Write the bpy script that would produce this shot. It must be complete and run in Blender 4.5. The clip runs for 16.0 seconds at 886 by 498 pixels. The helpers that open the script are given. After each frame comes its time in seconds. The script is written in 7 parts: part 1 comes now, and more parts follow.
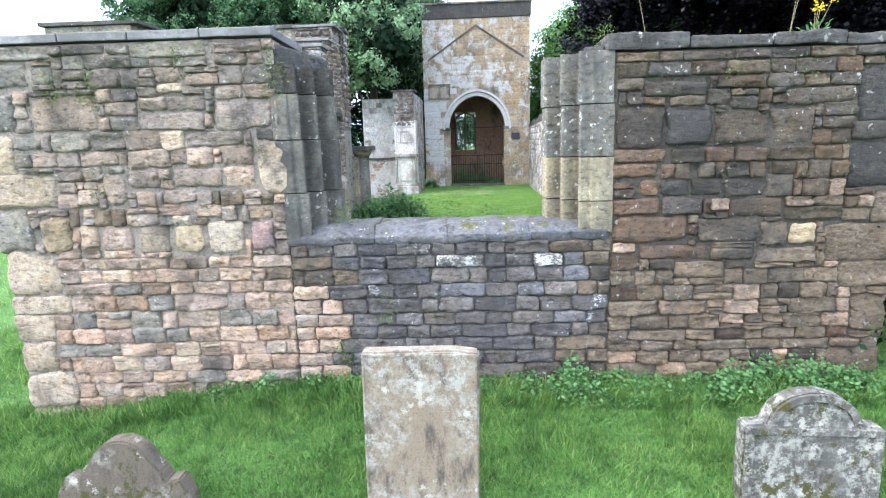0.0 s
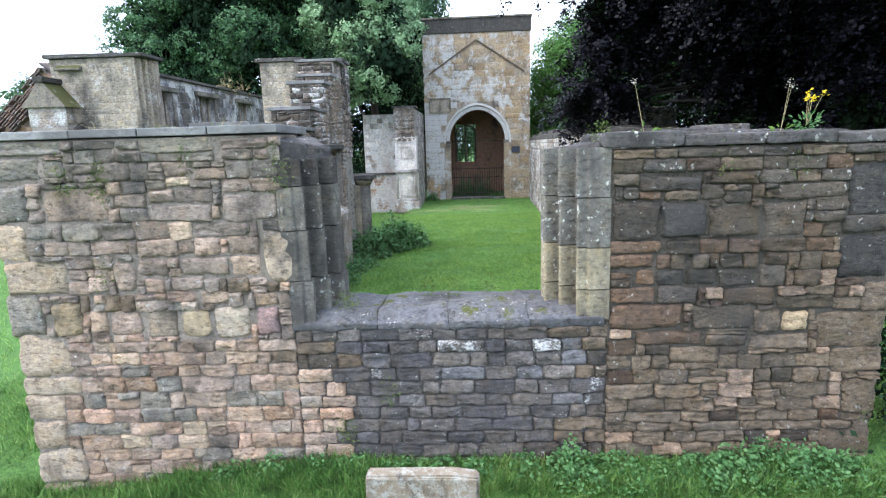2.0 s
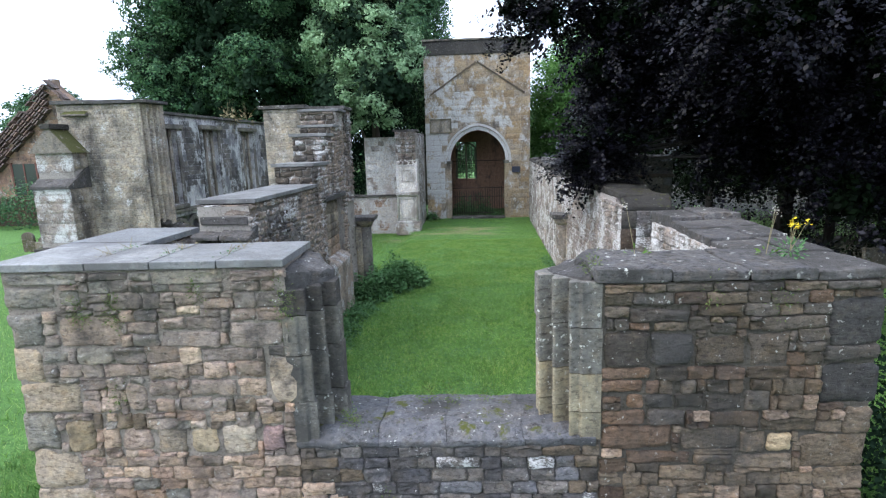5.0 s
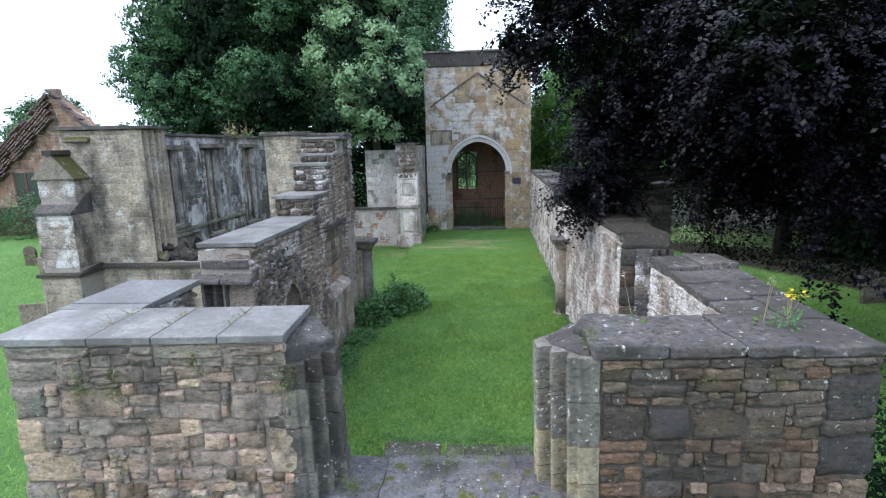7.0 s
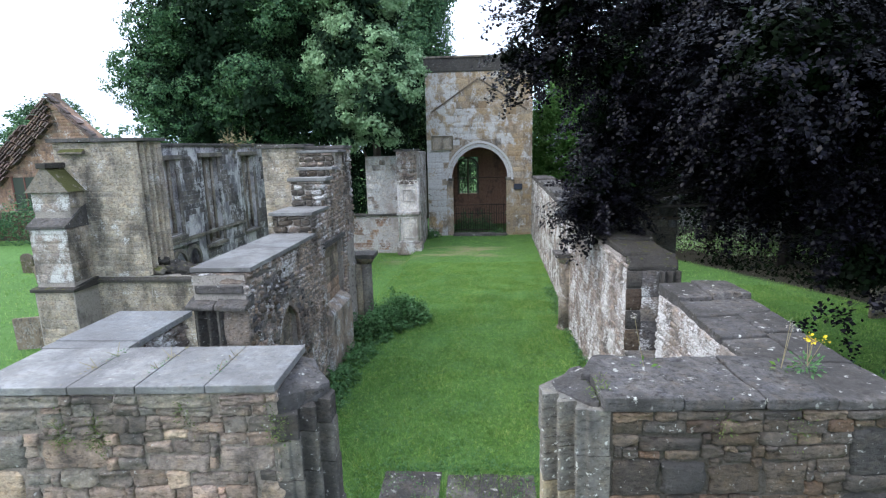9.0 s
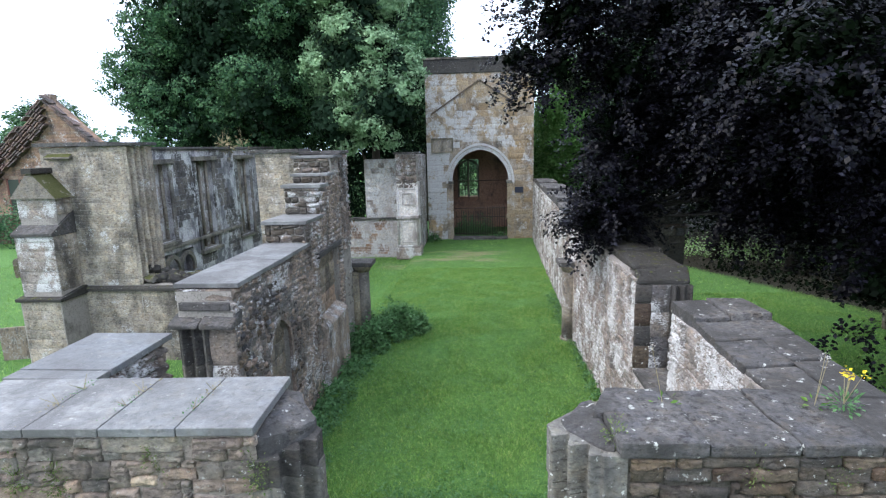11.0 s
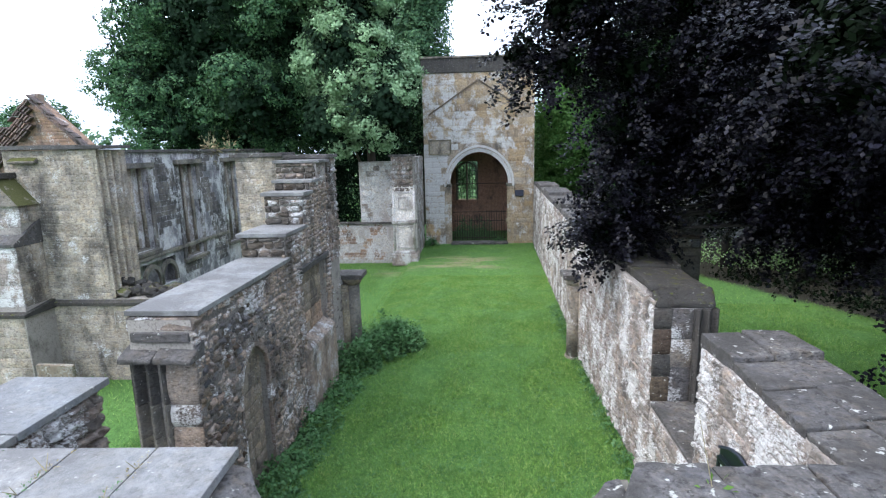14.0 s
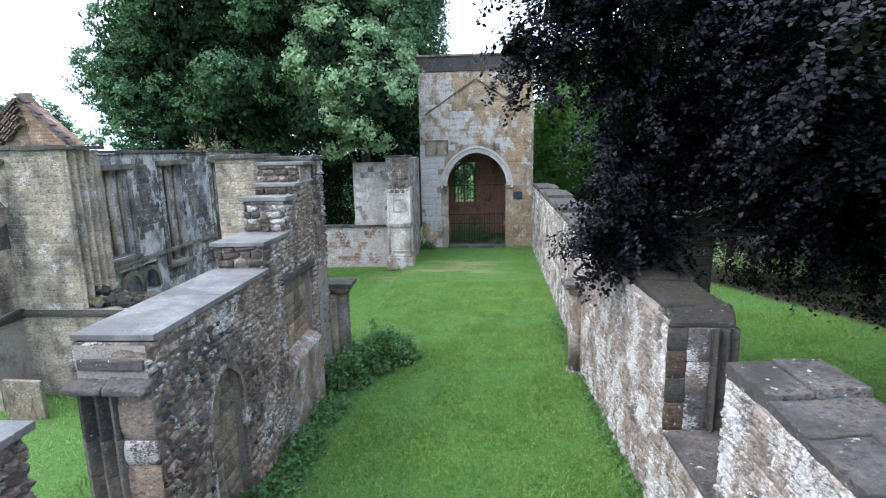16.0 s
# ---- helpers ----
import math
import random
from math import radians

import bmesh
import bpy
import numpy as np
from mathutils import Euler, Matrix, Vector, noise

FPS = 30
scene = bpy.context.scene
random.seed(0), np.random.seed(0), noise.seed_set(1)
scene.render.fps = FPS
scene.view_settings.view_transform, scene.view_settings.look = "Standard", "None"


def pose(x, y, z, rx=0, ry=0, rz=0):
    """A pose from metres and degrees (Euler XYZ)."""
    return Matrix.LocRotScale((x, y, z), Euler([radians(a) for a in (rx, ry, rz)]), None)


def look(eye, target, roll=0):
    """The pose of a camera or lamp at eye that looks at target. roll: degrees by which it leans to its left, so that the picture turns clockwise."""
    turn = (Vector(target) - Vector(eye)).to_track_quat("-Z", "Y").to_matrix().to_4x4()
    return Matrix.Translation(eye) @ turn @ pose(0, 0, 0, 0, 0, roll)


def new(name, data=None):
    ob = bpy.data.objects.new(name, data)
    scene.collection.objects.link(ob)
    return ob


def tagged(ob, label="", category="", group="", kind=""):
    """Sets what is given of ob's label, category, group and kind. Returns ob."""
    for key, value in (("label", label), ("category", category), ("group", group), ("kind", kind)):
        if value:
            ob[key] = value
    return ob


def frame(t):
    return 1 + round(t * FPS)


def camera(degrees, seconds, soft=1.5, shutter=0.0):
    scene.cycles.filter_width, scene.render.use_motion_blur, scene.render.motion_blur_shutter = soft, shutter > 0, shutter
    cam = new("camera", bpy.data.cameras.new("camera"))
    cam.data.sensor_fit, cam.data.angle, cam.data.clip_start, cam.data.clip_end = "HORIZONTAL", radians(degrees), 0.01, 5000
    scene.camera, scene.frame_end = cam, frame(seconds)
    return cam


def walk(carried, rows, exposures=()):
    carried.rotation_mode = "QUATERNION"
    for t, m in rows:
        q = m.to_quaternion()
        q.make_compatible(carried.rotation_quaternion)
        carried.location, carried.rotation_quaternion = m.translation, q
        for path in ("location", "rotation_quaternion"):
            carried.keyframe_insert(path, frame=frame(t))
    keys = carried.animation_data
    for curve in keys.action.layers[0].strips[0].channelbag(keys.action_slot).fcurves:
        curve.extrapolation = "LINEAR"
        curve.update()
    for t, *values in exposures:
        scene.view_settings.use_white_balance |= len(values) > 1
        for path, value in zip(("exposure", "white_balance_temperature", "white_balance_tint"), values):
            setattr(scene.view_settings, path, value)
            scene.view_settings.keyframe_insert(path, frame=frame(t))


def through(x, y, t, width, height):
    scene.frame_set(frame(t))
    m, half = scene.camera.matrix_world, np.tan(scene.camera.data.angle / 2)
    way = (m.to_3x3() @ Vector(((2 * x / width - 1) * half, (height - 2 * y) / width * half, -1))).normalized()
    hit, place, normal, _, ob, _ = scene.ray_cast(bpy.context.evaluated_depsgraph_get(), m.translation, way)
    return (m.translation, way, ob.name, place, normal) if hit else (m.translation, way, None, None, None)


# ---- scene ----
cam = camera(79.4, 16.0, 1.2)
METRES, EYE, TILT, LEAN, TURN = 5.5, 2.2, 0.0, 0.0, 3.9
ROWS = [
    (0.0, 0.0, 0.0, 0.0, -0.3, -11.12, 1.54),
    (0.5, 0.0027, 0.0026, 0.0334, -0.25, -11.08, 1.54),
    (1.0, 0.0037, 0.0046, 0.0686, -0.25, -11.07, 1.54),
    (1.5, 0.0037, 0.0051, 0.1042, -0.25, -11.06, 1.54),
    (2.0, 0.0026, 0.0055, 0.1423, -0.26, -11.04, 1.54),
    (2.5, 0.0014, 0.0079, 0.1756, -0.23, -11.02, 1.53),
    (3.0, 0.0014, 0.0099, 0.2131, -0.22, -11.01, 1.51),
    (3.5, 0.0022, 0.0103, 0.2507, -0.19, -10.99, 1.49),
    (4.0, 0.0052, 0.0076, 0.2874, -0.17, -10.97, 1.48),
    (6.5, 0.0176, 0.0116, 0.4459, -0.09, -10.89, 1.46),
    (7.0, 0.0185, 0.0237, 0.476, -0.05, -10.89, 1.46),
    (7.5, 0.0191, 0.0356, 0.4976, -0.02, -10.87, 1.46),
    (8.0, 0.0193, 0.0491, 0.5149, 0.0, -10.87, 1.46),
    (8.5, 0.0191, 0.0651, 0.5261, 0.02, -10.85, 1.43),
    (9.0, 0.0193, 0.0832, 0.5343, 0.04, -10.85, 1.42),
    (11.5, 0.024, 0.2018, 0.5578, 0.07, -10.77, 1.37),
    (12.0, 0.0253, 0.2326, 0.5618, 0.05, -10.77, 1.36),
    (12.5, 0.027, 0.2655, 0.5651, 0.04, -10.76, 1.34),
    (13.0, 0.0313, 0.299, 0.5661, 0.02, -10.74, 1.34),
    (13.5, 0.0351, 0.3326, 0.5664, 0.01, -10.73, 1.33),
    (14.0, 0.0373, 0.3663, 0.5666, -0.02, -10.71, 1.32),
    (14.5, 0.04, 0.4029, 0.5669, -0.04, -10.71, 1.3),
    (15.0, 0.0426, 0.4462, 0.5663, -0.1, -10.69, 1.27),
    (15.5, 0.0492, 0.4803, 0.5669, -0.14, -10.68, 1.24),
    (16.0, 0.0557, 0.5117, 0.57, -0.18, -10.68, 1.23),
]
walk(cam, [(t, pose(0, 0, EYE, TILT, LEAN, TURN) @ pose(METRES * x, METRES * y, METRES * z, 90 + pitch, roll, yaw)) for t, x, y, z, yaw, pitch, roll in ROWS],
     [(0.0, 1.93), (1.5, 1.6), (3.0, 1.33), (4.0, 1.16), (7.0, 1.05), (9.0, 1.06), (12.5, 1.22), (16.0, 1.3)])

# ---- world and light: an overcast summer day ----
world = bpy.data.worlds.new("overcast_sky")
scene.world = world
world.use_nodes = True
wn, wl = world.node_tree.nodes, world.node_tree.links
wn.clear()
sky = wn.new("ShaderNodeTexSky")
sky.sky_type = "NISHITA"
sky.sun_disc = False
sky.sun_elevation = radians(50)
sky.sun_rotation = radians(246)
sky.dust_density = 6.0
pale = wn.new("ShaderNodeHueSaturation")
pale.inputs["Saturation"].default_value = 0.28
wl.new(sky.outputs[0], pale.inputs["Color"])
cloud = wn.new("ShaderNodeMixRGB")
cloud.inputs["Fac"].default_value = 0.72
cloud.inputs["Color2"].default_value = (7.6, 9.15, 11.95, 1)
wl.new(pale.outputs[0], cloud.inputs["Color1"])
backg = wn.new("ShaderNodeBackground")
backg.inputs["Strength"].default_value = 0.15
wl.new(cloud.outputs[0], backg.inputs["Color"])
wout = wn.new("ShaderNodeOutputWorld")
wl.new(backg.outputs[0], wout.inputs["Surface"])

sun = new("sun", bpy.data.lights.new("sun", "SUN"))
sun.data.energy = 1.2
sun.data.angle = radians(55)
sun.data.color = (1.0, 0.96, 0.92)
sun.matrix_world = look((-20, -1, 26), (0, 8, 0))


# ---- material builders ----
class Nodes:
    """A short hand for one procedural material."""

    def __init__(self, name, rough=0.9, metal=0.0):
        self.mat = bpy.data.materials.new(name)
        self.mat.use_nodes = True
        self.tree = self.mat.node_tree
        self.shader = self.tree.nodes["Principled BSDF"]
        self.shader.inputs["Roughness"].default_value = rough
        self.shader.inputs["Metallic"].default_value = metal
        self.shader.inputs["Specular IOR Level"].default_value = 0.25
        self.place = self.tree.nodes.new("ShaderNodeNewGeometry").outputs["Position"]
        self.info = self.tree.nodes.new("ShaderNodeObjectInfo").outputs["Random"]

    def link(self, a, b):
        self.tree.links.new(a, b)

    def noise(self, size, detail=4.0, rough=0.6, stretch=(1, 1, 1), shift=0.0):
        """Noise with features about `size` metres across, from 0 to 1."""
        mp = self.tree.nodes.new("ShaderNodeMapping")
        mp.inputs["Scale"].default_value = stretch
        mp.inputs["Location"].default_value = (shift, shift * 1.7, shift * 0.6)
        self.link(self.place, mp.inputs["Vector"])
        n = self.tree.nodes.new("ShaderNodeTexNoise")
        n.inputs["Scale"].default_value = 1.0 / size
        n.inputs["Detail"].default_value = detail
        n.inputs["Roughness"].default_value = rough
        self.link(mp.outputs[0], n.inputs["Vector"])
        return n.outputs["Fac"]

    def step(self, value, low, high, a=0.0, b=1.0):
        m = self.tree.nodes.new("ShaderNodeMapRange")
        m.inputs["From Min"].default_value = low
        m.inputs["From Max"].default_value = high
        m.inputs["To Min"].default_value = a
        m.inputs["To Max"].default_value = b
        self.link(value, m.inputs["Value"])
        return m.outputs[0]

    def ramp(self, value, colours):
        r = self.tree.nodes.new("ShaderNodeValToRGB")
        e = r.color_ramp.elements
        while len(e) < len(colours):
            e.new(0.5)
        for i, c in enumerate(colours):
            e[i].position = i / max(1, len(colours) - 1)
            e[i].color = (*c, 1)
        self.link(value, r.inputs["Fac"])
        return r.outputs["Color"]

    def mix(self, fac, a, b, how="MIX"):
        m = self.tree.nodes.new("ShaderNodeMixRGB")
        m.blend_type = how
        for sock, v in (("Fac", fac), ("Color1", a), ("Color2", b)):
            if isinstance(v, (int, float)):
                m.inputs[sock].default_value = v
            elif isinstance(v, tuple):
                m.inputs[sock].default_value = (*v, 1)
            else:
                self.link(v, m.inputs[sock])
        return m.outputs[0]

    def times(self, a, b, op="MULTIPLY"):
        m = self.tree.nodes.new("ShaderNodeMath")
        m.operation = op
        for i, v in enumerate((a, b)):
            if isinstance(v, (int, float)):
                m.inputs[i].default_value = v
            else:
                self.link(v, m.inputs[i])
        return m.outputs[0]

    def up(self):
        """How far the surface faces the sky, from the true normal."""
        g = self.tree.nodes.new("ShaderNodeNewGeometry")
        s = self.tree.nodes.new("ShaderNodeSeparateXYZ")
        self.link(g.outputs["True Normal"], s.inputs[0])
        return s.outputs["Z"]

    def axis(self, which):
        s = self.tree.nodes.new("ShaderNodeSeparateXYZ")
        self.link(self.place, s.inputs[0])
        return s.outputs[which]

    def bump(self, height, distance=0.01, strength=1.0):
        b = self.tree.nodes.new("ShaderNodeBump")
        b.inputs["Distance"].default_value = distance
        b.inputs["Strength"].default_value = strength
        self.link(height, b.inputs["Height"])
        self.link(b.outputs[0], self.shader.inputs["Normal"])

    def done(self, colour):
        if isinstance(colour, tuple):
            self.shader.inputs["Base Color"].default_value = (*colour, 1)
        else:
            self.link(colour, self.shader.inputs["Base Color"])
        return self.mat


def stone_mat(name, colours, soot=0.35, white=0.0, lichen=0.35, moss=0.0, bump=0.035, grain=0.035, sootcol=(0.045, 0.042, 0.04), dot=0.05, rugged=1.0, rough=0.9):
    """Weathered sandstone: a colour of its own for every block, grain, black crust, white bloom and lichen dots."""
    n = Nodes(name, rough)
    tone = n.ramp(n.info, [tuple(1.14 * v - 0.14 * sum(c) / 3 for v in c) for c in colours])
    wn1 = n.tree.nodes.new("ShaderNodeTexWhiteNoise")
    wn1.noise_dimensions = "1D"
    n.link(n.info, wn1.inputs["W"])
    tone = n.mix(1.0, tone, n.ramp(wn1.outputs["Value"], [(0.78, 0.79, 0.8), (0.97, 0.97, 0.97), (1.18, 1.17, 1.15)]), "MULTIPLY")
    cloud = n.noise(0.2, 5, 0.65)
    fine = n.noise(grain, 5, 0.7, stretch=(1, 1, 1.9), shift=3.1)
    col = n.mix(n.step(cloud, 0.3, 0.7, 0.0, 0.75), tone, n.mix(1.0, tone, (0.6, 0.58, 0.57), "MULTIPLY"))
    hue = n.noise(0.13, 4, 0.6, shift=41.0)
    col = n.mix(n.step(hue, 0.52, 0.68, 0.0, 0.6 * rugged), col, n.mix(1.0, col, (1.13, 1.0, 0.83), "MULTIPLY"))
    col = n.mix(n.step(hue, 0.46, 0.32, 0.0, 0.6 * rugged), col, n.mix(1.0, col, (0.92, 0.96, 1.08), "MULTIPLY"))
    col = n.mix(n.step(fine, 0.42, 0.66, 0.0, 0.8 * rugged), col, n.mix(1.0, col, (1.5, 1.47, 1.43), "MULTIPLY"))
    grit = n.noise(0.02, 4, 0.7, shift=31.0)
    col = n.mix(n.step(grit, 0.48, 0.34, 0.0, 0.35 * rugged), col, n.mix(1.0, col, (0.5, 0.48, 0.48), "MULTIPLY"))
    blot = n.noise(0.055, 4, 0.62, stretch=(1, 1, 1.5), shift=51.0)
    col = n.mix(n.step(blot, 0.52, 0.64, 0.0, 0.7 * rugged), col, n.mix(1.0, col, (1.38, 1.36, 1.32), "MULTIPLY"))
    col = n.mix(n.step(blot, 0.46, 0.34, 0.0, 0.7 * rugged), col, n.mix(1.0, col, (0.62, 0.61, 0.61), "MULTIPLY"))
    # hollows shared with the bump: crevice shade is put into the colour
    pits = n.noise(0.075, 6, 0.72, stretch=(1, 1, 1.9), shift=23.0)
    col = n.mix(n.step(pits, 0.48, 0.35, 0.0, 0.9 * rugged), col, n.mix(1.0, col, (0.36, 0.34, 0.34), "MULTIPLY"))
    crust = n.times(n.noise(0.7, 5, 0.65, stretch=(1, 1, 0.55), shift=7.3), n.step(fine, 0.1, 0.6, 0.8, 1.1))
    if soot:
        col = n.mix(n.step(crust, 0.62 - 0.3 * soot, 0.8 - 0.3 * soot, 0.0, 0.85), col, sootcol)
    if white:
        bloom = n.times(n.noise(0.55, 6, 0.72, stretch=(1, 1, 0.8), shift=11.0), n.step(fine, 0.2, 0.6, 0.75, 1.15))
        col = n.mix(n.step(bloom, 0.64 - 0.3 * white, 0.74 - 0.3 * white, 0.0, 0.9), col, n.mix(n.step(fine, 0.35, 0.6), (0.36, 0.35, 0.345), (0.6, 0.59, 0.585)))
    if lichen:
        dots = n.noise(dot, 4, 0.6, shift=17.0)
        patch = n.step(n.noise(0.6, 3, 0.5, shift=5.0), 0.36, 0.6)
        col = n.mix(n.times(n.times(n.step(dots, 0.66 - 0.06 * lichen, 0.71 - 0.06 * lichen), patch), lichen * 1.6), col, (0.5, 0.5, 0.46))
    if moss:
        where = n.times(n.step(n.up(), 0.25, 0.7), n.step(n.noise(0.18, 4, 0.6, shift=9.0), 0.62 - 0.3 * moss, 0.7 - 0.3 * moss))
        col = n.mix(where, col, n.ramp(fine, [(0.028, 0.036, 0.01), (0.1, 0.1, 0.022)]))
    height = n.mix(0.2, n.mix(0.55, n.noise(0.07, 6, 0.7, shift=2.0), n.noise(0.2, 6, 0.68, stretch=(1, 1, 2.2), shift=1.0)), n.noise(0.014, 4, 0.7, shift=4.0))
    height = n.mix(0.3, height, pits)
    n.bump(height, 2.2 * bump)
    return n.done(col)


def mortar_mat(name, a, b, bump=0.02, soot=0.3):
    n = Nodes(name, 0.95)
    col = n.ramp(n.noise(0.12, 6, 0.7), [a, b])
    col = n.mix(n.step(n.noise(0.6, 4, 0.6, shift=4), 0.62 - 0.25 * soot, 0.82 - 0.25 * soot, 0, 0.75), col, (0.05, 0.047, 0.044))
    col = n.mix(n.step(n.noise(0.03, 5, 0.7, shift=8), 0.5, 0.34, 0.0, 0.8), col, n.mix(1.0, col, (0.45, 0.42, 0.4), "MULTIPLY"))
    n.bump(n.noise(0.03, 5, 0.75), 2 * bump)
    return n.done(col)


PINK = [(0.36, 0.26, 0.21), (0.42, 0.325, 0.25), (0.31, 0.245, 0.21), (0.44, 0.35, 0.27), (0.39, 0.29, 0.24), (0.38, 0.325, 0.275), (0.43, 0.305, 0.24), (0.34, 0.295, 0.26)]
BROWN = [(0.078, 0.06, 0.046), (0.1, 0.077, 0.055), (0.066, 0.055, 0.046), (0.1, 0.064, 0.046), (0.084, 0.07, 0.054), (0.07, 0.061, 0.053), (0.1, 0.078, 0.056)]
SOOTY = [(0.095, 0.09, 0.09), (0.13, 0.12, 0.115), (0.075, 0.073, 0.078), (0.17, 0.155, 0.145), (0.11, 0.098, 0.09), (0.2, 0.2, 0.215)]
GREYS = [(0.2, 0.168, 0.145), (0.27, 0.215, 0.185), (0.15, 0.13, 0.12), (0.24, 0.205, 0.18), (0.31, 0.255, 0.215)]
BUFF = [(0.34, 0.303, 0.255), (0.37, 0.33, 0.276), (0.3, 0.268, 0.23), (0.35, 0.305, 0.253), (0.33, 0.298, 0.262)]
GOLD = [(0.34, 0.265, 0.18), (0.38, 0.31, 0.225), (0.31, 0.25, 0.185), (0.36, 0.315, 0.26), (0.29, 0.22, 0.155), (0.38, 0.29, 0.185)]

m_pink = stone_mat("pink_sandstone", PINK, soot=0.12, lichen=0.3)
m_brown = stone_mat("brown_sandstone", BROWN, soot=0.22, lichen=0.4)
m_sooty = stone_mat("blackened_sandstone", SOOTY, soot=0.3, lichen=0.35)
m_grey = stone_mat("grey_rubble_stone", GREYS, soot=0.46, white=0.3, lichen=0.4, bump=0.04)
m_lime = stone_mat("limewashed_rubble", [(0.258, 0.228, 0.208), (0.28, 0.24, 0.215), (0.245, 0.222, 0.206), (0.3, 0.274, 0.255)], soot=0.36, white=0.44, bump=0.03, lichen=0.25)
m_buff = stone_mat("buff_ashlar", BUFF, soot=0.38, white=0.08, lichen=0.4)
m_gold = stone_mat("golden_ashlar", GOLD, soot=0.24, white=0.22, lichen=0.25)
m_goldwhite = stone_mat("ashlar_under_old_limewash", GOLD, soot=0.15, white=0.58, lichen=0.1, bump=0.03)
m_limewash = stone_mat("flaking_limewash", GOLD, soot=0.1, white=0.95, lichen=0.0, bump=0.03)
m_jamb = stone_mat("dark_moulded_stone", [(0.17, 0.16, 0.14), (0.21, 0.195, 0.165), (0.14, 0.132, 0.118)], soot=0.5, lichen=0.4, bump=0.01)
m_jambpale = stone_mat("pale_moulded_stone", [(0.22, 0.2, 0.158), (0.27, 0.24, 0.177), (0.16, 0.154, 0.142)], soot=0.46, lichen=0.5, bump=0.008)
m_jambgrey = stone_mat("grey_moulded_stone", [(0.165, 0.158, 0.142), (0.19, 0.182, 0.162), (0.145, 0.14, 0.129)], soot=0.48, lichen=0.75, bump=0.01)
m_jambyellow = stone_mat("yellowish_moulded_stone", [(0.29, 0.255, 0.178), (0.26, 0.23, 0.168)], soot=0.46, lichen=0.5, bump=0.01)
m_cap = stone_mat("weathered_capping_stone", [(0.106, 0.101, 0.101), (0.128, 0.122, 0.119), (0.09, 0.087, 0.088)], soot=0.62, lichen=0.6, bump=0.035, dot=0.1, rugged=1.2)
m_darkcap = stone_mat("blackened_shoulder_stone", [(0.085, 0.08, 0.08), (0.11, 0.104, 0.1), (0.07, 0.067, 0.068)], soot=0.5, lichen=0.5, bump=0.03)
m_mossy = stone_mat("mossy_capping_stone", [(0.04, 0.038, 0.035), (0.055, 0.051, 0.046)], soot=0.5, lichen=0.35, moss=0.18)
m_thickmoss = stone_mat("stone_under_thick_moss", [(0.15, 0.14, 0.125), (0.19, 0.17, 0.15)], soot=0.3, lichen=0.3, moss=0.95)
m_sill = stone_mat("dark_sill_stone", [(0.1, 0.1, 0.108), (0.125, 0.125, 0.13), (0.085, 0.085, 0.092)], soot=0.3, lichen=0.5, moss=0.12, bump=0.02)
m_slab = stone_mat("grey_coping_slab", [(0.18, 0.184, 0.19), (0.21, 0.21, 0.208), (0.155, 0.158, 0.164)], soot=0.56, lichen=0.3, bump=0.008, sootcol=(0.085, 0.08, 0.08), rugged=0.6, rough=0.5)
def grave_mat(name, base, dark, moss, pale):
    """Old sandstone slab: washed brown tones, dark streaks from the top, round pale lichens of several sizes."""
    n = Nodes(name, 0.92)
    col = n.ramp(n.noise(0.3, 5, 0.6, stretch=(1, 1, 0.6)), [tuple(0.6 * c for c in base), base, tuple(1.2 * c for c in base)])
    col = n.mix(n.step(n.noise(0.16, 6, 0.7, stretch=(1.6, 1, 0.5), shift=6.0), 0.5, 0.64, 0.0, 0.8 * dark), col, (0.05, 0.046, 0.042))
    fine = n.noise(0.012, 4, 0.7, shift=2.0)
    col = n.mix(n.step(fine, 0.5, 0.36, 0.0, 0.55), col, n.mix(1.0, col, (0.5, 0.48, 0.48), "MULTIPLY"))
    zone = n.step(n.noise(0.35, 4, 0.6, shift=12.0), 0.66 - 0.35 * pale, 0.8 - 0.35 * pale)
    blots = n.step(n.noise(0.05, 6, 0.78, shift=9.0), 0.46, 0.58)
    col = n.mix(n.times(n.times(zone, blots), 0.8), col, n.ramp(n.noise(0.02, 3, 0.6, shift=5.0), [(0.2, 0.2, 0.175), (0.42, 0.41, 0.37)]))
    v = n.tree.nodes.new("ShaderNodeTexVoronoi")
    v.inputs["Scale"].default_value = 11.0
    n.link(n.place, v.inputs["Vector"])
    spots = n.times(n.step(n.times(v.outputs["Distance"], n.noise(0.02, 4, 0.7), "ADD"), 0.76, 0.7), n.step(n.noise(0.4, 2, 0.5, shift=3.0), 0.48, 0.56))
    col = n.mix(n.times(spots, 0.55), col, (0.44, 0.42, 0.37))
    if moss:
        where = n.step(n.times(n.noise(0.1, 5, 0.7, shift=15.0), n.step(n.axis("Z"), 0.0, 0.4, 0.1, 0.0), "ADD"), 0.66 - 0.1 * moss, 0.72 - 0.1 * moss)
        col = n.mix(where, col, n.ramp(fine, [(0.02, 0.02, 0.008), (0.09, 0.085, 0.03)]))
    n.bump(n.mix(0.4, n.noise(0.05, 5, 0.7), fine), 0.012)
    return n.done(col)


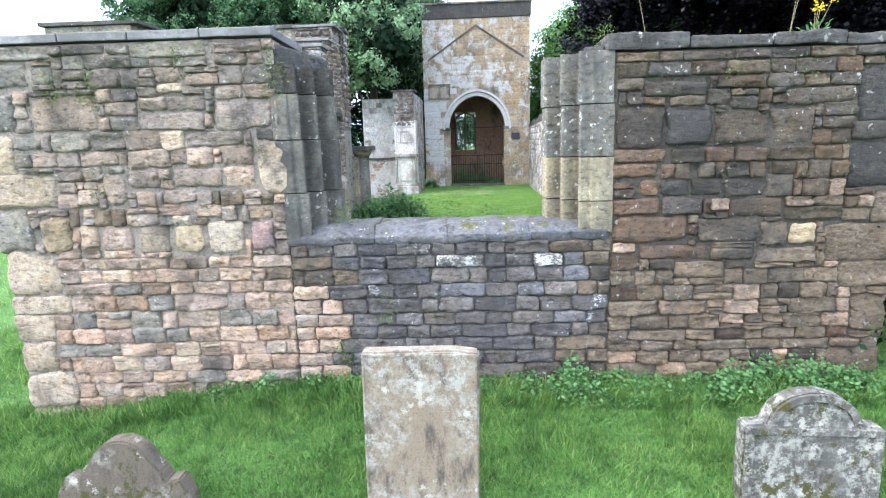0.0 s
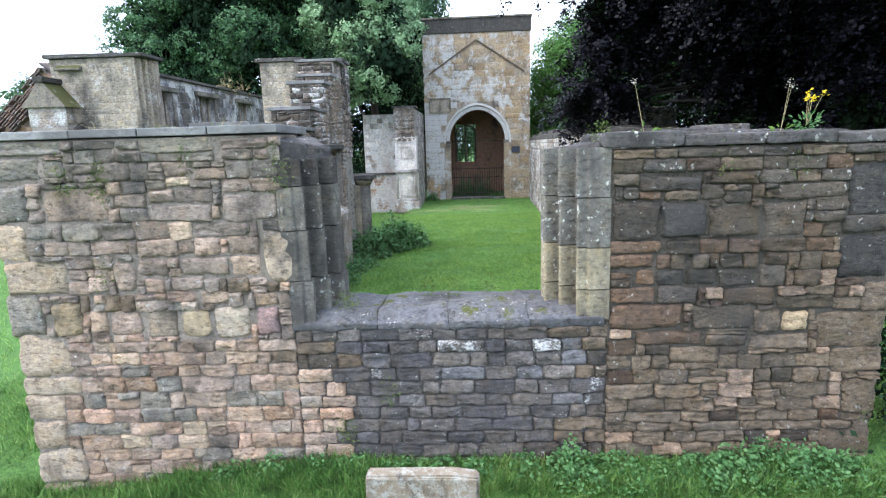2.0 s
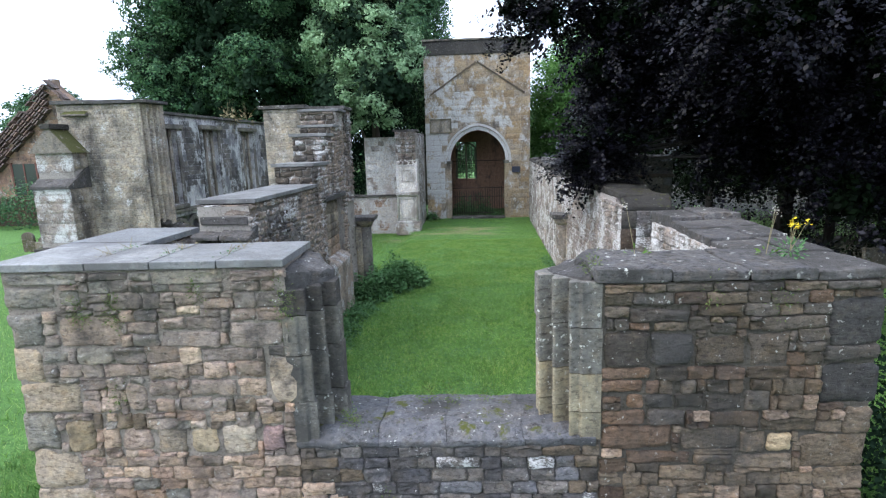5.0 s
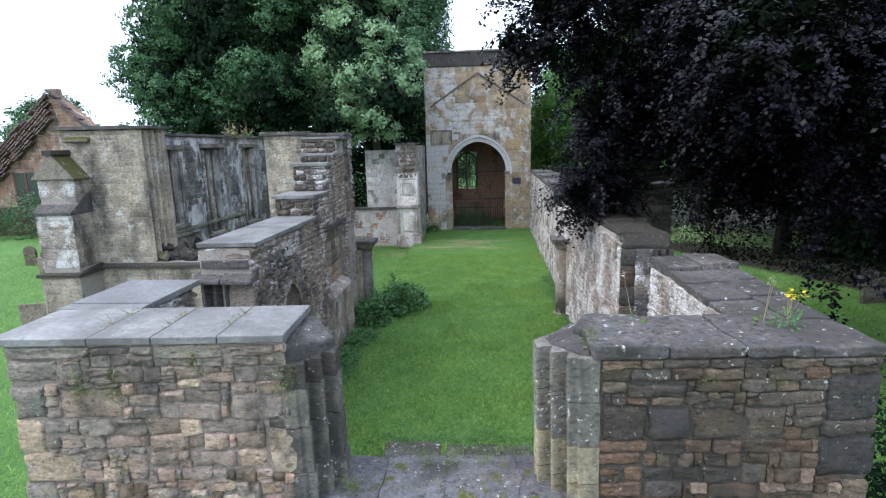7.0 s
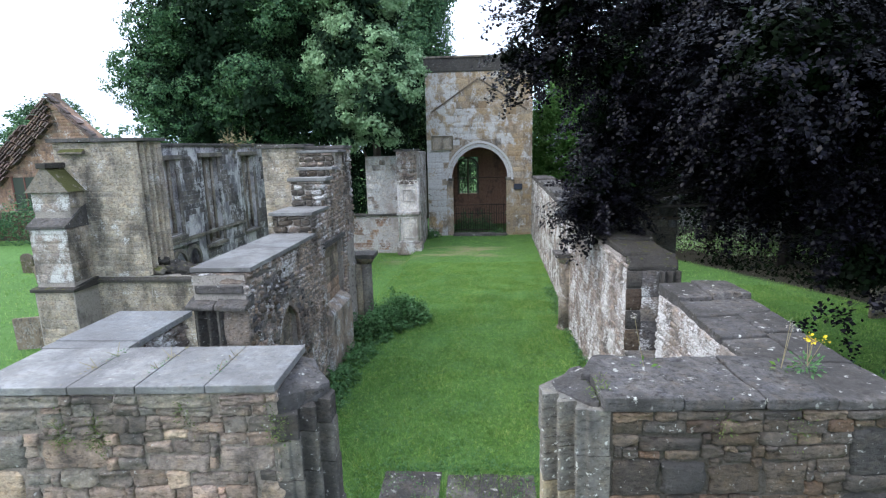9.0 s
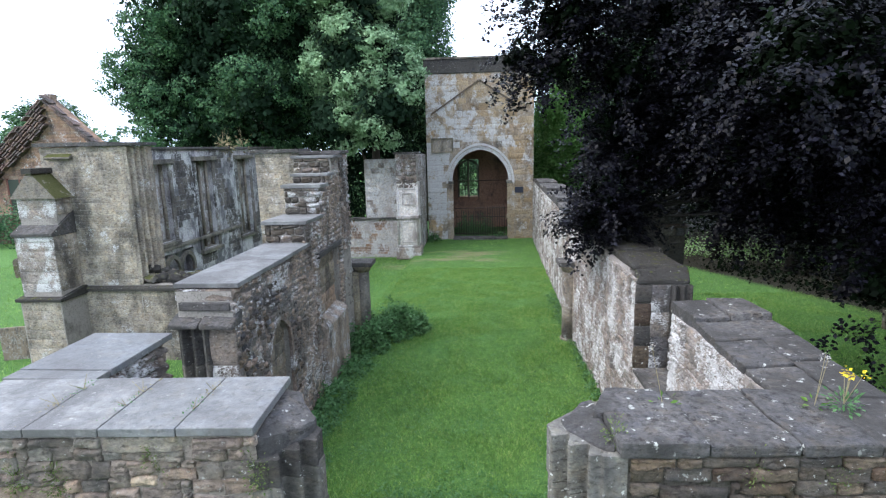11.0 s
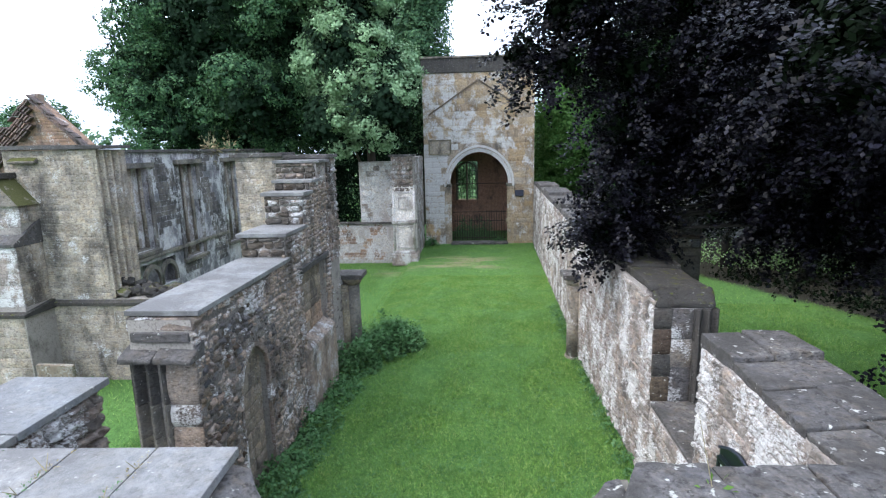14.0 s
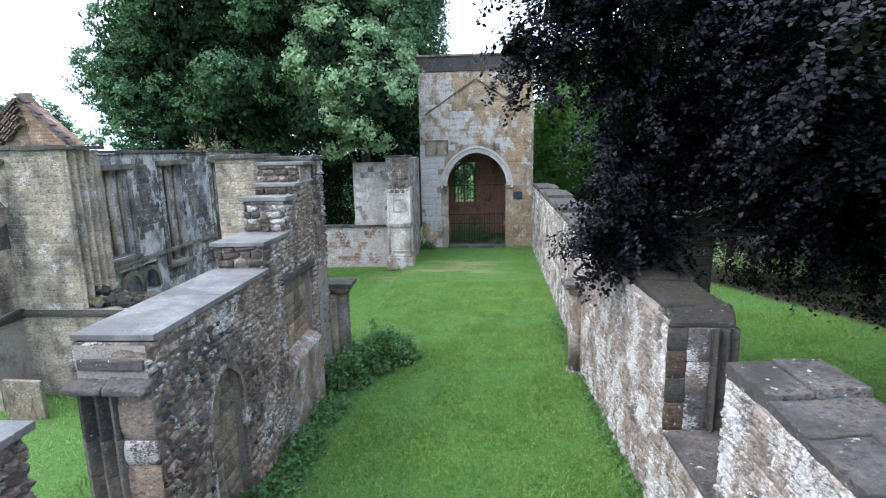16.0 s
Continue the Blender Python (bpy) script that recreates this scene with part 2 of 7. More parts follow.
m_grave = grave_mat("lichened_gravestone", (0.2, 0.158, 0.116), 1.0, 0.0, 0.62)
m_blackgrave = grave_mat("dark_gravestone", (0.105, 0.086, 0.066), 1.0, 0.7, 0.42)
m_palegrave = grave_mat("pale_lichened_gravestone", (0.09, 0.084, 0.075), 1.2, 0.9, 0.85)
m_blocking = stone_mat("pale_blocking_stone", [(0.25, 0.21, 0.17), (0.2, 0.17, 0.14), (0.29, 0.25, 0.205), (0.17, 0.145, 0.12)], soot=0.3, lichen=0.5, bump=0.025)
m_sootbuff = stone_mat("sooty_chapel_stone", [(0.14, 0.132, 0.125), (0.18, 0.165, 0.15), (0.105, 0.102, 0.105), (0.21, 0.195, 0.18)], soot=0.5, white=0.24, lichen=0.2)
m_plaster = stone_mat("flaking_plaster", [(0.54, 0.53, 0.545), (0.46, 0.445, 0.45)], soot=0.8, white=0.4, lichen=0.0, bump=0.035, sootcol=(0.075, 0.075, 0.088))
m_white = stone_mat("old_whitewash", [(0.6, 0.59, 0.585), (0.53, 0.5, 0.48), (0.64, 0.625, 0.62)], soot=0.34, lichen=0.0, bump=0.035, sootcol=(0.27, 0.23, 0.205))
m_mort_pink = mortar_mat("pink_mortar", (0.23, 0.192, 0.165), (0.38, 0.325, 0.28), soot=0.2)
m_mort_brown = mortar_mat("brown_mortar", (0.068, 0.06, 0.05), (0.125, 0.108, 0.09), soot=0.3)
m_mort_grey = mortar_mat("grey_mortar", (0.24, 0.215, 0.19), (0.4, 0.365, 0.335), soot=0.3)
# uneven joint mortar, darker in tone to hold the joints' shade
m_mort_deep = mortar_mat("eroded_shaded_mortar", (0.12, 0.107, 0.097), (0.3, 0.27, 0.25), 0.04, 0.4)
m_mort_dark = mortar_mat("black_mortar", (0.07, 0.066, 0.064), (0.14, 0.13, 0.125), soot=0.3)
m_mort_lime = mortar_mat("lime_mortar", (0.292, 0.256, 0.234), (0.48, 0.44, 0.42), soot=0.25)
m_brick = stone_mat("old_red_brick", [(0.27, 0.18, 0.135), (0.32, 0.22, 0.16), (0.25, 0.18, 0.15), (0.33, 0.25, 0.19)], soot=0.2, white=0.5, lichen=0.1, bump=0.012)
m_inner = stone_mat("dim_brown_brickwork", [(0.4, 0.25, 0.185), (0.45, 0.29, 0.21), (0.35, 0.23, 0.18)], soot=0.2, lichen=0.0)
m_housebrick = stone_mat("dull_house_brick", [(0.25, 0.165, 0.125), (0.3, 0.205, 0.15), (0.22, 0.155, 0.13), (0.3, 0.23, 0.18)], soot=0.35, white=0.1, lichen=0.2, bump=0.01)
m_tile = stone_mat("old_roof_tiles", [(0.17, 0.125, 0.115), (0.14, 0.115, 0.11), (0.2, 0.14, 0.122)], soot=0.4, lichen=0.5)


def plain(name, colour, rough=0.6, metal=0.0, vary=0.25, size=0.05):
    n = Nodes(name, rough, metal)
    dark = tuple(c * (1 - vary) for c in colour)
    return n.done(n.ramp(n.noise(size, 4), [dark, colour]))


m_iron = plain("rusty_black_iron", (0.05, 0.04, 0.035), 0.6, 0.4)
m_bark = plain("grey_brown_bark", (0.12, 0.1, 0.085), 0.9, 0, 0.5)
# near-black bark, so trunks and limbs sink into the dark foliage
m_blackbark = plain("near_black_bark", (0.02, 0.018, 0.016), 0.9, 0, 0.5)
m_board = plain("dark_green_board", (0.008, 0.014, 0.014), 0.35)
m_panel = plain("pale_print", (0.6, 0.66, 0.58), 0.3)
m_plaque = plain("slate_plaque", (0.035, 0.04, 0.06), 0.5)
m_glass = plain("dim_window_glass", (0.05, 0.06, 0.05), 0.15)
m_wood = plain("red_brown_boards", (0.17, 0.07, 0.055), 0.8, 0, 0.4)


def leaf_mat(name, colours, rough=0.5, through=0.25, gloss=0.2, patch=0.0):
    """Leaves: every leaf its own tone, in patches of lusher and drier growth; a little light comes through."""
    n = Nodes(name, rough)
    n.shader.inputs["Specular IOR Level"].default_value = gloss
    g = n.tree.nodes.new("ShaderNodeNewGeometry")
    col = n.ramp(g.outputs["Random Per Island"], colours)
    if patch:
        col = n.mix(n.step(n.noise(patch, 4, 0.65), 0.4, 0.58, 0.85, 0.0), col, n.mix(1.0, col, (0.35, 0.46, 0.37), "MULTIPLY"))
        col = n.mix(n.step(n.noise(patch * 3.5, 3, 0.6, shift=4.0), 0.5, 0.68, 0.0, 0.55), col, n.mix(1.0, col, (1.5, 1.22, 1.25), "MULTIPLY"))
        col = n.mix(n.step(n.noise(patch * 14, 4, 0.6, shift=14.0), 0.54, 0.4, 0.0, 0.5), col, n.mix(1.0, col, (0.6, 0.72, 0.7), "MULTIPLY"))
    n.link(col, n.shader.inputs["Base Color"])
    tl = n.tree.nodes.new("ShaderNodeBsdfTranslucent")
    n.link(col, tl.inputs["Color"])
    mx = n.tree.nodes.new("ShaderNodeMixShader")
    mx.inputs[0].default_value = through
    n.link(n.shader.outputs[0], mx.inputs[1])
    n.link(tl.outputs[0], mx.inputs[2])
    n.link(mx.outputs[0], n.tree.nodes["Material Output"].inputs["Surface"])
    return n.mat


m_leafdark = leaf_mat("dark_green_leaves", [(0.02, 0.058, 0.028), (0.042, 0.108, 0.05), (0.11, 0.21, 0.092), (0.031, 0.082, 0.039)], 0.6)
# leaves of crown depths and undergrowth, their shade put into the colour
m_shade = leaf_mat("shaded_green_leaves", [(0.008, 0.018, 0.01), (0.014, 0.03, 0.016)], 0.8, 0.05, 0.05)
m_leafgrey = leaf_mat("grey_green_leaves", [(0.135, 0.235, 0.12), (0.21, 0.335, 0.178), (0.32, 0.46, 0.26), (0.112, 0.212, 0.106)], 0.6)
# near-black tones with bluish ones: leaf sheen is put into the colour
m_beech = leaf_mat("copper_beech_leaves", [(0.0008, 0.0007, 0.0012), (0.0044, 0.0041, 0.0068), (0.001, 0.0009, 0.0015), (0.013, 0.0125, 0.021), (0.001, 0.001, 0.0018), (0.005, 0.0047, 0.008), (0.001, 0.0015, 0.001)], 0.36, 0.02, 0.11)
# deep shade put into the leaf colour, for beech interior and wood behind
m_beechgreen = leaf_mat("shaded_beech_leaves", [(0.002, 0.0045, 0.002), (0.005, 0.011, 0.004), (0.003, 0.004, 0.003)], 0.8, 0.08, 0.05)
# sunlight put into the leaf colour, for shrubs standing under the trees
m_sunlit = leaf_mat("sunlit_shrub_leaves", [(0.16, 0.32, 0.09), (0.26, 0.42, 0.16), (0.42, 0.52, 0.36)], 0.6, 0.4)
m_fresh = leaf_mat("bright_green_leaves", [(0.05, 0.14, 0.03), (0.085, 0.2, 0.045), (0.13, 0.26, 0.07)], 0.6, 0.35)
# the yews' dull green carries shade in its colour
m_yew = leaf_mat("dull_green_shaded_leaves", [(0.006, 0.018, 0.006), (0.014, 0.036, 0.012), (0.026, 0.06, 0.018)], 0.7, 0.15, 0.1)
m_fern = leaf_mat("dull_fern_fronds", [(0.06, 0.1, 0.025), (0.1, 0.15, 0.04), (0.16, 0.19, 0.06)], 0.6, 0.3)
m_leaflight = leaf_mat("fresh_green_leaves", [(0.06, 0.13, 0.02), (0.1, 0.19, 0.035), (0.14, 0.24, 0.05)], 0.5, 0.35)
m_weed = leaf_mat("nettle_leaves", [(0.045, 0.12, 0.04), (0.08, 0.18, 0.065), (0.13, 0.25, 0.1)], 0.5, 0.3)
m_blade = leaf_mat("grass_blades", [(0.115, 0.245, 0.05), (0.205, 0.375, 0.082), (0.32, 0.5, 0.13), (0.145, 0.3, 0.06), (0.43, 0.53, 0.2), (0.235, 0.42, 0.1)], 0.6, 0.35, 0.2, 0.085)
# longer front grass; its denser shade is put into a darker green
m_longgrass = leaf_mat("shaded_long_grass_blades", [(0.048, 0.125, 0.028), (0.09, 0.2, 0.044), (0.17, 0.3, 0.08), (0.064, 0.16, 0.033), (0.25, 0.32, 0.12)], 0.6, 0.3, 0.2, 0.24)
m_straw = leaf_mat("dry_stems", [(0.3, 0.26, 0.16), (0.2, 0.17, 0.09)], 0.8, 0.2)
m_petal = leaf_mat("yellow_petals", [(0.8, 0.55, 0.02), (0.75, 0.6, 0.05)], 0.6, 0.3)
m_fluff = leaf_mat("white_seed_heads", [(0.6, 0.57, 0.5), (0.5, 0.45, 0.4)], 0.9, 0.3)


def ground_mat():
    n = Nodes("mown_grass_ground", 0.95)
    big = n.noise(2.6, 5, 0.6)
    mid = n.noise(0.35, 5, 0.65, shift=3)
    fine = n.noise(0.03, 5, 0.8, shift=6)
    tuft = n.noise(0.13, 4, 0.7, shift=9)
    col = n.ramp(n.mix(0.5, big, mid), [(0.05, 0.118, 0.028), (0.08, 0.185, 0.044), (0.125, 0.25, 0.064), (0.19, 0.31, 0.1)])
    col = n.mix(n.step(fine, 0.42, 0.62, 0, 0.9), col, n.mix(1.0, col, (0.3, 0.35, 0.28), "MULTIPLY"))
    col = n.mix(n.step(tuft, 0.5, 0.36, 0.0, 0.75), col, n.mix(1.0, col, (0.4, 0.5, 0.42), "MULTIPLY"))
    worn = n.times(n.step(n.noise(1.3, 4, 0.6, stretch=(0.5, 1.4, 1), shift=2.2), 0.48, 0.62), n.times(n.step(n.axis("Y"), 26.0, 27.2), n.step(n.axis("Y"), 30.5, 29.3)))
    worn = n.times(worn, n.times(n.step(n.axis("X"), -5.5, -4), n.step(n.axis("X"), 2.2, 0.6)))
    col = n.mix(n.times(worn, 0.8), col, (0.27, 0.21, 0.14))
    # shade of beech and yews painted as dark soil and litter past the lawn
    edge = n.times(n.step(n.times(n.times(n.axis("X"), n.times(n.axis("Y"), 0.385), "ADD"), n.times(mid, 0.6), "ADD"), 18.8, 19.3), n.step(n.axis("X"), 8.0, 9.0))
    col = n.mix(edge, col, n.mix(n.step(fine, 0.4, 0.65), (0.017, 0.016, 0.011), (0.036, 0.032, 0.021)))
    n.bump(fine, 0.03)
    return n.done(col)


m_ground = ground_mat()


# ---- mesh builders ----
def mesh_of(name, verts, faces, mat, smooth=False):
    me = bpy.data.meshes.new(name)
    me.from_pydata([tuple(v) for v in verts], [], faces)
    if mat:
        me.materials.append(mat)
    if smooth:
        me.shade_smooth()
    me.update()
    return me


def from_bm(name, bm, mat, smooth=False):
    me = bpy.data.meshes.new(name)
    bmesh.ops.recalc_face_normals(bm, faces=bm.faces)
    bm.to_mesh(me)
    bm.free()
    if mat:
        me.materials.append(mat)
    if smooth:
        me.shade_smooth()
    return me


def part(name, bm, material, parent, label="", smooth=False):
    """One bmesh (or mesh) as one mesh object under a thing or a part."""
    me = from_bm(name, bm, material, smooth) if isinstance(bm, bmesh.types.BMesh) else bm
    ob = new(name, me)
    ob.parent = parent
    return tagged(ob, label)


def thing(name, label, category, group="", kind="", me=None):
    return tagged(new(name, me), label, category, group, kind)


def prism_bm(pts, z0, z1, bm=None, bevel=0.0, rough=0.0, cut=0):
    """A plan outline raised from z0 to z1 (numbers, or one height a corner)."""
    bm = bm or bmesh.new()
    lo = z0 if isinstance(z0, (list, tuple)) else [z0] * len(pts)
    hi = z1 if isinstance(z1, (list, tuple)) else [z1] * len(pts)
    a = [bm.verts.new((p[0], p[1], z)) for p, z in zip(pts, lo)]
    b = [bm.verts.new((p[0], p[1], z)) for p, z in zip(pts, hi)]
    fs = [bm.faces.new(a[::-1]), bm.faces.new(b)]
    k = len(pts)
    for i in range(k):
        fs.append(bm.faces.new((a[i], a[(i + 1) % k], b[(i + 1) % k], b[i])))
    bmesh.ops.recalc_face_normals(bm, faces=fs)
    if bevel:
        es = list({e for f in fs for e in f.edges})
        bmesh.ops.bevel(bm, geom=es, offset=bevel, segments=2, profile=0.6, affect="EDGES")
    if cut:
        bmesh.ops.subdivide_edges(bm, edges=bm.edges[:], cuts=cut, use_grid_fill=True)
    if rough:
        for v in bm.verts:
            v.co += noise.noise_vector(v.co * 3.1) * rough + noise.noise_vector(v.co * 9.0) * rough * 0.4
    return bm


def rect(x0, y0, x1, y1):
    return [(x0, y0), (x1, y0), (x1, y1), (x0, y1)]


def box_bm(x0, y0, z0, x1, y1, z1, bm=None, bevel=0.0, rough=0.0, cut=0):
    return prism_bm(rect(x0, y0, x1, y1), z0, z1, bm, bevel, rough, cut)


def rod_bm(a, b, r, sides=8, bm=None, r2=None):
    bm = bm or bmesh.new()
    a, b = Vector(a), Vector(b)
    q = (b - a).to_track_quat("Z", "Y")
    rings = []
    for p, rr in ((a, r), (b, r if r2 is None else r2)):
        rings.append([bm.verts.new(p + q @ Vector((rr * math.cos(i * math.tau / sides), rr * math.sin(i * math.tau / sides), 0))) for i in range(sides)])
    for i in range(sides):
        bm.faces.new((rings[0][i], rings[0][(i + 1) % sides], rings[1][(i + 1) % sides], rings[1][i]))
    bm.faces.new(rings[0][::-1])
    bm.faces.new(rings[1])
    return bm


# a stock of rough unit stones, 1 x 1 in x and z, standing proud towards -y
rnd = random.Random(4)


def unit_stone(long, round_, wobble, lump, ledge=0.0, soft=0.2, nx=9, nz=7):
    """A stone's face, `long` times as wide as high: a pillowed grid with rounded, uneven corners, and a skirt that runs back into the wall."""
    off = Vector((rnd.uniform(0, 90), rnd.uniform(0, 90), rnd.uniform(0, 90)))
    radius = [round_ * rnd.uniform(0.35, 1.3) for _ in range(4)]
    tx, tz = rnd.uniform(-0.3, 0.3) * lump, rnd.uniform(-0.3, 0.5) * lump
    vs, fs = [], []
    for j in range(nz):
        for i in range(nx):
            a, b = 2 * i / (nx - 1) - 1, 2 * j / (nz - 1) - 1
            a, b = math.copysign(1 - (1 - abs(a)) ** 1.45, a), math.copysign(1 - (1 - abs(b)) ** 1.45, b)
            x, z = 0.5 * long * a, 0.5 * b
            r = min(0.49, radius[(a > 0) + 2 * (b > 0)])
            dx, dz = max(0.0, abs(x) - 0.5 * long + r) / r, max(0.0, abs(z) - 0.5 + r) / r
            edge = min(0.5 * long - abs(x), 0.5 - abs(z))
            if dx and dz:
                edge = r * (1 - max(dx, dz))
                x -= math.copysign(r * (dx - dx * math.sqrt(1 - dz * dz / 2)), x)
                z -= math.copysign(r * (dz - dz * math.sqrt(1 - dx * dx / 2)), z)
            p = Vector((x, z, 0)) + off
            drop = max(0.0, 1 - edge / soft) ** 2
            y = -1.0 + 0.8 * drop + tx * x + tz * z + (1 - 0.6 * drop) * (lump * (noise.noise(p * 1.5) + 0.5 * noise.noise(p * 3.7)) + ledge * noise.noise(Vector((x * 0.7, z * 4.0, 5)) + off))
            x += wobble * (noise.noise(p * 1.9) + 0.5 * noise.noise(p * 4.1))
            z += wobble * (noise.noise(p * 1.9 + Vector((9, 4, 2))) + 0.5 * noise.noise(p * 4.3 + Vector((9, 4, 2))))
            vs.append((x / long, y, z))
    for j in range(nz - 1):
        for i in range(nx - 1):
            k = j * nx + i
            fs.append((k, k + 1, k + nx + 1, k + nx))
    rim = [i for i in range(nx)] + [j * nx + nx - 1 for j in range(1, nz)] + [(nz - 1) * nx + i for i in range(nx - 2, -1, -1)] + [j * nx for j in range(nz - 2, 0, -1)]
    base = len(vs)
    for r in rim:
        vs.append((vs[r][0] * 1.01, 0.8, vs[r][2] * 1.01))
    for i in range(len(rim)):
        j = (i + 1) % len(rim)
        fs.append((rim[j], rim[i], base + i, base + j))
    return vs, fs


LONGS = (1.0, 1.7, 2.6, 4.0)
STONES = {
    "rubble": [unit_stone(LONGS[i % 4], rnd.uniform(0.1, 0.28), 0.11, 0.65, 0.5 if i % 3 else 1.0, 0.12) for i in range(48)],
    "ragged": [unit_stone(LONGS[i % 4], rnd.uniform(0.2, 0.5), 0.12, 1.0, 0.7, 0.3) for i in range(32)],
    "ashlar": [unit_stone(LONGS[i % 4], 0.07, 0.015, 0.2, 0.0, 0.07, 6, 4) for i in range(16)],
}
STOCK = {}


def stone_mesh(kind, i, mat):
    key = (kind, i, mat.name)
    if key not in STOCK:
        vs, fs = STONES[kind][i]
        STOCK[key] = mesh_of("stone_" + kind, vs, fs, mat, True)
    return STOCK[key]


class Face:
    """A wall face: u runs along it from `start`, z is up, and stones stand out along the normal."""

    def __init__(self, start, end):
        self.o = Vector((start[0], start[1], 0))
        d = Vector((end[0] - start[0], end[1] - start[1], 0))
        self.length = d.length
        self.u = d.normalized()
        self.n = Vector((self.u.y, -self.u.x, 0))  # to the right of the run

    def matrix(self, u, z, w, h, proud, tilt=0.0):
        p = self.o + self.u * u + Vector((0, 0, z))
        m = Matrix((self.u * w, -self.n * proud, Vector((0, 0, h)))).transposed().to_4x4()
        return Matrix.Translation(p) @ (Matrix.Rotation(tilt, 4, self.n) if tilt else Matrix.Identity(4)) @ m


def courses(rng, u0, u1, z0, z1, hmin, hmax, lmin, lmax, inside=None, taken=(), wave=0.0):
    """Random courses that fill a rectangle, leaving out what `taken` rectangles cover."""
    out = []
    z = z0
    while z < z1 - 0.02:
        h = min(rng.uniform(hmin, hmax), z1 - z)
        if z1 - z - h < hmin * 0.6:
            h = z1 - z
        u = u0 - rng.uniform(0, lmin)
        while u < u1:
            w = rng.uniform(lmin, lmax) * (0.7 + 0.6 * rng.random())
            a, b = max(u, u0), min(u + w, u1)
            u += w
            spans = [(a, b, z, z + h)]
            for ta, tz0, tb, tz1 in taken:
                left = []
                for p, q, lo, hi in spans:
                    if q <= ta or p >= tb or hi <= tz0 + 0.01 or lo >= tz1 - 0.01:
                        left.append((p, q, lo, hi))
                        continue
                    left += [(p, min(q, ta), lo, hi), (max(p, tb), q, lo, hi)]
                    left += [(max(p, ta), min(q, tb), lo, min(hi, tz0)), (max(p, ta), min(q, tb), max(lo, tz1), hi)]
                spans = [e for e in left if e[1] - e[0] > 0.055 and e[3] - e[2] > 0.045]
            for p, q, lo, hi in spans:
                m, k = (p + q) / 2, hi - lo
                if q - p < 0.035 or (inside is not None and not inside(m, (lo + hi) / 2)):
                    continue
                lift = wave * noise.noise(Vector((m * 0.9, z * 2.0, 1.3))) if k > 0.9 * h and not taken else 0.0
                if wave and k > 0.13 and rng.random() < 0.12:
                    e = k * rng.uniform(0.35, 0.65)
                    c = p + (q - p) * rng.uniform(0.35, 0.65) if q - p > 0.26 else q
                    out.append((m, lo + e / 2 + lift, q - p, e))
                    out.append(((p + c) / 2, lo + (k + e) / 2 + lift, c - p, k - e))
                    if c < q:
                        out.append(((c + q) / 2, lo + (k + e) / 2 + lift, q - c, k - e))
                else:
                    g = rng.uniform(0.94, 1.1) if wave else 1.0
                    out.append((m, (lo + hi) / 2 + lift, q - p, k * g))
        z += h
    return out


def lay(face, parent, stones, mat, kind="rubble", gap=0.012, proud=0.03, name="stone", seed=1, near=None, most=290, tilt=0.02, pick=None):
    """Lays stones (u, z, width, height[, material]) on a face as parts of `parent`; past `most`, the far ones are one joined part."""
    rng = random.Random(seed)
    if near is not None:
        stones = sorted(stones, key=lambda s: (s[0] - near[0]) ** 2 + (s[1] - near[1]) ** 2)
    rest_v, rest_f = [], []
    for i, s in enumerate(stones):
        u, z, w, h = s[:4]
        m = s[4] if len(s) > 4 else (pick(u, z, rng) if pick else mat)
        near_long = min(range(4), key=lambda q: abs(math.log(LONGS[q] * h / w)))
        k = near_long + 4 * rng.randrange(len(STONES[kind]) // 4)
        mt = face.matrix(u, z, max(0.02, w - gap), max(0.02, h - gap), proud * rng.uniform(0.7, 1.3), rng.uniform(-tilt, tilt))
        if i < most:
            ob = new(name, stone_mesh(kind, k, m))
            ob.matrix_world = mt
            ob.parent = parent
        else:
            vs, fs = STONES[kind][k]
            base = len(rest_v)
            rest_v += [mt @ Vector(v) for v in vs]
            rest_f += [tuple(base + q for q in f) for f in fs]
    if rest_v:
        me = mesh_of("far_stones", rest_v, rest_f, mat, True)
        ob = new("far_stones", me)
        ob.parent = parent
        tagged(ob, kind="stuff")


def mortar_sheet(face, parent, u0, u1, z0, z1, mat, amp=0.014, base=0.004, inside=None, grid=0.045):
    """The mortar between the stones: an uneven skin that laps over their edges here and there."""
    nu, nz = max(2, int((u1 - u0) / grid)), max(2, int((z1 - z0) / grid))
    vs, fs = [], []
    for j in range(nz + 1):
        for i in range(nu + 1):
            u, z = u0 + (u1 - u0) * i / nu, z0 + (z1 - z0) * j / nz
            p = face.o + face.u * u + Vector((0, 0, z))
            w = noise.noise(p * 3.2) * 0.9 + noise.noise(p * 8.5) * 0.8 + noise.noise(p * 19) * 0.4
            vs.append(p + face.n * (base + amp * w))
    for j in range(nz):
        for i in range(nu):
            if inside is None or inside(u0 + (u1 - u0) * (i + 0.5) / nu, z0 + (z1 - z0) * (j + 0.5) / nz):
                k = j * (nu + 1) + i
                fs.append((k, k + 1, k + nu + 2, k + nu + 1))
    part("mortar", mesh_of("mortar", vs, fs, mat, True), None, parent)


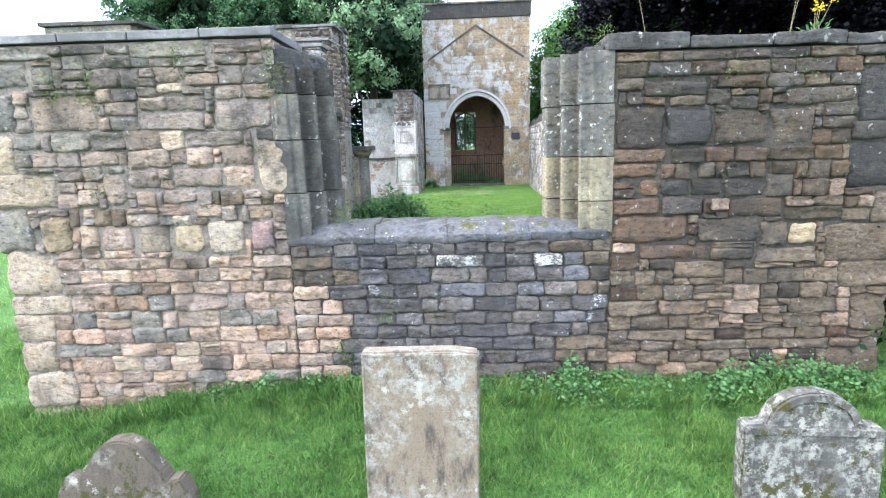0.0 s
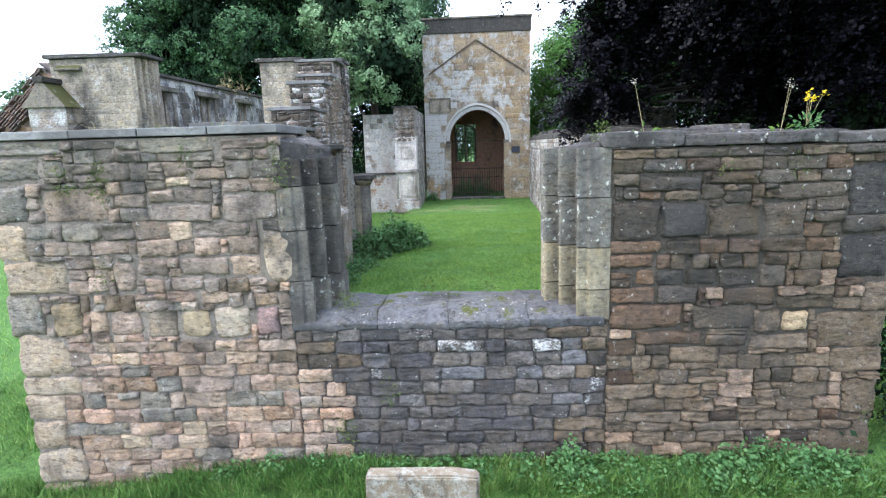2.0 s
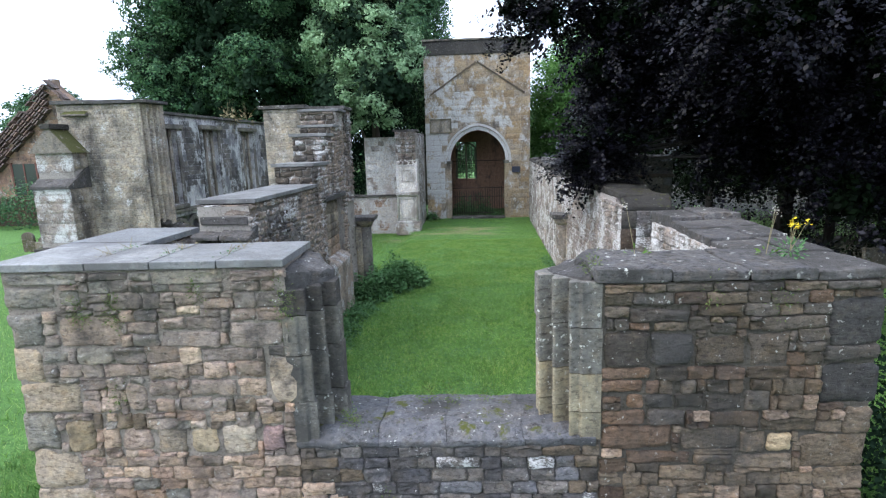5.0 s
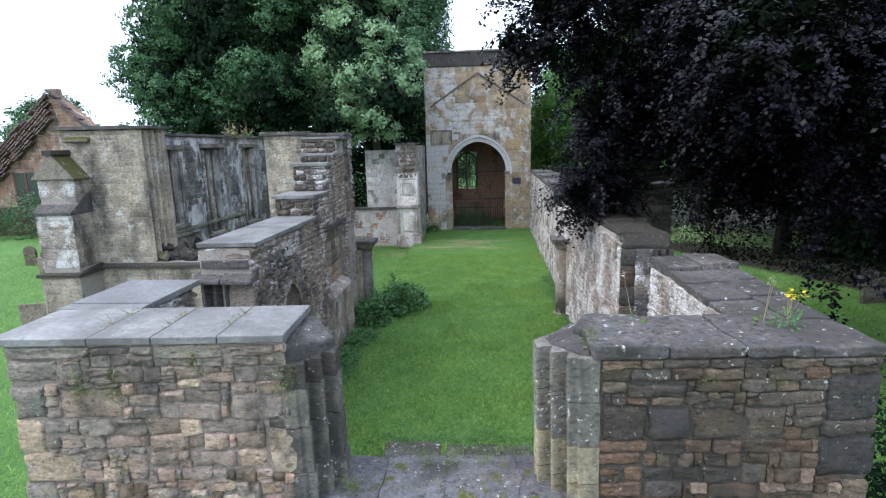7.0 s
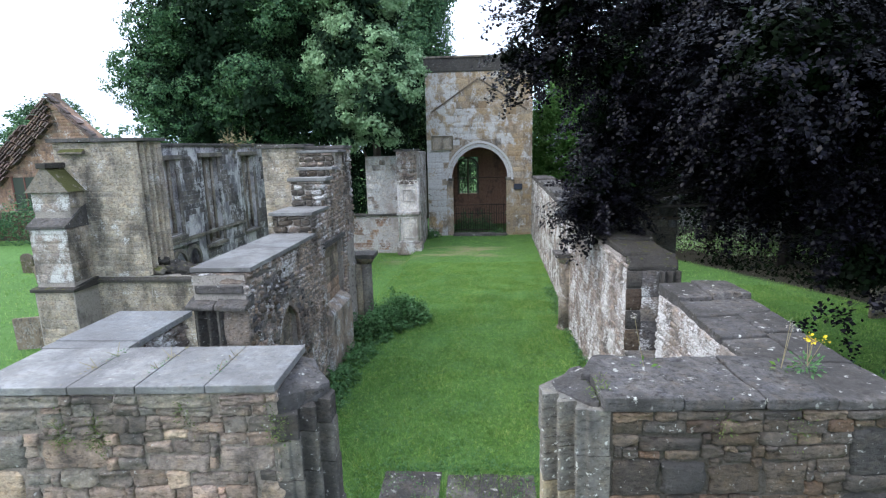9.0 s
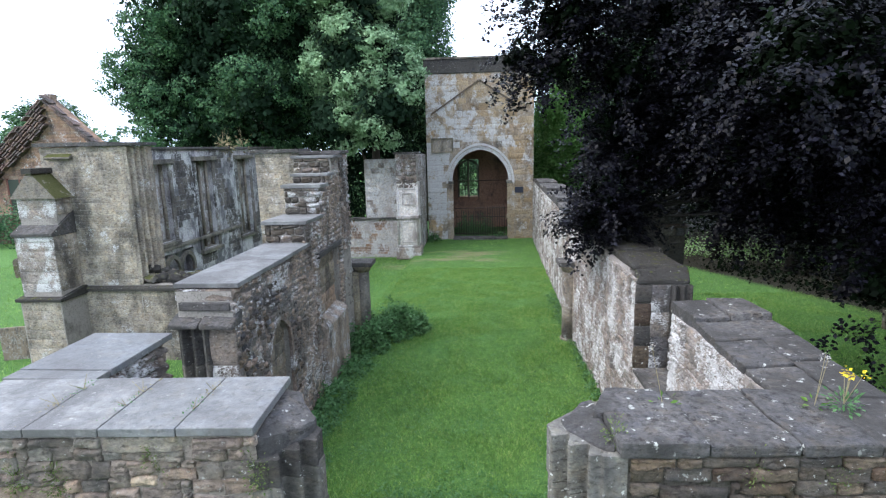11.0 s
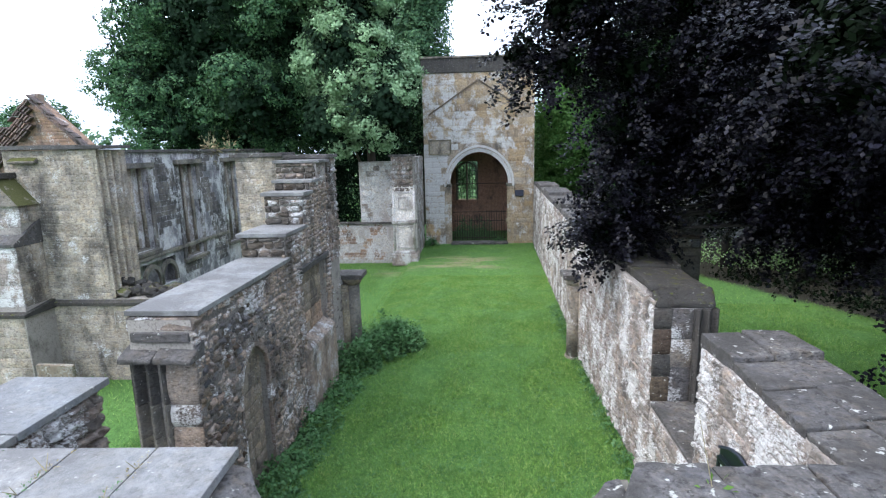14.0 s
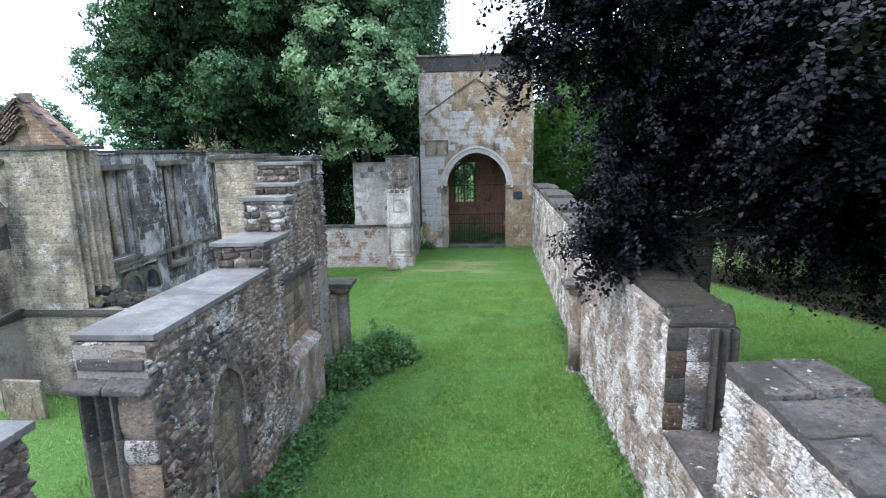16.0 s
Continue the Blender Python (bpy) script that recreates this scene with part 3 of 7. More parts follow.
def leaves(name, pos, size, mat, seed=1, flat=0.0, aspect=1.7, normals=None, parent=None, droop=0.0):
    """Small folded leaves, one island of two triangles each, at the given points."""
    rng = np.random.default_rng(seed)
    n = len(pos)
    d = rng.normal(size=(n, 3))
    d[:, 2] = d[:, 2] * (1 - flat) - droop
    d /= np.linalg.norm(d, axis=1)[:, None]
    up = rng.normal(size=(n, 3)) * (1 - flat * 0.7)
    up[:, 2] += 1.0 + flat
    if normals is not None:
        d -= 0.75 * (d * normals).sum(1)[:, None] * normals
        d /= np.linalg.norm(d, axis=1)[:, None]
        up = rng.normal(size=(n, 3)) * 0.55 + normals * 1.1 + np.array((0, 0, 0.5))
    side = np.cross(d, up)
    side /= np.linalg.norm(side, axis=1)[:, None] + 1e-9
    s = (size * rng.uniform(0.6, 1.35, n))[:, None]
    nrm = np.cross(side, d)
    a = pos
    b = pos + d * s * 0.5 + side * s * 0.5 / aspect + nrm * s * 0.06
    c = pos + d * s
    e = pos + d * s * 0.5 - side * s * 0.5 / aspect + nrm * s * 0.06
    v = np.stack([a, b, c, e], 1).reshape(-1, 3)
    idx = np.arange(n)[:, None] * 4
    quads = np.concatenate([idx, idx + 1, idx + 2, idx + 3], 1)
    me = bpy.data.meshes.new(name)
    me.vertices.add(n * 4)
    me.vertices.foreach_set("co", v.astype(np.float32).ravel())
    me.loops.add(n * 4)
    me.loops.foreach_set("vertex_index", quads.astype(np.int32).ravel())
    me.polygons.add(n)
    me.polygons.foreach_set("loop_start", (np.arange(n) * 4).astype(np.int32))
    me.materials.append(mat)
    me.update(calc_edges=True)
    ob = new(name, me)
    if parent:
        ob.parent = parent
    return ob


def crown_points(rng, blobs, n, clump=0.5, shell=0.75, per=40, spray=0.0):
    """Points gathered in clumps on the outer parts of several ellipsoids (centre, radii); spray draws the clumps out along hanging twigs."""
    vol = np.array([r[0] * r[1] * r[2] for _, r in blobs]) ** (2 / 3)
    vol /= vol.sum()
    k = max(1, n // per)
    which = rng.choice(len(blobs), k, p=vol)
    c = np.array([b[0] for b in blobs])[which]
    r = np.array([b[1] for b in blobs])[which]
    d = rng.normal(size=(k, 3))
    d /= np.linalg.norm(d, axis=1)[:, None]
    rad = (shell + (1.04 - shell) * rng.random(k) ** 0.7)[:, None]
    centre = c + d * r * rad
    pts = np.repeat(centre, per, 0) + rng.normal(size=(k * per, 3)) * clump * np.repeat(rng.uniform(0.5, 1.2, k), per)[:, None] * (1, 1, 0.7)
    if spray:
        way = d * (1, 1, 0.3) + rng.normal(size=(k, 3)) * 0.35 + np.array((0, 0, -0.55))
        way /= np.linalg.norm(way, axis=1)[:, None]
        along = rng.random(k * per)[:, None] * np.repeat(rng.uniform(0.5, 1.3, k), per)[:, None] * spray
        pts = np.repeat(centre, per, 0) + np.repeat(way, per, 0) * along + rng.normal(size=(k * per, 3)) * clump * (1.1 - 0.6 * along / (spray * 1.3)) * (1, 1, 0.6)
        pts[:, 2] -= 0.25 * along[:, 0] ** 2
        d = d * 0.45 + np.array((0, -0.15, 0.75)) + rng.normal(size=(k, 3)) * 0.35
        d /= np.linalg.norm(d, axis=1)[:, None]
    return pts, np.repeat(d, per, 0)


def tree(name, label, base, height, blobs, n, leaf, mat, seed, clump=0.5, shell=0.75, trunk=0.4, limbs=7, aspect=1.7, spray=0.0, per=40, inner=None, lobes=0, lobe=1.0, bark=None):
    bark = bark or m_bark
    rng = np.random.default_rng(seed)
    body = blobs
    root = thing(name, label, "tree")
    bx, by, bz = base
    bm = rod_bm((bx, by, bz - 0.2), (bx + 0.2, by, bz + height * 0.35), trunk, 10, r2=trunk * 0.7)
    part("trunk", bm, bark, root, smooth=True)
    part("trunk", rod_bm((bx + 0.2, by, bz + height * 0.33), (bx, by, bz + height * 0.7), trunk * 0.7, 8, r2=0.06), bark, root, smooth=True)
    for i in range(limbs):
        b = blobs[i % len(blobs)]
        z = bz + height * rng.uniform(0.25, 0.6)
        start = Vector((bx, by, z))
        end = Vector(b[0]) + Vector(rng.normal(size=3) * np.array(b[1]) * 0.3)
        mid = start.lerp(end, 0.5) + Vector((0, 0, 0.4))
        limb = part("limb", rod_bm(start, mid, trunk * 0.35, 7, r2=trunk * 0.2), bark, root, smooth=True)
        part("branch", rod_bm(mid, end, trunk * 0.2, 6, r2=0.02), bark, limb, smooth=True)
    if lobes:
        made = []
        size = np.array([b[1][0] * b[1][1] * b[1][2] for b in body]) ** (2 / 3)
        for k in rng.choice(len(body), lobes, p=size / size.sum()):
            d = rng.normal(size=3)
            d /= np.linalg.norm(d)
            r = lobe * rng.uniform(0.6, 1.25)
            made.append((tuple(np.array(body[k][0]) + d * np.array(body[k][1]) * rng.uniform(0.72, 0.95)), (r, r, 0.72 * r)))
        blobs = made
    pts, nr = crown_points(rng, blobs, n, clump, shell, per, spray)
    tagged(leaves("crown", pts, leaf, mat, seed, 0.2, aspect, nr, root), kind="stuff")
    # inner leaves close the crown; inner gives a colour with shade put in
    core = [(c, tuple((0.86 if lobes else 0.6) * v for v in r)) for c, r in body]
    pts, nr = crown_points(rng, core, n // (4 if lobes else 3), clump * 1.5, 0.2, 20)
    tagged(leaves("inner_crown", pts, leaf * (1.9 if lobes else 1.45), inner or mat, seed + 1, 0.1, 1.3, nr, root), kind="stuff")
    return root


def ground_z(x, y):
    s = min(1.0, max(0.0, (y - 14.0) / 20.0))
    t = min(1.0, max(0.0, (-1.5 - x) / 3.0))
    r = min(1.0, max(0.0, (x - 1.0) / 2.0)) * min(1.0, max(0.0, (6.0 - y) / 2.0))
    inner = min(1.0, max(0.0, (y - 5.2) / 0.8)) if -3.7 < x < 3 else 0.0
    return -0.42 * s * s * (3 - 2 * s) - 0.32 * t * t * (3 - 2 * t) * (1 - 0.75 * inner) + 0.04 * r


# ---- ground ----
def build_ground():
    xs = sorted({*np.round(np.linspace(-14, 14, 113), 3), *np.round(np.linspace(-60, 60, 61), 3), -400, -200, -110, 110, 200, 400})
    ys = sorted({*np.round(np.linspace(0, 36, 121), 3), *np.round(np.linspace(-30, 80, 56), 3), -400, -120, 120, 250, 600})
    vs, fs = [], []
    for y in ys:
        for x in xs:
            z = ground_z(x, y) + 0.025 * noise.noise(Vector((x * 0.9, y * 0.9, 0.3))) + 0.012 * noise.noise(Vector((x * 3.1, y * 3.1, 0)))
            vs.append((x, y, z))
    k = len(xs)
    for j in range(len(ys) - 1):
        for i in range(k - 1):
            fs.append((j * k + i, j * k + i + 1, (j + 1) * k + i + 1, (j + 1) * k + i))
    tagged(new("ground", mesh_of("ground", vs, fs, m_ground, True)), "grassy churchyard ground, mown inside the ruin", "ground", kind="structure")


build_ground()


# ---- the front wall with its window opening ----
def fw(x, d):
    """A place on the front wall: x along it, d metres behind its outer face."""
    return (x - 0.04 * d, 4.685 + 0.04 * x + d)


def fpoly(pts):
    return [fw(x, d) for x, d in pts]


FRONT = Face(fw(-6, 0), fw(6, 0))
FU = math.sqrt(1 + 0.04 ** 2)


def fstones(rows):
    """Rectangles (x0, z0, x1, z1) to stones on the front face."""
    return [(((a + c) / 2 + 6) * FU, (b + d) / 2, c - a, d - b) for a, b, c, d in rows]


def ftaken(rows):
    return [((a + 6) * FU, b, (c + 6) * FU, d) for a, b, c, d in rows]


pier_left = thing("wall_front_left", "pink and buff sandstone rubble wall under grey coping slabs", "wall", kind="structure",
                  me=from_bm("wall_front_left", prism_bm(fpoly([(-4.3, 0.012), (-1.72, 0.012), (-1.72, 0.82), (-4.3, 0.82)]), -0.7, 3.11), m_mort_pink))
apron = thing("wall_front_apron", "soot-blackened sandstone rubble below the window sill", "wall", kind="structure",
              me=from_bm("wall_front_apron", prism_bm(fpoly([(-1.72, 0.012), (1.14, 0.012), (1.14, 0.82), (-1.72, 0.82)]), -0.6, 1.33), m_mort_dark))
pier_right = thing("wall_front_right", "brown sandstone rubble wall with a flat weathered stone top", "wall", kind="structure",
                   me=from_bm("wall_front_right", prism_bm(fpoly([(1.14, 0.012), (3.6, 0.012), (3.6, 0.85), (1.14, 0.85)]), -0.6, 2.9), m_mort_brown))

# stones that stand out by size or colour: x0, z0, x1, z1 on the front wall
QUOINS = [(-4.3, 1.74, -3.74, 2.04), (-4.31, 0.93, -3.83, 1.32), (-4.34, 0.74, -3.77, 0.92), (-4.33, 0.49, -3.96, 0.73), (-4.32, 0.18, -3.98, 0.48),
          (-4.33, -0.19, -3.84, 0.17), (-4.33, -0.45, -4.02, -0.20), (-4.33, 2.05, -4.05, 2.39)]
LEFT_BUFF = [(-3.06, 1.31, -2.77, 1.56), (-2.41, 1.3, -2.09, 1.59), (-1.9, 1.81, -1.65, 2.27), (-2.72, 2.69, -2.5, 2.77)]
LEFT_GREY = [(-4.36, 1.33, -4.01, 1.73), (-4.3, 2.4, -3.99, 2.72), (-4.3, 2.77, -3.83, 2.97), (-3.79, 2.79, -3.6, 2.94), (-4.03, 2.24, -3.79, 2.35), (-2.91, 2.98, -2.27, 3.11), (-4.3, 2.99, -3.6, 3.1)]
LEFT_YELLOW = [(-3.92, 1.34, -3.65, 1.66), (-2.72, 1.3, -2.45, 1.56)]
LEFT_PINK = [(-3.57, 1.36, -3.42, 1.57), (-3.39, 1.33, -3.11, 1.56), (-2.53, 2.07, -2.29, 2.23), (-2.21, 1.88, -1.95, 2.05), (-3.54, 1.75, -3.35, 1.89), (-2.84, 1.64, -2.56, 1.74), (-3.29, 1.75, -3.1, 2.02), (-2.52, 1.62, -2.27, 1.73)]
LEFT_DULL = [(-3.85, 2.4, -3.26, 2.69), (-2.89, 2.55, -2.66, 2.66), (-2.91, 2.38, -2.34, 2.53), (-2.64, 2.54, -2.31, 2.67), (-3.05, 2.06, -2.68, 2.22), (-2.22, 2.07, -1.94, 2.23), (-2.66, 1.89, -2.24, 2.05),
             (-3.06, 1.89, -2.79, 2.04), (-2.52, 2.24, -2.01, 2.36), (-2.2, 3.0, -1.79, 3.09), (-2.78, 1.75, -2.48, 1.87), (-2.24, 2.37, -1.75, 2.6)]
LEFT_PURPLE = [(-2.03, 1.31, -1.82, 1.58)]
RIGHT_DARK = [(1.6, 2.13, 1.97, 2.44), (3.18, 2.31, 3.64, 2.75), (3.15, 2.15, 3.64, 2.3), (3.14, 1.74, 3.64, 2.13), (1.57, 1.71, 1.82, 1.85)]
RIGHT_BROWN = [(1.19, 2.13, 1.58, 2.47), (2.0, 2.14, 2.44, 2.4), (2.17, 1.51, 2.62, 1.67), (2.12, 1.69, 2.45, 1.85), (1.84, 1.71, 2.1, 1.85), (2.65, 1.48, 3.14, 1.59)]
RIGHT_GREY = [(2.48, 2.13, 2.82, 2.43), (1.6, 1.54, 1.95, 1.69), (2.47, 1.68, 2.7, 1.87), (1.39, 2.54, 1.93, 2.66), (2.57, 2.45, 3.15, 2.58), (2.12, 2.42, 2.35, 2.53)]
RIGHT_TAN = [(3.38, 1.43, 3.62, 1.71), (3.02, 1.1, 3.62, 1.42), (3.17, 0.86, 3.62, 1.09), (1.9, 1.29, 2.45, 1.5), (2.47, 1.25, 2.69, 1.47), (2.04, 1.13, 2.42, 1.24), (2.43, 1.1, 2.95, 1.23), (1.73, 0.97, 2.17, 1.12), (3.3, 0.45, 3.63, 0.8), (3.15, 0.05, 3.62, 0.3)]
RIGHT_WARM = [(1.17, 1.55, 1.58, 1.69), (1.18, 1.3, 1.83, 1.53), (1.42, 1.15, 2.02, 1.27), (1.4, 1.71, 1.56, 1.85), (1.14, 2.0, 1.61, 2.11), (1.15, 1.87, 1.55, 1.99)]
RIGHT_YELLOW = [(2.71, 1.26, 2.93, 1.45)]
m_warm = stone_mat("orange_sandstone", [(0.32, 0.235, 0.18), (0.29, 0.212, 0.163), (0.35, 0.265, 0.205), (0.28, 0.214, 0.172), (0.33, 0.25, 0.195)], soot=0.16, lichen=0.3)
m_grime = stone_mat("grimy_sandstone", [(0.098, 0.083, 0.069), (0.09, 0.08, 0.07), (0.106, 0.088, 0.071), (0.096, 0.082, 0.071), (0.083, 0.076, 0.069)], soot=0.2, lichen=0.5)
m_dullpink = stone_mat("dull_pinkish_sandstone", [(0.27, 0.215, 0.18), (0.24, 0.2, 0.175), (0.3, 0.235, 0.19), (0.26, 0.225, 0.2), (0.29, 0.24, 0.205)], soot=0.24, lichen=0.5)
m_tan = stone_mat("tan_sandstone", [(0.15, 0.12, 0.092), (0.17, 0.134, 0.101), (0.13, 0.108, 0.087)], soot=0.2, lichen=0.35)
m_warmbrown = stone_mat("reddish_brown_sandstone", [(0.14, 0.097, 0.072), (0.16, 0.11, 0.08), (0.12, 0.087, 0.067)], soot=0.2, lichen=0.3)
m_bloom = stone_mat("sooty_stone_with_white_bloom", SOOTY, soot=0.2, white=0.35, lichen=0.2)
m_yellow = stone_mat("yellow_sandstone", [(0.36, 0.285, 0.195), (0.34, 0.275, 0.2), (0.36, 0.3, 0.22)], soot=0.12, lichen=0.2)
m_quoin = stone_mat("pale_quoin_stone", [(0.4, 0.325, 0.245), (0.42, 0.345, 0.27), (0.37, 0.32, 0.265)], soot=0.2, lichen=0.3)
m_darkblock = stone_mat("dark_block_stone", [(0.07, 0.066, 0.062), (0.058, 0.056, 0.055), (0.085, 0.076, 0.067)], soot=0.4, lichen=0.35)

m_dullgrey = stone_mat("dull_grey_sandstone", [(0.2, 0.172, 0.147), (0.18, 0.158, 0.138), (0.22, 0.188, 0.158), (0.17, 0.153, 0.137)], soot=0.3, lichen=0.5)
m_purple = stone_mat("purple_sandstone", [(0.26, 0.19, 0.187), (0.28, 0.205, 0.2)], soot=0.1, lichen=0.2)
m_ashgrey = stone_mat("ash_grey_sandstone", [(0.23, 0.21, 0.178), (0.26, 0.238, 0.205), (0.2, 0.186, 0.163), (0.25, 0.232, 0.208)], soot=0.2, lichen=0.5)

rng = random.Random(11)
mortar_sheet(FRONT, pier_left, (-4.3 + 6) * FU, (-1.7 + 6) * FU, -0.5, 3.11, m_mort_pink, 0.015, 0.003)
mortar_sheet(FRONT, apron, (-1.7 + 6) * FU, (1.14 + 6) * FU, -0.4, 1.34, m_mort_dark, 0.013, 0.002)
mortar_sheet(FRONT, pier_right, (1.14 + 6) * FU, (3.6 + 6) * FU, -0.4, 2.91, m_mort_brown, 0.014, 0.002)
picked = [(QUOINS, m_quoin), (LEFT_BUFF, m_quoin), (LEFT_GREY, m_ashgrey), (LEFT_YELLOW, m_yellow), (LEFT_PINK, m_pink), (LEFT_DULL, m_dullpink), (LEFT_PURPLE, m_purple)]
rows = courses(rng, (-4.3 + 6) * FU, (-1.69 + 6) * FU, -0.45, 3.1, 0.1, 0.17, 0.15, 0.4, taken=ftaken([r for g, _ in picked for r in g]), wave=0.03)
hand = [(*q, m) for g, m in picked for q in fstones(g)]


def left_pick(u, z, r):
    k, c = z + r.uniform(-0.4, 0.4), r.random()
    if k > 2.25:
        return m_dullgrey if c < 0.4 else m_ashgrey if c < 0.5 else m_dullpink
    if k > 1.2:
        return m_dullpink if c < 0.35 else m_ashgrey if c < 0.45 else m_pink if c < 0.9 else m_tan
    return m_pink if c < 0.45 else m_warm if c < 0.75 else m_ashgrey if c < 0.83 else m_quoin if c < 0.92 else m_dullpink


lay(FRONT, pier_left, hand + rows, m_pink, seed=3, gap=0.004, proud=0.034, tilt=0.03, most=400, pick=left_pick)
rows = courses(rng, (-1.69 + 6) * FU, (1.165 + 6) * FU, -0.35, 1.35, 0.11, 0.15, 0.16, 0.4)


def apron_pick(u, z, r):
    x = u / FU - 6
    e = min(x + 1.35, 0.95 - x) / 0.3 + r.uniform(-0.8, 0.8) + min(0.0, (z - 0.35) / 0.25)
    return (m_bloom if r.random() < 0.16 else m_sooty) if e > 0 else (m_pink if x < 0 and z < 0.9 else m_tan if r.random() < 0.5 else m_grime)


lay(FRONT, apron, rows, m_sooty, seed=5, gap=0.006, proud=0.032, tilt=0.02, pick=apron_pick)
picked = [(RIGHT_DARK, m_darkblock), (RIGHT_BROWN, m_brown), (RIGHT_GREY, m_grime), (RIGHT_TAN, m_tan), (RIGHT_WARM, m_warmbrown), (RIGHT_YELLOW, m_yellow)]
rows = courses(rng, (1.165 + 6) * FU, (3.62 + 6) * FU, -0.35, 2.9, 0.095, 0.16, 0.15, 0.42, taken=ftaken([r for g, _ in picked for r in g]), wave=0.03)
hand = [(*q, m) for g, m in picked for q in fstones(g)]


def right_pick(u, z, r):
    k, c = z + r.uniform(-0.5, 0.5), r.random()
    if k > 2.2 and c < 0.6:
        return m_grime
    if k > 1.45:
        return m_brown if c < 0.7 else m_warmbrown if c < 0.8 else m_tan
    return m_warm if c < 0.14 else m_tan if c < 0.85 else m_brown


lay(FRONT, pier_right, hand + rows, m_brown, seed=7, gap=0.004, proud=0.034, tilt=0.03, pick=right_pick, most=400)


def splay(x0, d0, x1, d1, rolls, depth, n=40):
    """A moulded splay seen in plan: rolls and hollows from one arris to the other."""
    out = []
    dx, dd = x1 - x0, d1 - d0
    ln = math.hypot(dx, dd)
    nx, nd = (dd / ln, -dx / ln)
    if nd > 0:
        nx, nd = -nx, -nd
    for i in range(n + 1):
        t = i / n
        w = math.sin(math.tau * rolls * t - 0.6)
        off = depth * (w if w > -0.35 else -0.35 - 0.9 * (-0.35 - w)) * math.sin(math.pi * min(1, 6 * t, 6 * (1 - t)) / 2)
        out.append((x0 + dx * t + nx * off, d0 + dd * t + nd * off))
    return out


def jamb(name, label, profile, back, levels, mat, place, top=None, lean=0.0):
    """A moulded window jamb of stacked blocks; every block is a part."""
    root = thing(name, label, "window jamb", kind="structure")
    for i, (a, b) in enumerate(zip(levels, levels[1:])):
        s = lean * ((a + b) / 2 - levels[0]) + (rnd.uniform(-0.004, 0.004))
        pts = [place(x + s, d) for x, d in profile + back]
        zt = b - 0.006
        if top and i == len(levels) - 2:
            zt = [top(x, d) for x, d in profile + back]
        part("jamb_stone", prism_bm(pts, a + 0.004, zt, bevel=0.0), mat[i] if isinstance(mat, list) else mat, root)
    return root


left_prof = [(-1.7, -0.03), (-1.59, -0.03)] + splay(-1.575, -0.02, -1.27, 0.36, 2.6, 0.066, 60)
jamb("window_jamb_left", "blackened moulded sandstone jamb with vertical shafts", left_prof, [(-1.26, 0.46), (-1.62, 0.83), (-1.716, 0.83), (-1.716, -0.02)],
     [1.4, 1.81, 2.27, 2.66, 2.95], [m_jambgrey, m_jamb, m_jamb, m_darkblock], fw, lambda x, d: 2.895, lean=-0.035)
right_prof = [(1.17, -0.03), (0.995, -0.03)] + splay(0.98, -0.02, 0.65, 0.36, 2.6, 0.066, 60)
jamb("window_jamb_right", "pale lichened moulded sandstone jamb with vertical shafts", right_prof, [(0.64, 0.46), (1.1, 0.86), (1.17, 0.86)],
     [1.4, 1.68, 2.06, 2.5, 2.95], [m_jambyellow, m_jambpale, m_jambgrey, m_jambgrey], fw, lambda x, d: 2.925, lean=-0.02)

part("mortar", prism_bm(fpoly([(1.1, -0.014), (1.18, -0.014), (1.18, 0.3), (1.1, 0.3)]), 1.2, 2.9, None, 0.0, 0.008, 5), m_mort_brown, pier_right)

pts = [(-1.74, 0.03), (-1.62, 0.05), (-1.42, 0.28), (-1.36, 0.5), (-1.58, 0.8), (-1.74, 0.8)]
thing("broken_stone", "weathered broken stone topping a window jamb", "stone", "broken jamb tops",
      me=from_bm("broken_stone", prism_bm(fpoly(pts), [2.86 for x, d in pts], [3.11 - 0.36 * (x + 1.7) - 0.25 * max(0.0, 0.25 - d) for x, d in pts], None, 0.03, 0.035, 7), m_cap))
pts = [(1.08, 0.04), (1.0, 0.05), (0.74, 0.33), (0.7, 0.5), (0.97, 0.82), (1.08, 0.82)]
thing("broken_stone", "weathered broken stone topping a window jamb", "stone", "broken jamb tops",
      me=from_bm("broken_stone", prism_bm(fpoly(pts), 2.82, [2.97, 2.97, 2.93, 2.92, 2.96, 2.98], None, 0.03, 0.03, 7), m_cap))

# the sloping sill, of four stones
sill = thing("window_sill", "dark weathered sloping stone sill of the open window", "window sill", kind="structure")
for a, b in ((-1.7, -0.921), (-0.919, -0.281), (-0.279, 0.459), (0.461, 1.13)):
    bm = bmesh.new()
    prof = [(-0.035, 1.34), (-0.045, 1.41), (0.09, 1.49), (0.4, 1.5), (0.83, 1.45), (0.83, 1.2)]
    lo = [bm.verts.new((*fw(a, d), z)) for d, z in prof]
    hi = [bm.verts.new((*fw(b, d), z + rnd.uniform(-0.015, 0.015))) for d, z in prof]
    bm.faces.new(lo)
    bm.faces.new(hi[::-1])
    for i in range(6):
        bm.faces.new((lo[i], hi[i], hi[(i + 1) % 6], lo[(i + 1) % 6]))
    bmesh.ops.bevel(bm, geom=bm.edges[:], offset=0.004, segments=1, affect="EDGES")
    bmesh.ops.subdivide_edges(bm, edges=[e for e in bm.edges if e.calc_length() > 0.1], cuts=7, use_grid_fill=True)
    for v in bm.verts:
        v.co += noise.noise_vector(v.co * 4) * 0.03 + noise.noise_vector(v.co * 13) * 0.014
    part("sill_stone", bm, m_sill, sill, smooth=True)


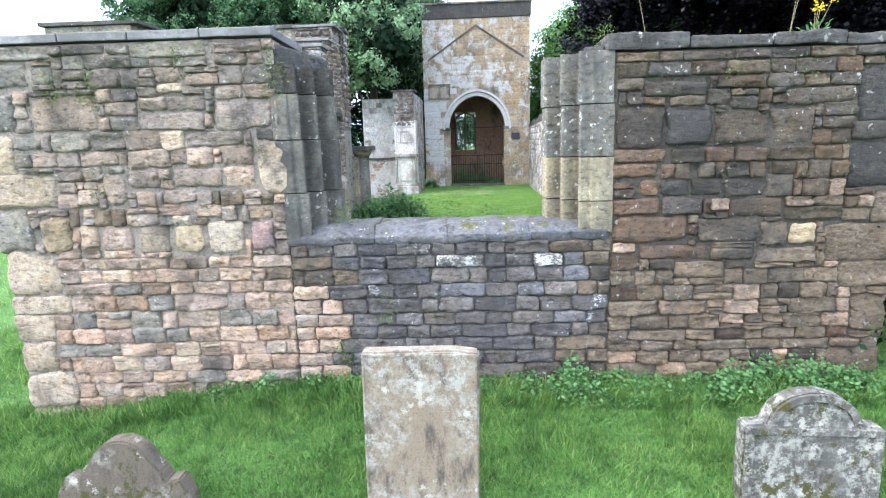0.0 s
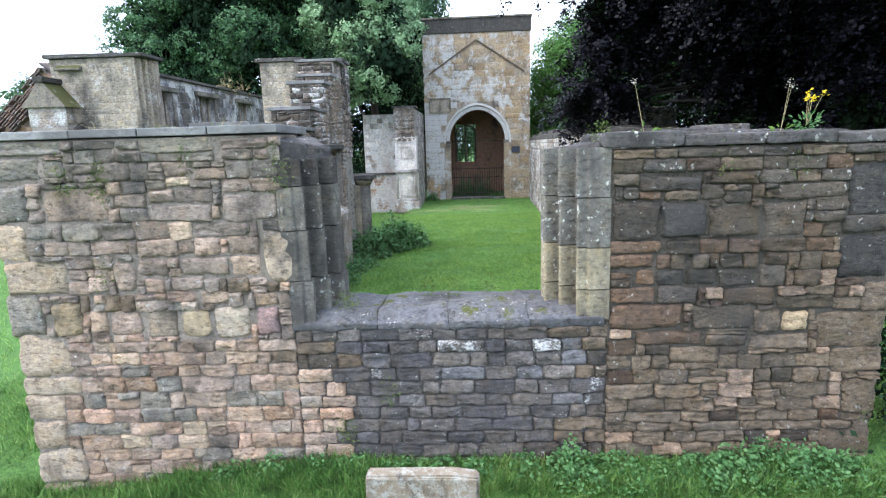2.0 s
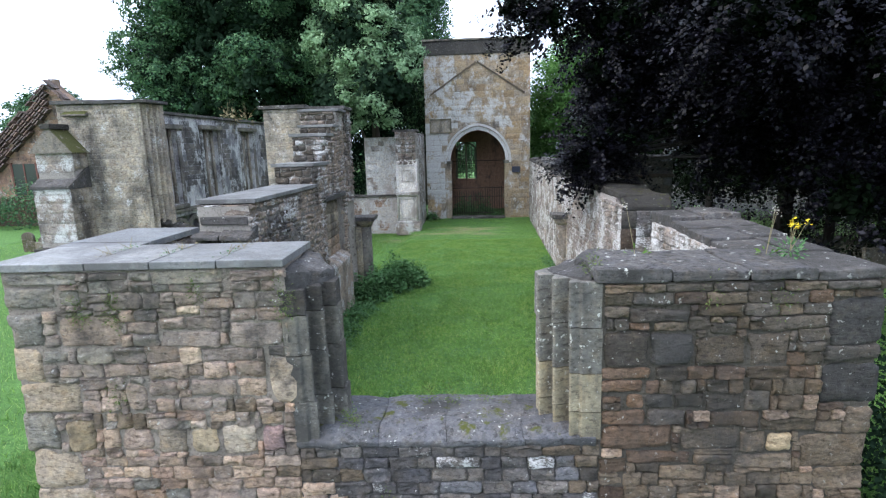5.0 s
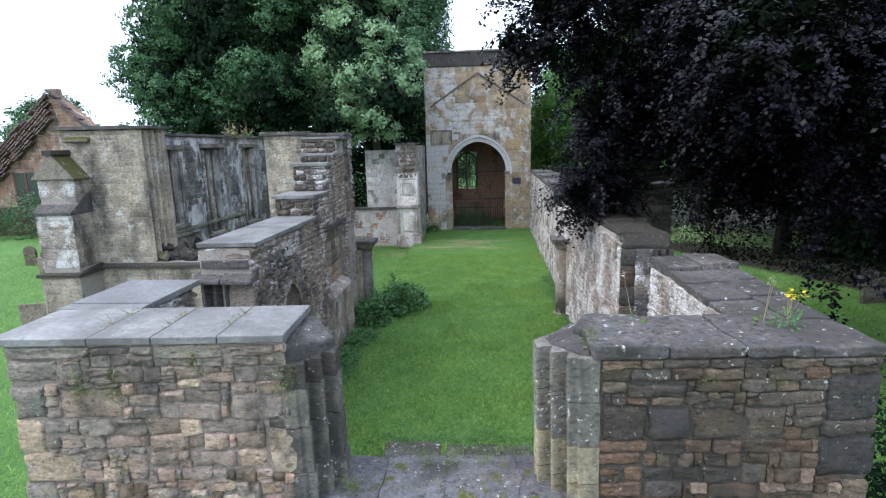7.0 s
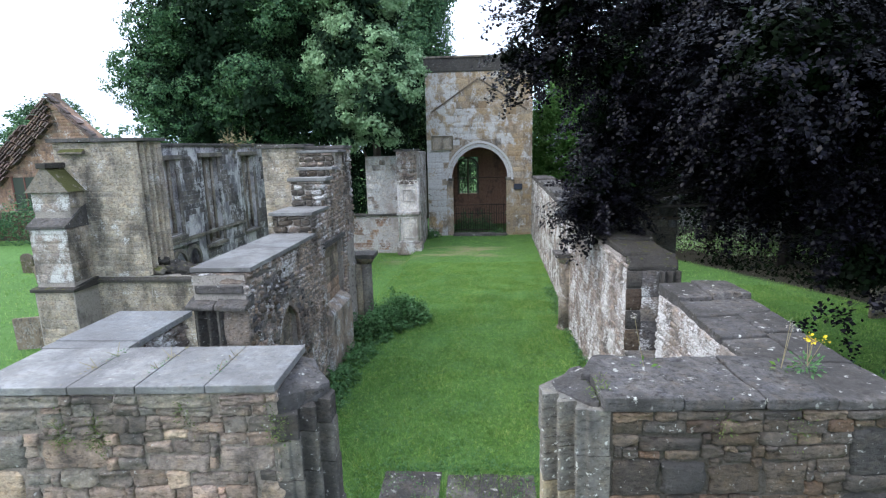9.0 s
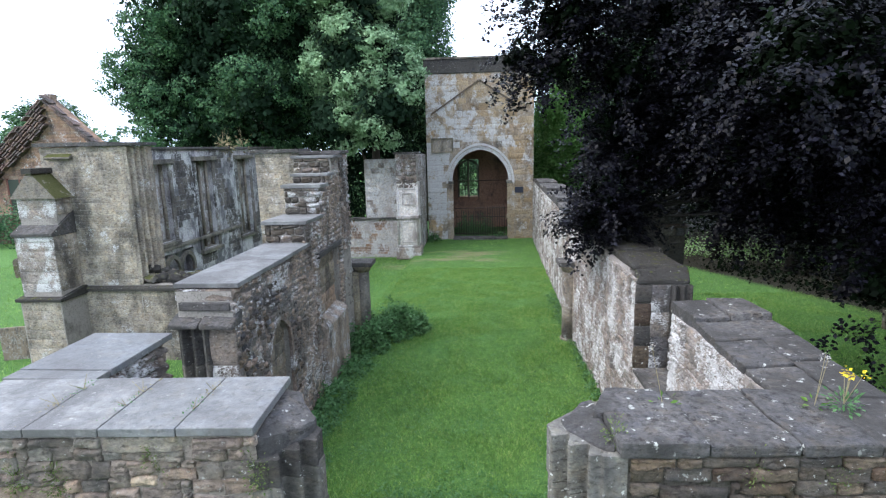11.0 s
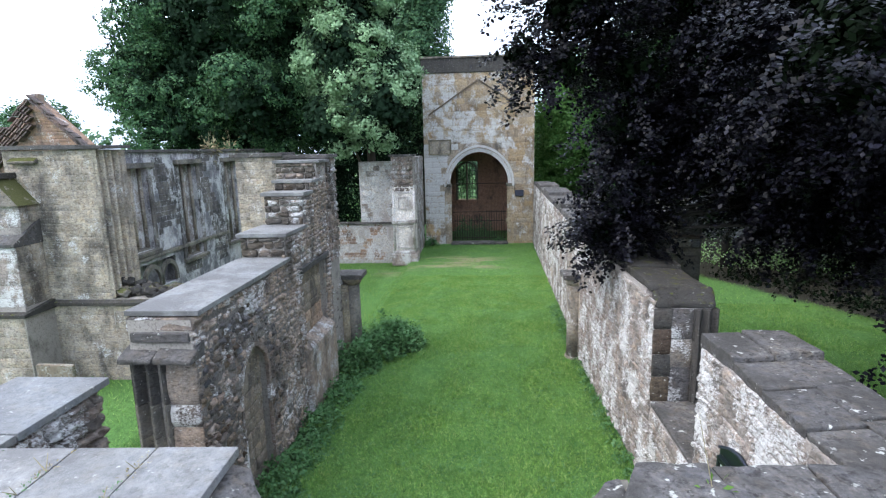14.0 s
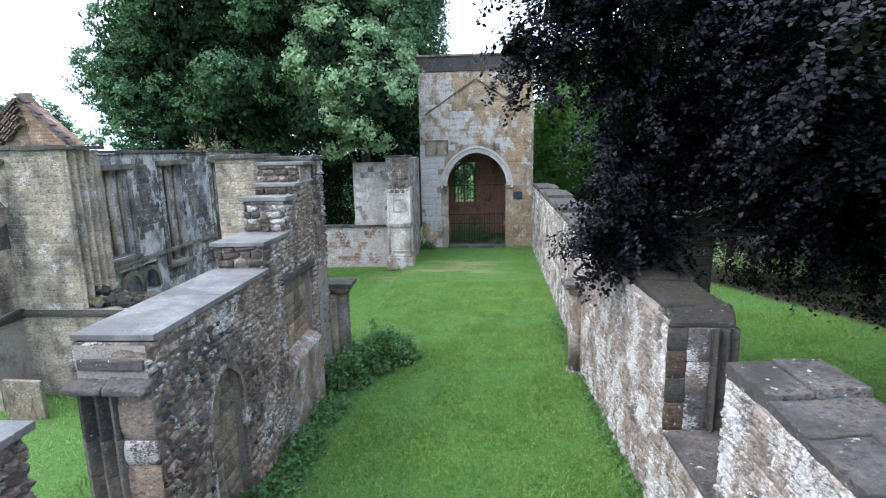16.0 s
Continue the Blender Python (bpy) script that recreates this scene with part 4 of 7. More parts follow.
def coping(name, label, slabs, mat, group="coping slabs", bevel=0.008, rough=0.0, cut=0, place=None):
    """Separate slabs: plan corners and heights."""
    for pts, z0, z1 in slabs:
        bm = prism_bm([place(*p) for p in pts] if place else pts, z0, z1, None, bevel, rough, cut)
        thing(name, label, "coping slab", group, me=from_bm(name, bm, mat))


coping("coping_slab", "smooth grey coping slab on a ruined wall top", [
    (rect(-2.287, -0.05, -1.69, 0.88), 3.125, 3.195), (rect(-2.895, -0.05, -2.297, 0.88), 3.122, 3.192),
    (rect(-3.49, -0.05, -2.905, 0.88), 3.123, 3.193), (rect(-4.42, -0.05, -3.5, 0.88), 3.12, 3.19)], m_slab, place=fw)
coping("coping_slab", "smooth grey coping slab on a ruined wall top", [
    (rect(-4.52, 5.425, -3.58, 5.62), 3.12, 3.185), (rect(-4.52, 5.63, -3.57, 6.68), 3.122, 3.192)], m_slab)
coping("capping_stone", "uneven weathered capping stone with white lichen", [
    (rect(1.08, -0.05, 1.74, 0.45), 2.915, 3.045), ([(1.0, 0.46), (1.73, 0.46), (1.72, 0.9), (1.2, 0.9)], 2.915, 3.04), (rect(1.75, -0.04, 2.42, 0.9), 2.915, 3.01),
    (rect(2.43, -0.05, 3.0, 0.9), 2.915, 3.02), (rect(3.01, -0.04, 3.66, 0.9), 2.915, 3.005)], m_cap, "capping stones", 0.02, 0.022, 6, fw)

def arch_pts(half, spring, rise, n=9):
    """The upper edge of a blunt pointed arch from left to right, as (offset, height)."""
    out = []
    for i in range(2 * n + 1):
        x = math.cos(math.pi * (1 - i / (2 * n)))
        out.append((half * x, spring + rise * (0.93 * math.sqrt(max(0.0, 1 - x * x)) + 0.07 * (1 - abs(x)))))
    return out


def ring_bm(half, spring, rise, width, foot, place, deep, n=9):
    """A pointed arch moulding: a band `width` broad, `deep` thick, down to `foot`."""
    bm = bmesh.new()
    ins = [(-half, foot)] + arch_pts(half, spring, rise, n) + [(half, foot)]
    outs = [(-half - width, foot)] + arch_pts(half + width, spring, rise + width * 1.1, n) + [(half + width, foot)]
    rings = [[bm.verts.new(place(u, z, d)) for u, z in line] for line, d in ((ins, deep), (outs, deep), (outs, 0.0), (ins, 0.0))]
    for i in range(len(ins) - 1):
        for r in range(4):
            a, b = rings[r], rings[(r + 1) % 4]
            bm.faces.new((a[i], a[i + 1], b[i + 1], b[i]))
    for i in (0, -1):
        bm.faces.new([r[i] for r in rings])
    return bm


# ---- side walls of the chancel ----
LX = -3.52   # inner face of the left wall
RX = 2.64    # inner face of the right wall

wall_left_near = thing("wall_left_near", "short rubble wall stub under grey coping slabs", "wall", kind="structure",
                       me=from_bm("wall_left_near", prism_bm(rect(-4.42, 5.36, -3.66, 6.6), -0.7, 3.11, rough=0.02, cut=4), m_mort_grey))
f = Face((-3.66, 5.45), (-3.66, 6.6))
lay(f, wall_left_near, courses(rng, 0, f.length, 0, 3.1, 0.09, 0.16, 0.15, 0.4), m_grey, "ragged", seed=8, proud=0.06, tilt=0.12)
f = Face((-3.66, 6.6), (-4.42, 6.6))
lay(f, wall_left_near, courses(rng, 0, f.length, 1.2, 3.1, 0.1, 0.18, 0.2, 0.4), m_grey, "ragged", seed=9, proud=0.07, tilt=0.12)
low = thing("wall_left_window_apron", "low rubble wall below a lost side window", "wall", kind="structure",
            me=from_bm("wall_left_window_apron", prism_bm(rect(-4.4, 6.6, -3.56, 8.06), -0.7, 1.3, rough=0.03, cut=4), m_mort_grey))
lay(Face((-3.56, 6.6), (-3.56, 8.06)), low, courses(rng, 0, 1.46, 0, 1.3, 0.1, 0.18, 0.18, 0.4), m_grey, seed=10)


def left_wall_bm():
    """The left wall as one body: niche and recess are cut as gaps between its pieces."""
    bm = bmesh.new()
    prism_bm(rect(-4.34, 8.1, LX - 0.26, 14.2), -0.7, 3.3, bm)
    for y0, y1, z0, z1 in ((8.1, 9.19, -0.7, 3.3), (9.19, 10.27, 2.42, 3.3), (10.27, 12.2, -0.7, 3.3), (12.2, 13.75, -0.7, 1.42), (12.2, 13.75, 2.98, 3.3), (13.75, 14.2, -0.7, 3.3)):
        prism_bm(rect(LX - 0.262, y0, LX, y1), z0, z1, bm)
    prism_bm(rect(-4.34, 11.42, LX, 14.2), 3.298, 3.78, bm)
    prism_bm(rect(-4.3, 12.55, LX, 14.2), 3.778, 4.43, bm)
    prism_bm(rect(-4.28, 13.1, LX, 14.2), 4.428, 4.66, bm)
    prism_bm(rect(-4.4, 13.55, LX + 0.03, 14.2), 4.658, 5.06, bm)
    return bm


wall_left = thing("wall_left", "dark rough rubble wall rising in steps, with a blocked arched doorway", "wall", kind="structure",
                  me=from_bm("wall_left", left_wall_bm(), m_mort_grey))


def niche_half(z):
    """Half the width of the blocked doorway at a height."""
    if z < 1.7:
        return 0.52
    if z > 2.4:
        return 0.0
    return 0.52 * math.sqrt(max(0.0, 1 - ((z - 1.7) / 0.72) ** 1.9))


def left_inside(u, z):
    y = 8.1 + u
    if z < 2.46 and abs(y - 9.73) < niche_half(z) + 0.05:
        return False
    if 12.15 < y < 13.8 and 1.4 < z < 3.0:
        return False
    top = 3.32 if y < 11.42 else 3.76 if y < 12.55 else 4.42 if y < 13.1 else 4.65 if y < 13.55 else 5.04
    return z < top


def left_wall_pick(u, z, r):
    k, c = z + r.uniform(-0.5, 0.5), r.random()
    if k > 2.4:
        return m_sooty if c < 0.4 else m_grime if c < 0.62 else m_bloom if c < 0.74 else m_grey
    return m_grey if c < 0.42 else m_sooty if c < 0.52 else m_tan if c < 0.6 else m_dullpink if c < 0.85 else m_brown


LEFT = Face((LX, 8.1), (LX, 14.2))
rows = courses(rng, 0, 6.1, -0.1, 5.05, 0.07, 0.15, 0.07, 0.2, inside=left_inside, wave=0.09)
mortar_sheet(LEFT, wall_left, 0, 6.1, -0.2, 5.05, m_mort_deep, 0.03, 0.018, left_inside)
lay(LEFT, wall_left, rows, m_grey, "ragged", seed=12, gap=0.008, proud=0.04, near=(1.2, 1.6), most=300, tilt=0.28, pick=left_wall_pick)
for y0, x0, z0, z1 in ((11.42, -4.34, 3.42, 3.78), (12.55, -4.3, 3.86, 4.43), (13.1, -4.28, 4.51, 4.66), (13.55, -4.4, 4.73, 5.06)):
    f = Face((x0, y0), (LX, y0))
    lay(f, wall_left, courses(rng, 0, f.length, z0, z1, 0.09, 0.16, 0.16, 0.36), m_grime, "ragged", seed=int(y0 * 7), gap=0.01, proud=0.045, name="step_stone", tilt=0.06, pick=lambda u, z, r: m_grime if r.random() < 0.5 else m_grey)
# the niche's spandrel, blocking stones and arch stones
bm = bmesh.new()
zs = [1.7 + 0.72 * i / 10 for i in range(11)]
for sgn in (-1, 1):
    pts = [(9.73 + sgn * 0.53, 1.5)] + [(9.73 + sgn * max(0.0, niche_half(z)), z) for z in zs] + [(9.73, 2.44), (9.73 + sgn * 0.53, 2.44)]
    a = [bm.verts.new((LX - 0.26, y, z)) for y, z in pts]
    b = [bm.verts.new((LX - 0.004, y, z)) for y, z in pts]
    bm.faces.new(a)
    bm.faces.new(b[::-1])
    for i in range(len(pts)):
        j = (i + 1) % len(pts)
        bm.faces.new((a[i], b[i], b[j], a[j]))
part("doorway_head", bm, m_mort_grey, wall_left)
lay(Face((LX - 0.15, 9.2), (LX - 0.15, 10.26)), wall_left, courses(rng, 0.03, 1.03, -0.1, 2.4, 0.2, 0.32, 0.25, 0.5, inside=lambda u, z: abs(u - 0.53) < niche_half(z) + 0.1), m_blocking, "ashlar", seed=13, proud=0.03, name="blocking_stone")
part("blocking_core", prism_bm(rect(LX - 0.26, 9.21, LX - 0.155, 10.25), -0.5, 2.3), m_mort_grey, wall_left)
part("arch_ring", ring_bm(0.5, 1.68, 0.64, 0.07, -0.1, lambda u, z, d: (LX - 0.03 + d + 0.02 * noise.noise(Vector((u * 6, z * 5, 1))), 9.73 + u + 0.03 * noise.noise(Vector((u * 4, z * 3, 8))), z + 0.03 * noise.noise(Vector((u * 5, z * 5, 3)))), 0.06, 16), m_grey, wall_left)
lay(Face((LX - 0.13, 12.2), (LX - 0.13, 13.75)), wall_left, courses(rng, 0, 1.55, 1.42, 2.98, 0.18, 0.3, 0.25, 0.5), m_buff, "ashlar", seed=14, proud=0.03, name="recess_stone", pick=lambda u, z, r: m_warm if z < 1.95 and u > 0.5 else m_blocking)
bm = bmesh.new()
prism_bm(rect(LX - 0.05, 12.02, LX + 0.09, 13.9), 2.94, 3.06, bm, 0.02, 0.01, 2)
part("lintel", bm, m_cap, wall_left)
bm = prism_bm([(LX - 0.1, 12.0), (LX + 0.14, 12.05), (LX + 0.18, 13.8), (LX - 0.1, 13.85)], -0.4, [1.55, 1.34, 1.36, 1.55], bevel=0.03, rough=0.02, cut=3)
part("plinth", bm, m_grey, wall_left)

# its near end: ashlar, a moulded jamb and a weathered shoulder
f = Face((-4.34, 8.1), (LX, 8.1))
lay(f, wall_left, [(0.6, z, 0.46, h, m_grey if i % 2 else m_dullpink) for i, (z, h) in enumerate(((0.2, 0.4), (0.6, 0.38), (0.94, 0.3), (1.26, 0.32), (1.65, 0.44), (2.02, 0.3), (2.47, 0.58)))], m_dullpink, "ashlar", seed=15, gap=0.004, proud=0.03, name="quoin", tilt=0)
jamb("window_jamb_side", "blackened moulded jamb of a lost side window", splay(-4.34, -0.06, -3.9, -0.04, 2.4, 0.055), [(-3.88, 0.05), (-4.34, 0.05)],
     [1.3, 1.75, 2.2, 2.62, 2.78], [m_jamb, m_jamb, m_darkblock, m_darkblock], lambda x, d: (x, 8.1 + d))
bm = bmesh.new()
for x0, x1, zt in ((-4.42, -3.98, 2.98), (-3.965, LX + 0.05, 3.02)):
    prism_bm(rect(x0, 7.92, x1, 8.3), 2.78, [2.86, 2.84, zt, zt], bm, 0.025, 0.012, 2)
part("shoulder_stone", bm, m_darkcap, wall_left)
bm = prism_bm(rect(-4.3, 8.06, LX - 0.03, 8.4), 3.02, 3.15, None, 0.02, 0.012, 2)
part("shoulder_stone", bm, m_darkcap, wall_left)
bm = prism_bm(rect(-4.36, 8.1, LX + 0.02, 8.5), 3.16, 3.33, None, 0.02, 0.014, 2)
part("shoulder_stone", bm, m_grey, wall_left)
lb = "smooth grey coping slab on a stepped wall top"
coping("coping_slab", lb, [(rect(-4.38, 8.12, -3.42, 9.75), 3.345, 3.415), (rect(-4.38, 9.76, -3.42, 11.4), 3.345, 3.415), (rect(-4.4, 11.36, -3.46, 12.62), 3.79, 3.86),
                           (rect(-4.36, 12.5, -3.46, 13.15), 4.44, 4.515), (rect(-4.32, 13.05, -3.44, 13.6), 4.67, 4.73), (rect(-4.45, 13.5, -3.4, 14.3), 5.07, 5.13)], m_slab)

# ---- remains of the arch between chancel and nave ----
wall_resp = thing("wall_left_respond", "ragged stub of wall with patches of white plaster", "wall", kind="structure",
                  me=from_bm("wall_left_respond", prism_bm(rect(-4.2, 14.2, LX - 0.02, 15.35), -0.7, [2.75, 2.9, 2.1, 2.1], rough=0.03, cut=4), m_plaster))
lay(Face((LX - 0.01, 14.2), (LX - 0.01, 15.35)), wall_resp, courses(rng, 0, 1.15, -0.2, 2.2, 0.12, 0.2, 0.2, 0.4), m_lime, seed=16, proud=0.025)


def respond(name, label, x, y, side, mat, top):
    root = thing(name, label, "column", kind="structure")
    s = side
    part("shaft", rod_bm((x, y, -0.4), (x, y, top - 0.28), 0.2, 16), mat, root, smooth=True)
    part("shaft", rod_bm((x - s * 0.18, y - 0.2, -0.4), (x - s * 0.18, y - 0.2, top - 0.28), 0.13, 12), mat, root, smooth=True)
    part("base", rod_bm((x, y, -0.4), (x, y, 0.05), 0.29, 16, r2=0.24), mat, root, smooth=True)
    part("neck", rod_bm((x, y, top - 0.3), (x, y, top - 0.1), 0.21, 16, r2=0.33), mat, root, smooth=True)
    a, b = sorted((x - s * 0.62, x + s * 0.34))
    part("capital", prism_bm(rect(a, y - 0.34, b, y + 0.34), top - 0.12, top, None, 0.02, 0.008, 2), m_cap, root)
    return root


respond("respond_left", "attached stone shafts under a broad worn capital", -3.3, 15.35, 1, m_jambpale, 2.2)
respond("respond_right", "attached stone shaft under a small worn capital", 2.42, 15.15, -1, m_buff, 2.2)

# ---- right wall ----
wall_right_near = thing("wall_right_near", "pinkish rubble wall with a flat weathered stone top", "wall", kind="structure",
                        me=from_bm("wall_right_near", prism_bm([(RX + 0.02, 5.5), (3.55, 5.5), (3.55, 8.15), (RX + 0.02, 8.18)], -0.6, 2.97, rough=0.01, cut=3), m_mort_lime))
f = Face((RX + 0.02, 8.18), (RX + 0.02, 5.5))
lay(f, wall_right_near, courses(rng, 0, f.length, -0.1, 2.96, 0.085, 0.14, 0.14, 0.32, wave=0.02), m_lime, seed=17, gap=0.01, proud=0.03, tilt=0.02, near=(1.0, 2.4), most=260)
mortar_sheet(f, wall_right_near, 0, f.length, -0.1, 2.96, m_mort_lime, 0.007, 0.007)
f = Face((3.55, 8.15), (RX + 0.02, 8.17))
lay(f, wall_right_near, courses(rng, 0, f.length, 1.3, 2.96, 0.14, 0.24, 0.2, 0.4), m_buff, "ashlar", seed=18, proud=0.02)
coping("capping_stone", "uneven weathered capping stone with white lichen", [
    ([(2.66, 5.53), (3.2, 5.53), (3.16, 6.2), (2.65, 6.12)], 2.96, 3.02), ([(3.21, 5.53), (3.6, 5.53), (3.61, 6.36), (3.17, 6.3)], 2.96, 3.03), ([(2.65, 6.13), (3.16, 6.21), (3.15, 6.86), (2.64, 6.8)], 2.95, 3.05), ([(3.17, 6.31), (3.61, 6.37), (3.62, 7.0), (3.16, 6.93)], 2.95, 3.06),
    ([(2.65, 6.81), (3.15, 6.87), (3.61, 7.01), (3.62, 7.5), (2.66, 7.42)], 2.95, 3.07), ([(2.66, 7.43), (3.1, 7.47), (3.08, 8.19), (2.64, 8.2)], 2.95, 3.12), ([(3.11, 7.47), (3.62, 7.51), (3.58, 8.2), (3.09, 8.19)], 2.95, 3.15)],
    m_cap, "capping stones", 0.018, 0.016, 5)
wall_right_low = thing("wall_right_window_apron", "low wall and sill of a lost side window", "wall", kind="structure",
                       me=from_bm("wall_right_window_apron", prism_bm(rect(RX + 0.02, 8.17, 3.5, 9.85), -0.6, 1.36, rough=0.015, cut=4), m_mort_lime))
f = Face((RX + 0.02, 9.85), (RX + 0.02, 8.17))
lay(f, wall_right_low, courses(rng, 0, f.length, -0.1, 1.3, 0.1, 0.18, 0.18, 0.4), m_lime, seed=19, proud=0.03)
part("sill_stone", prism_bm(rect(RX - 0.01, 8.2, 3.45, 9.82), 1.36, [1.42, 1.4, 1.44, 1.44], None, 0.03, 0.012, 3), m_cap, wall_right_low)

wall_right = thing("wall_right", "limewashed brick-sized rubble wall of the chancel with a mossy top", "wall", kind="structure",
                   me=from_bm("wall_right", prism_bm([(RX, 9.85), (3.5, 9.85), (3.49, 10.25), (2.63, 10.25)], -0.6, 2.9, prism_bm([(2.63, 10.25), (3.49, 10.25), (3.4, 15.4), (2.5, 15.4)], -0.6, 3.1)), m_mort_lime))
f = Face((2.5, 15.4), (RX, 9.85))
lay(f, wall_right, courses(rng, 0, f.length, -0.1, 3.02, 0.085, 0.14, 0.13, 0.32, wave=0.02), m_lime, seed=20, gap=0.01, proud=0.03, tilt=0.02, near=(f.length, 1.8), most=300)
mortar_sheet(f, wall_right, 0, f.length, -0.1, 3.02, m_mort_lime, 0.007, 0.007)
f = Face((RX, 9.85), (3.5, 9.85))
lay(f, wall_right, [(0.13, z, 0.28, h, m_brown if i in (0, 2) else m_darkblock) for i, (z, h) in enumerate(((1.62, 0.4), (2.0, 0.36), (2.38, 0.4), (2.74, 0.32)))] + [(0.42, z, 0.34, h) for z, h in ((1.7, 0.56), (2.2, 0.44), (2.66, 0.48))], m_bloom, "ashlar", seed=21, gap=0.006, proud=0.03, name="end_stone", tilt=0)
jamb("window_jamb_right_side", "dark moulded jamb of a lost side window", splay(3.2, -0.05, 3.56, -0.02, 2.5, 0.05), [(3.56, 0.1), (3.2, 0.1)], [1.44, 1.9, 2.4, 2.9], m_darkblock, lambda x, d: (x, 9.83 + d))
coping("capping_stone", "broad mossy capping stone with sloping edges", [
    ([(2.645, 9.83), (3.52, 9.83), (3.52, 10.03), (2.64, 10.03)], 2.9, [2.99, 2.97, 3.2, 3.14]),
    ([(2.64, 10.04), (3.52, 10.04), (3.5, 11.2), (2.61, 11.2)], 3.1, [3.21, 3.15, 3.19, 3.25]), ([(2.61, 11.21), (3.5, 11.21), (3.48, 12.4), (2.58, 12.4)], 3.1, 3.26), ([(2.58, 12.41), (3.48, 12.41), (3.45, 13.9), (2.54, 13.9)], 3.1, 3.29), ([(2.54, 13.91), (3.45, 13.91), (3.42, 15.4), (2.5, 15.4)], 3.1, 3.31)], m_mossy, "mossy capping stones", 0.04, 0.018, 6)

wall_nave = thing("wall_right_nave", "limewashed rubble wall of the nave under a stepped top", "wall", kind="structure",
                  me=from_bm("wall_right_nave", prism_bm([(2.6, 15.4), (3.5, 15.4), (4.1, 34), (3.25, 34)], -1.0, 3.1), m_mort_lime))
f = Face((3.25, 34), (2.6, 15.4))
lay(f, wall_nave, courses(rng, 0, f.length, -0.5, 3.1, 0.2, 0.34, 0.3, 0.8), m_lime, seed=22, proud=0.04, near=(f.length, 1.8), most=300)
steps = [(15.4, 3.32), (17.6, 3.28), (19.8, 3.42), (21.9, 3.3), (24.2, 3.44), (26.6, 3.3), (29, 3.38), (31.4, 3.26), (34, 3.2)]
coping("capping_stone", "stepped weathered capping stone", [
    ([(2.56 + (a - 15.4) * 0.035, a), (3.55 + (a - 15.4) * 0.033, a), (3.55 + (b - 15.4) * 0.033, b - 0.02), (2.56 + (b - 15.4) * 0.035, b - 0.02)], 3.1, z) for (a, z), (b, _) in zip(steps, steps[1:])],
    m_cap, "capping stones", 0.03, 0.015, 2)
stub = thing("wall_right_stub", "dark ruined wall stub running out from the nave", "wall", kind="structure",
             me=from_bm("wall_right_stub", prism_bm(rect(3.5, 14.03, 4.95, 14.7), -0.5, 3.64), m_mort_dark))
f = Face((3.5, 14.03), (4.95, 14.03))
lay(f, stub, courses(rng, 0, f.length, 0, 3.22, 0.18, 0.28, 0.25, 0.5) + courses(rng, 0, f.length, 3.32, 3.64, 0.15, 0.17, 0.3, 0.5), m_sooty, seed=23, proud=0.03)
part("string_course", prism_bm(rect(3.5, 13.93, 5.0, 14.06), 3.22, [3.27, 3.27, 3.32, 3.32], None, 0.02, 0.01, 3), m_brown, stub)
coping("capping_stone", "pale weathered capping stone on a dark wall stub", [(rect(3.48, 13.93, 4.25, 14.78), 3.64, 3.8), (rect(4.26, 13.95, 4.98, 14.76), 3.64, 3.78)], m_cap, "capping stones", 0.05, 0.03, 4)

# ---- side chapel ----
CY = 14.25
wall_ch_r = thing("wall_chapel_front_right", "dark weathered wall of the side chapel with broken edges", "wall", kind="structure",
                  me=from_bm("wall_chapel_front_right", prism_bm(rect(-5.62, CY, LX + 0.02, CY + 0.75), -0.8, 5.2), m_mort_grey))
f = Face((-5.62, CY), (-4.38, CY))
lay(f, wall_ch_r, courses(rng, 0, f.length, 1.9, 5.2, 0.13, 0.22, 0.2, 0.5), m_buff, "ashlar", seed=24, gap=0.006, proud=0.012)
f = Face((LX + 0.02, CY), (LX + 0.02, CY + 0.75))
lay(f, wall_ch_r, courses(rng, 0, f.length, 2.7, 5.15, 0.12, 0.2, 0.15, 0.35), m_grey, seed=25, proud=0.04, tilt=0.08)
coping("coping_slab", "thin grey coping stone on the chapel wall", [(rect(-5.72, CY - 0.08, -4.46, CY + 0.82), 5.21, 5.3), (rect(-4.45, CY - 0.08, LX + 0.1, CY + 0.82), 5.16, 5.24)], m_cap)
wall_ch_l = thing("wall_chapel_front_left", "buff ashlar wall of the side chapel with a grey coping", "wall", kind="structure",
                  me=from_bm("wall_chapel_front_left", prism_bm(rect(-11.35, CY, -9.09, CY + 0.8), -0.8, 5.48), m_mort_grey))
f = Face((-11.35, CY), (-9.09, CY))
lay(f, wall_ch_l, courses(rng, 0, f.length, 1.82, 5.48, 0.12, 0.2, 0.2, 0.46) + courses(rng, 0, f.length, -0.5, 1.64, 0.2, 0.28, 0.35, 0.7), m_buff, "ashlar", seed=26, gap=0.004, proud=0.009, most=300, tilt=0.008)
jamb("window_jamb_chapel", "tall moulded jamb of the lost chapel window", splay(-9.08, -0.02, -8.84, 0.66, 4.0, 0.07, 70), [(-8.82, 0.8), (-9.088, 0.8), (-9.088, -0.02)],
     [1.84, 2.4, 3.0, 3.6, 4.2, 4.8, 5.48], m_buff, lambda x, d: (x, CY + d))
coping("coping_slab", "long grey coping stone on the chapel wall", [(rect(-11.45, CY - 0.1, -10.2, CY + 0.9), 5.5, 5.6), (rect(-10.19, CY - 0.1, -9.4, CY + 0.9), 5.49, 5.59), (rect(-9.39, CY - 0.1, -8.72, CY + 0.9), 5.49, 5.57)], m_cap)
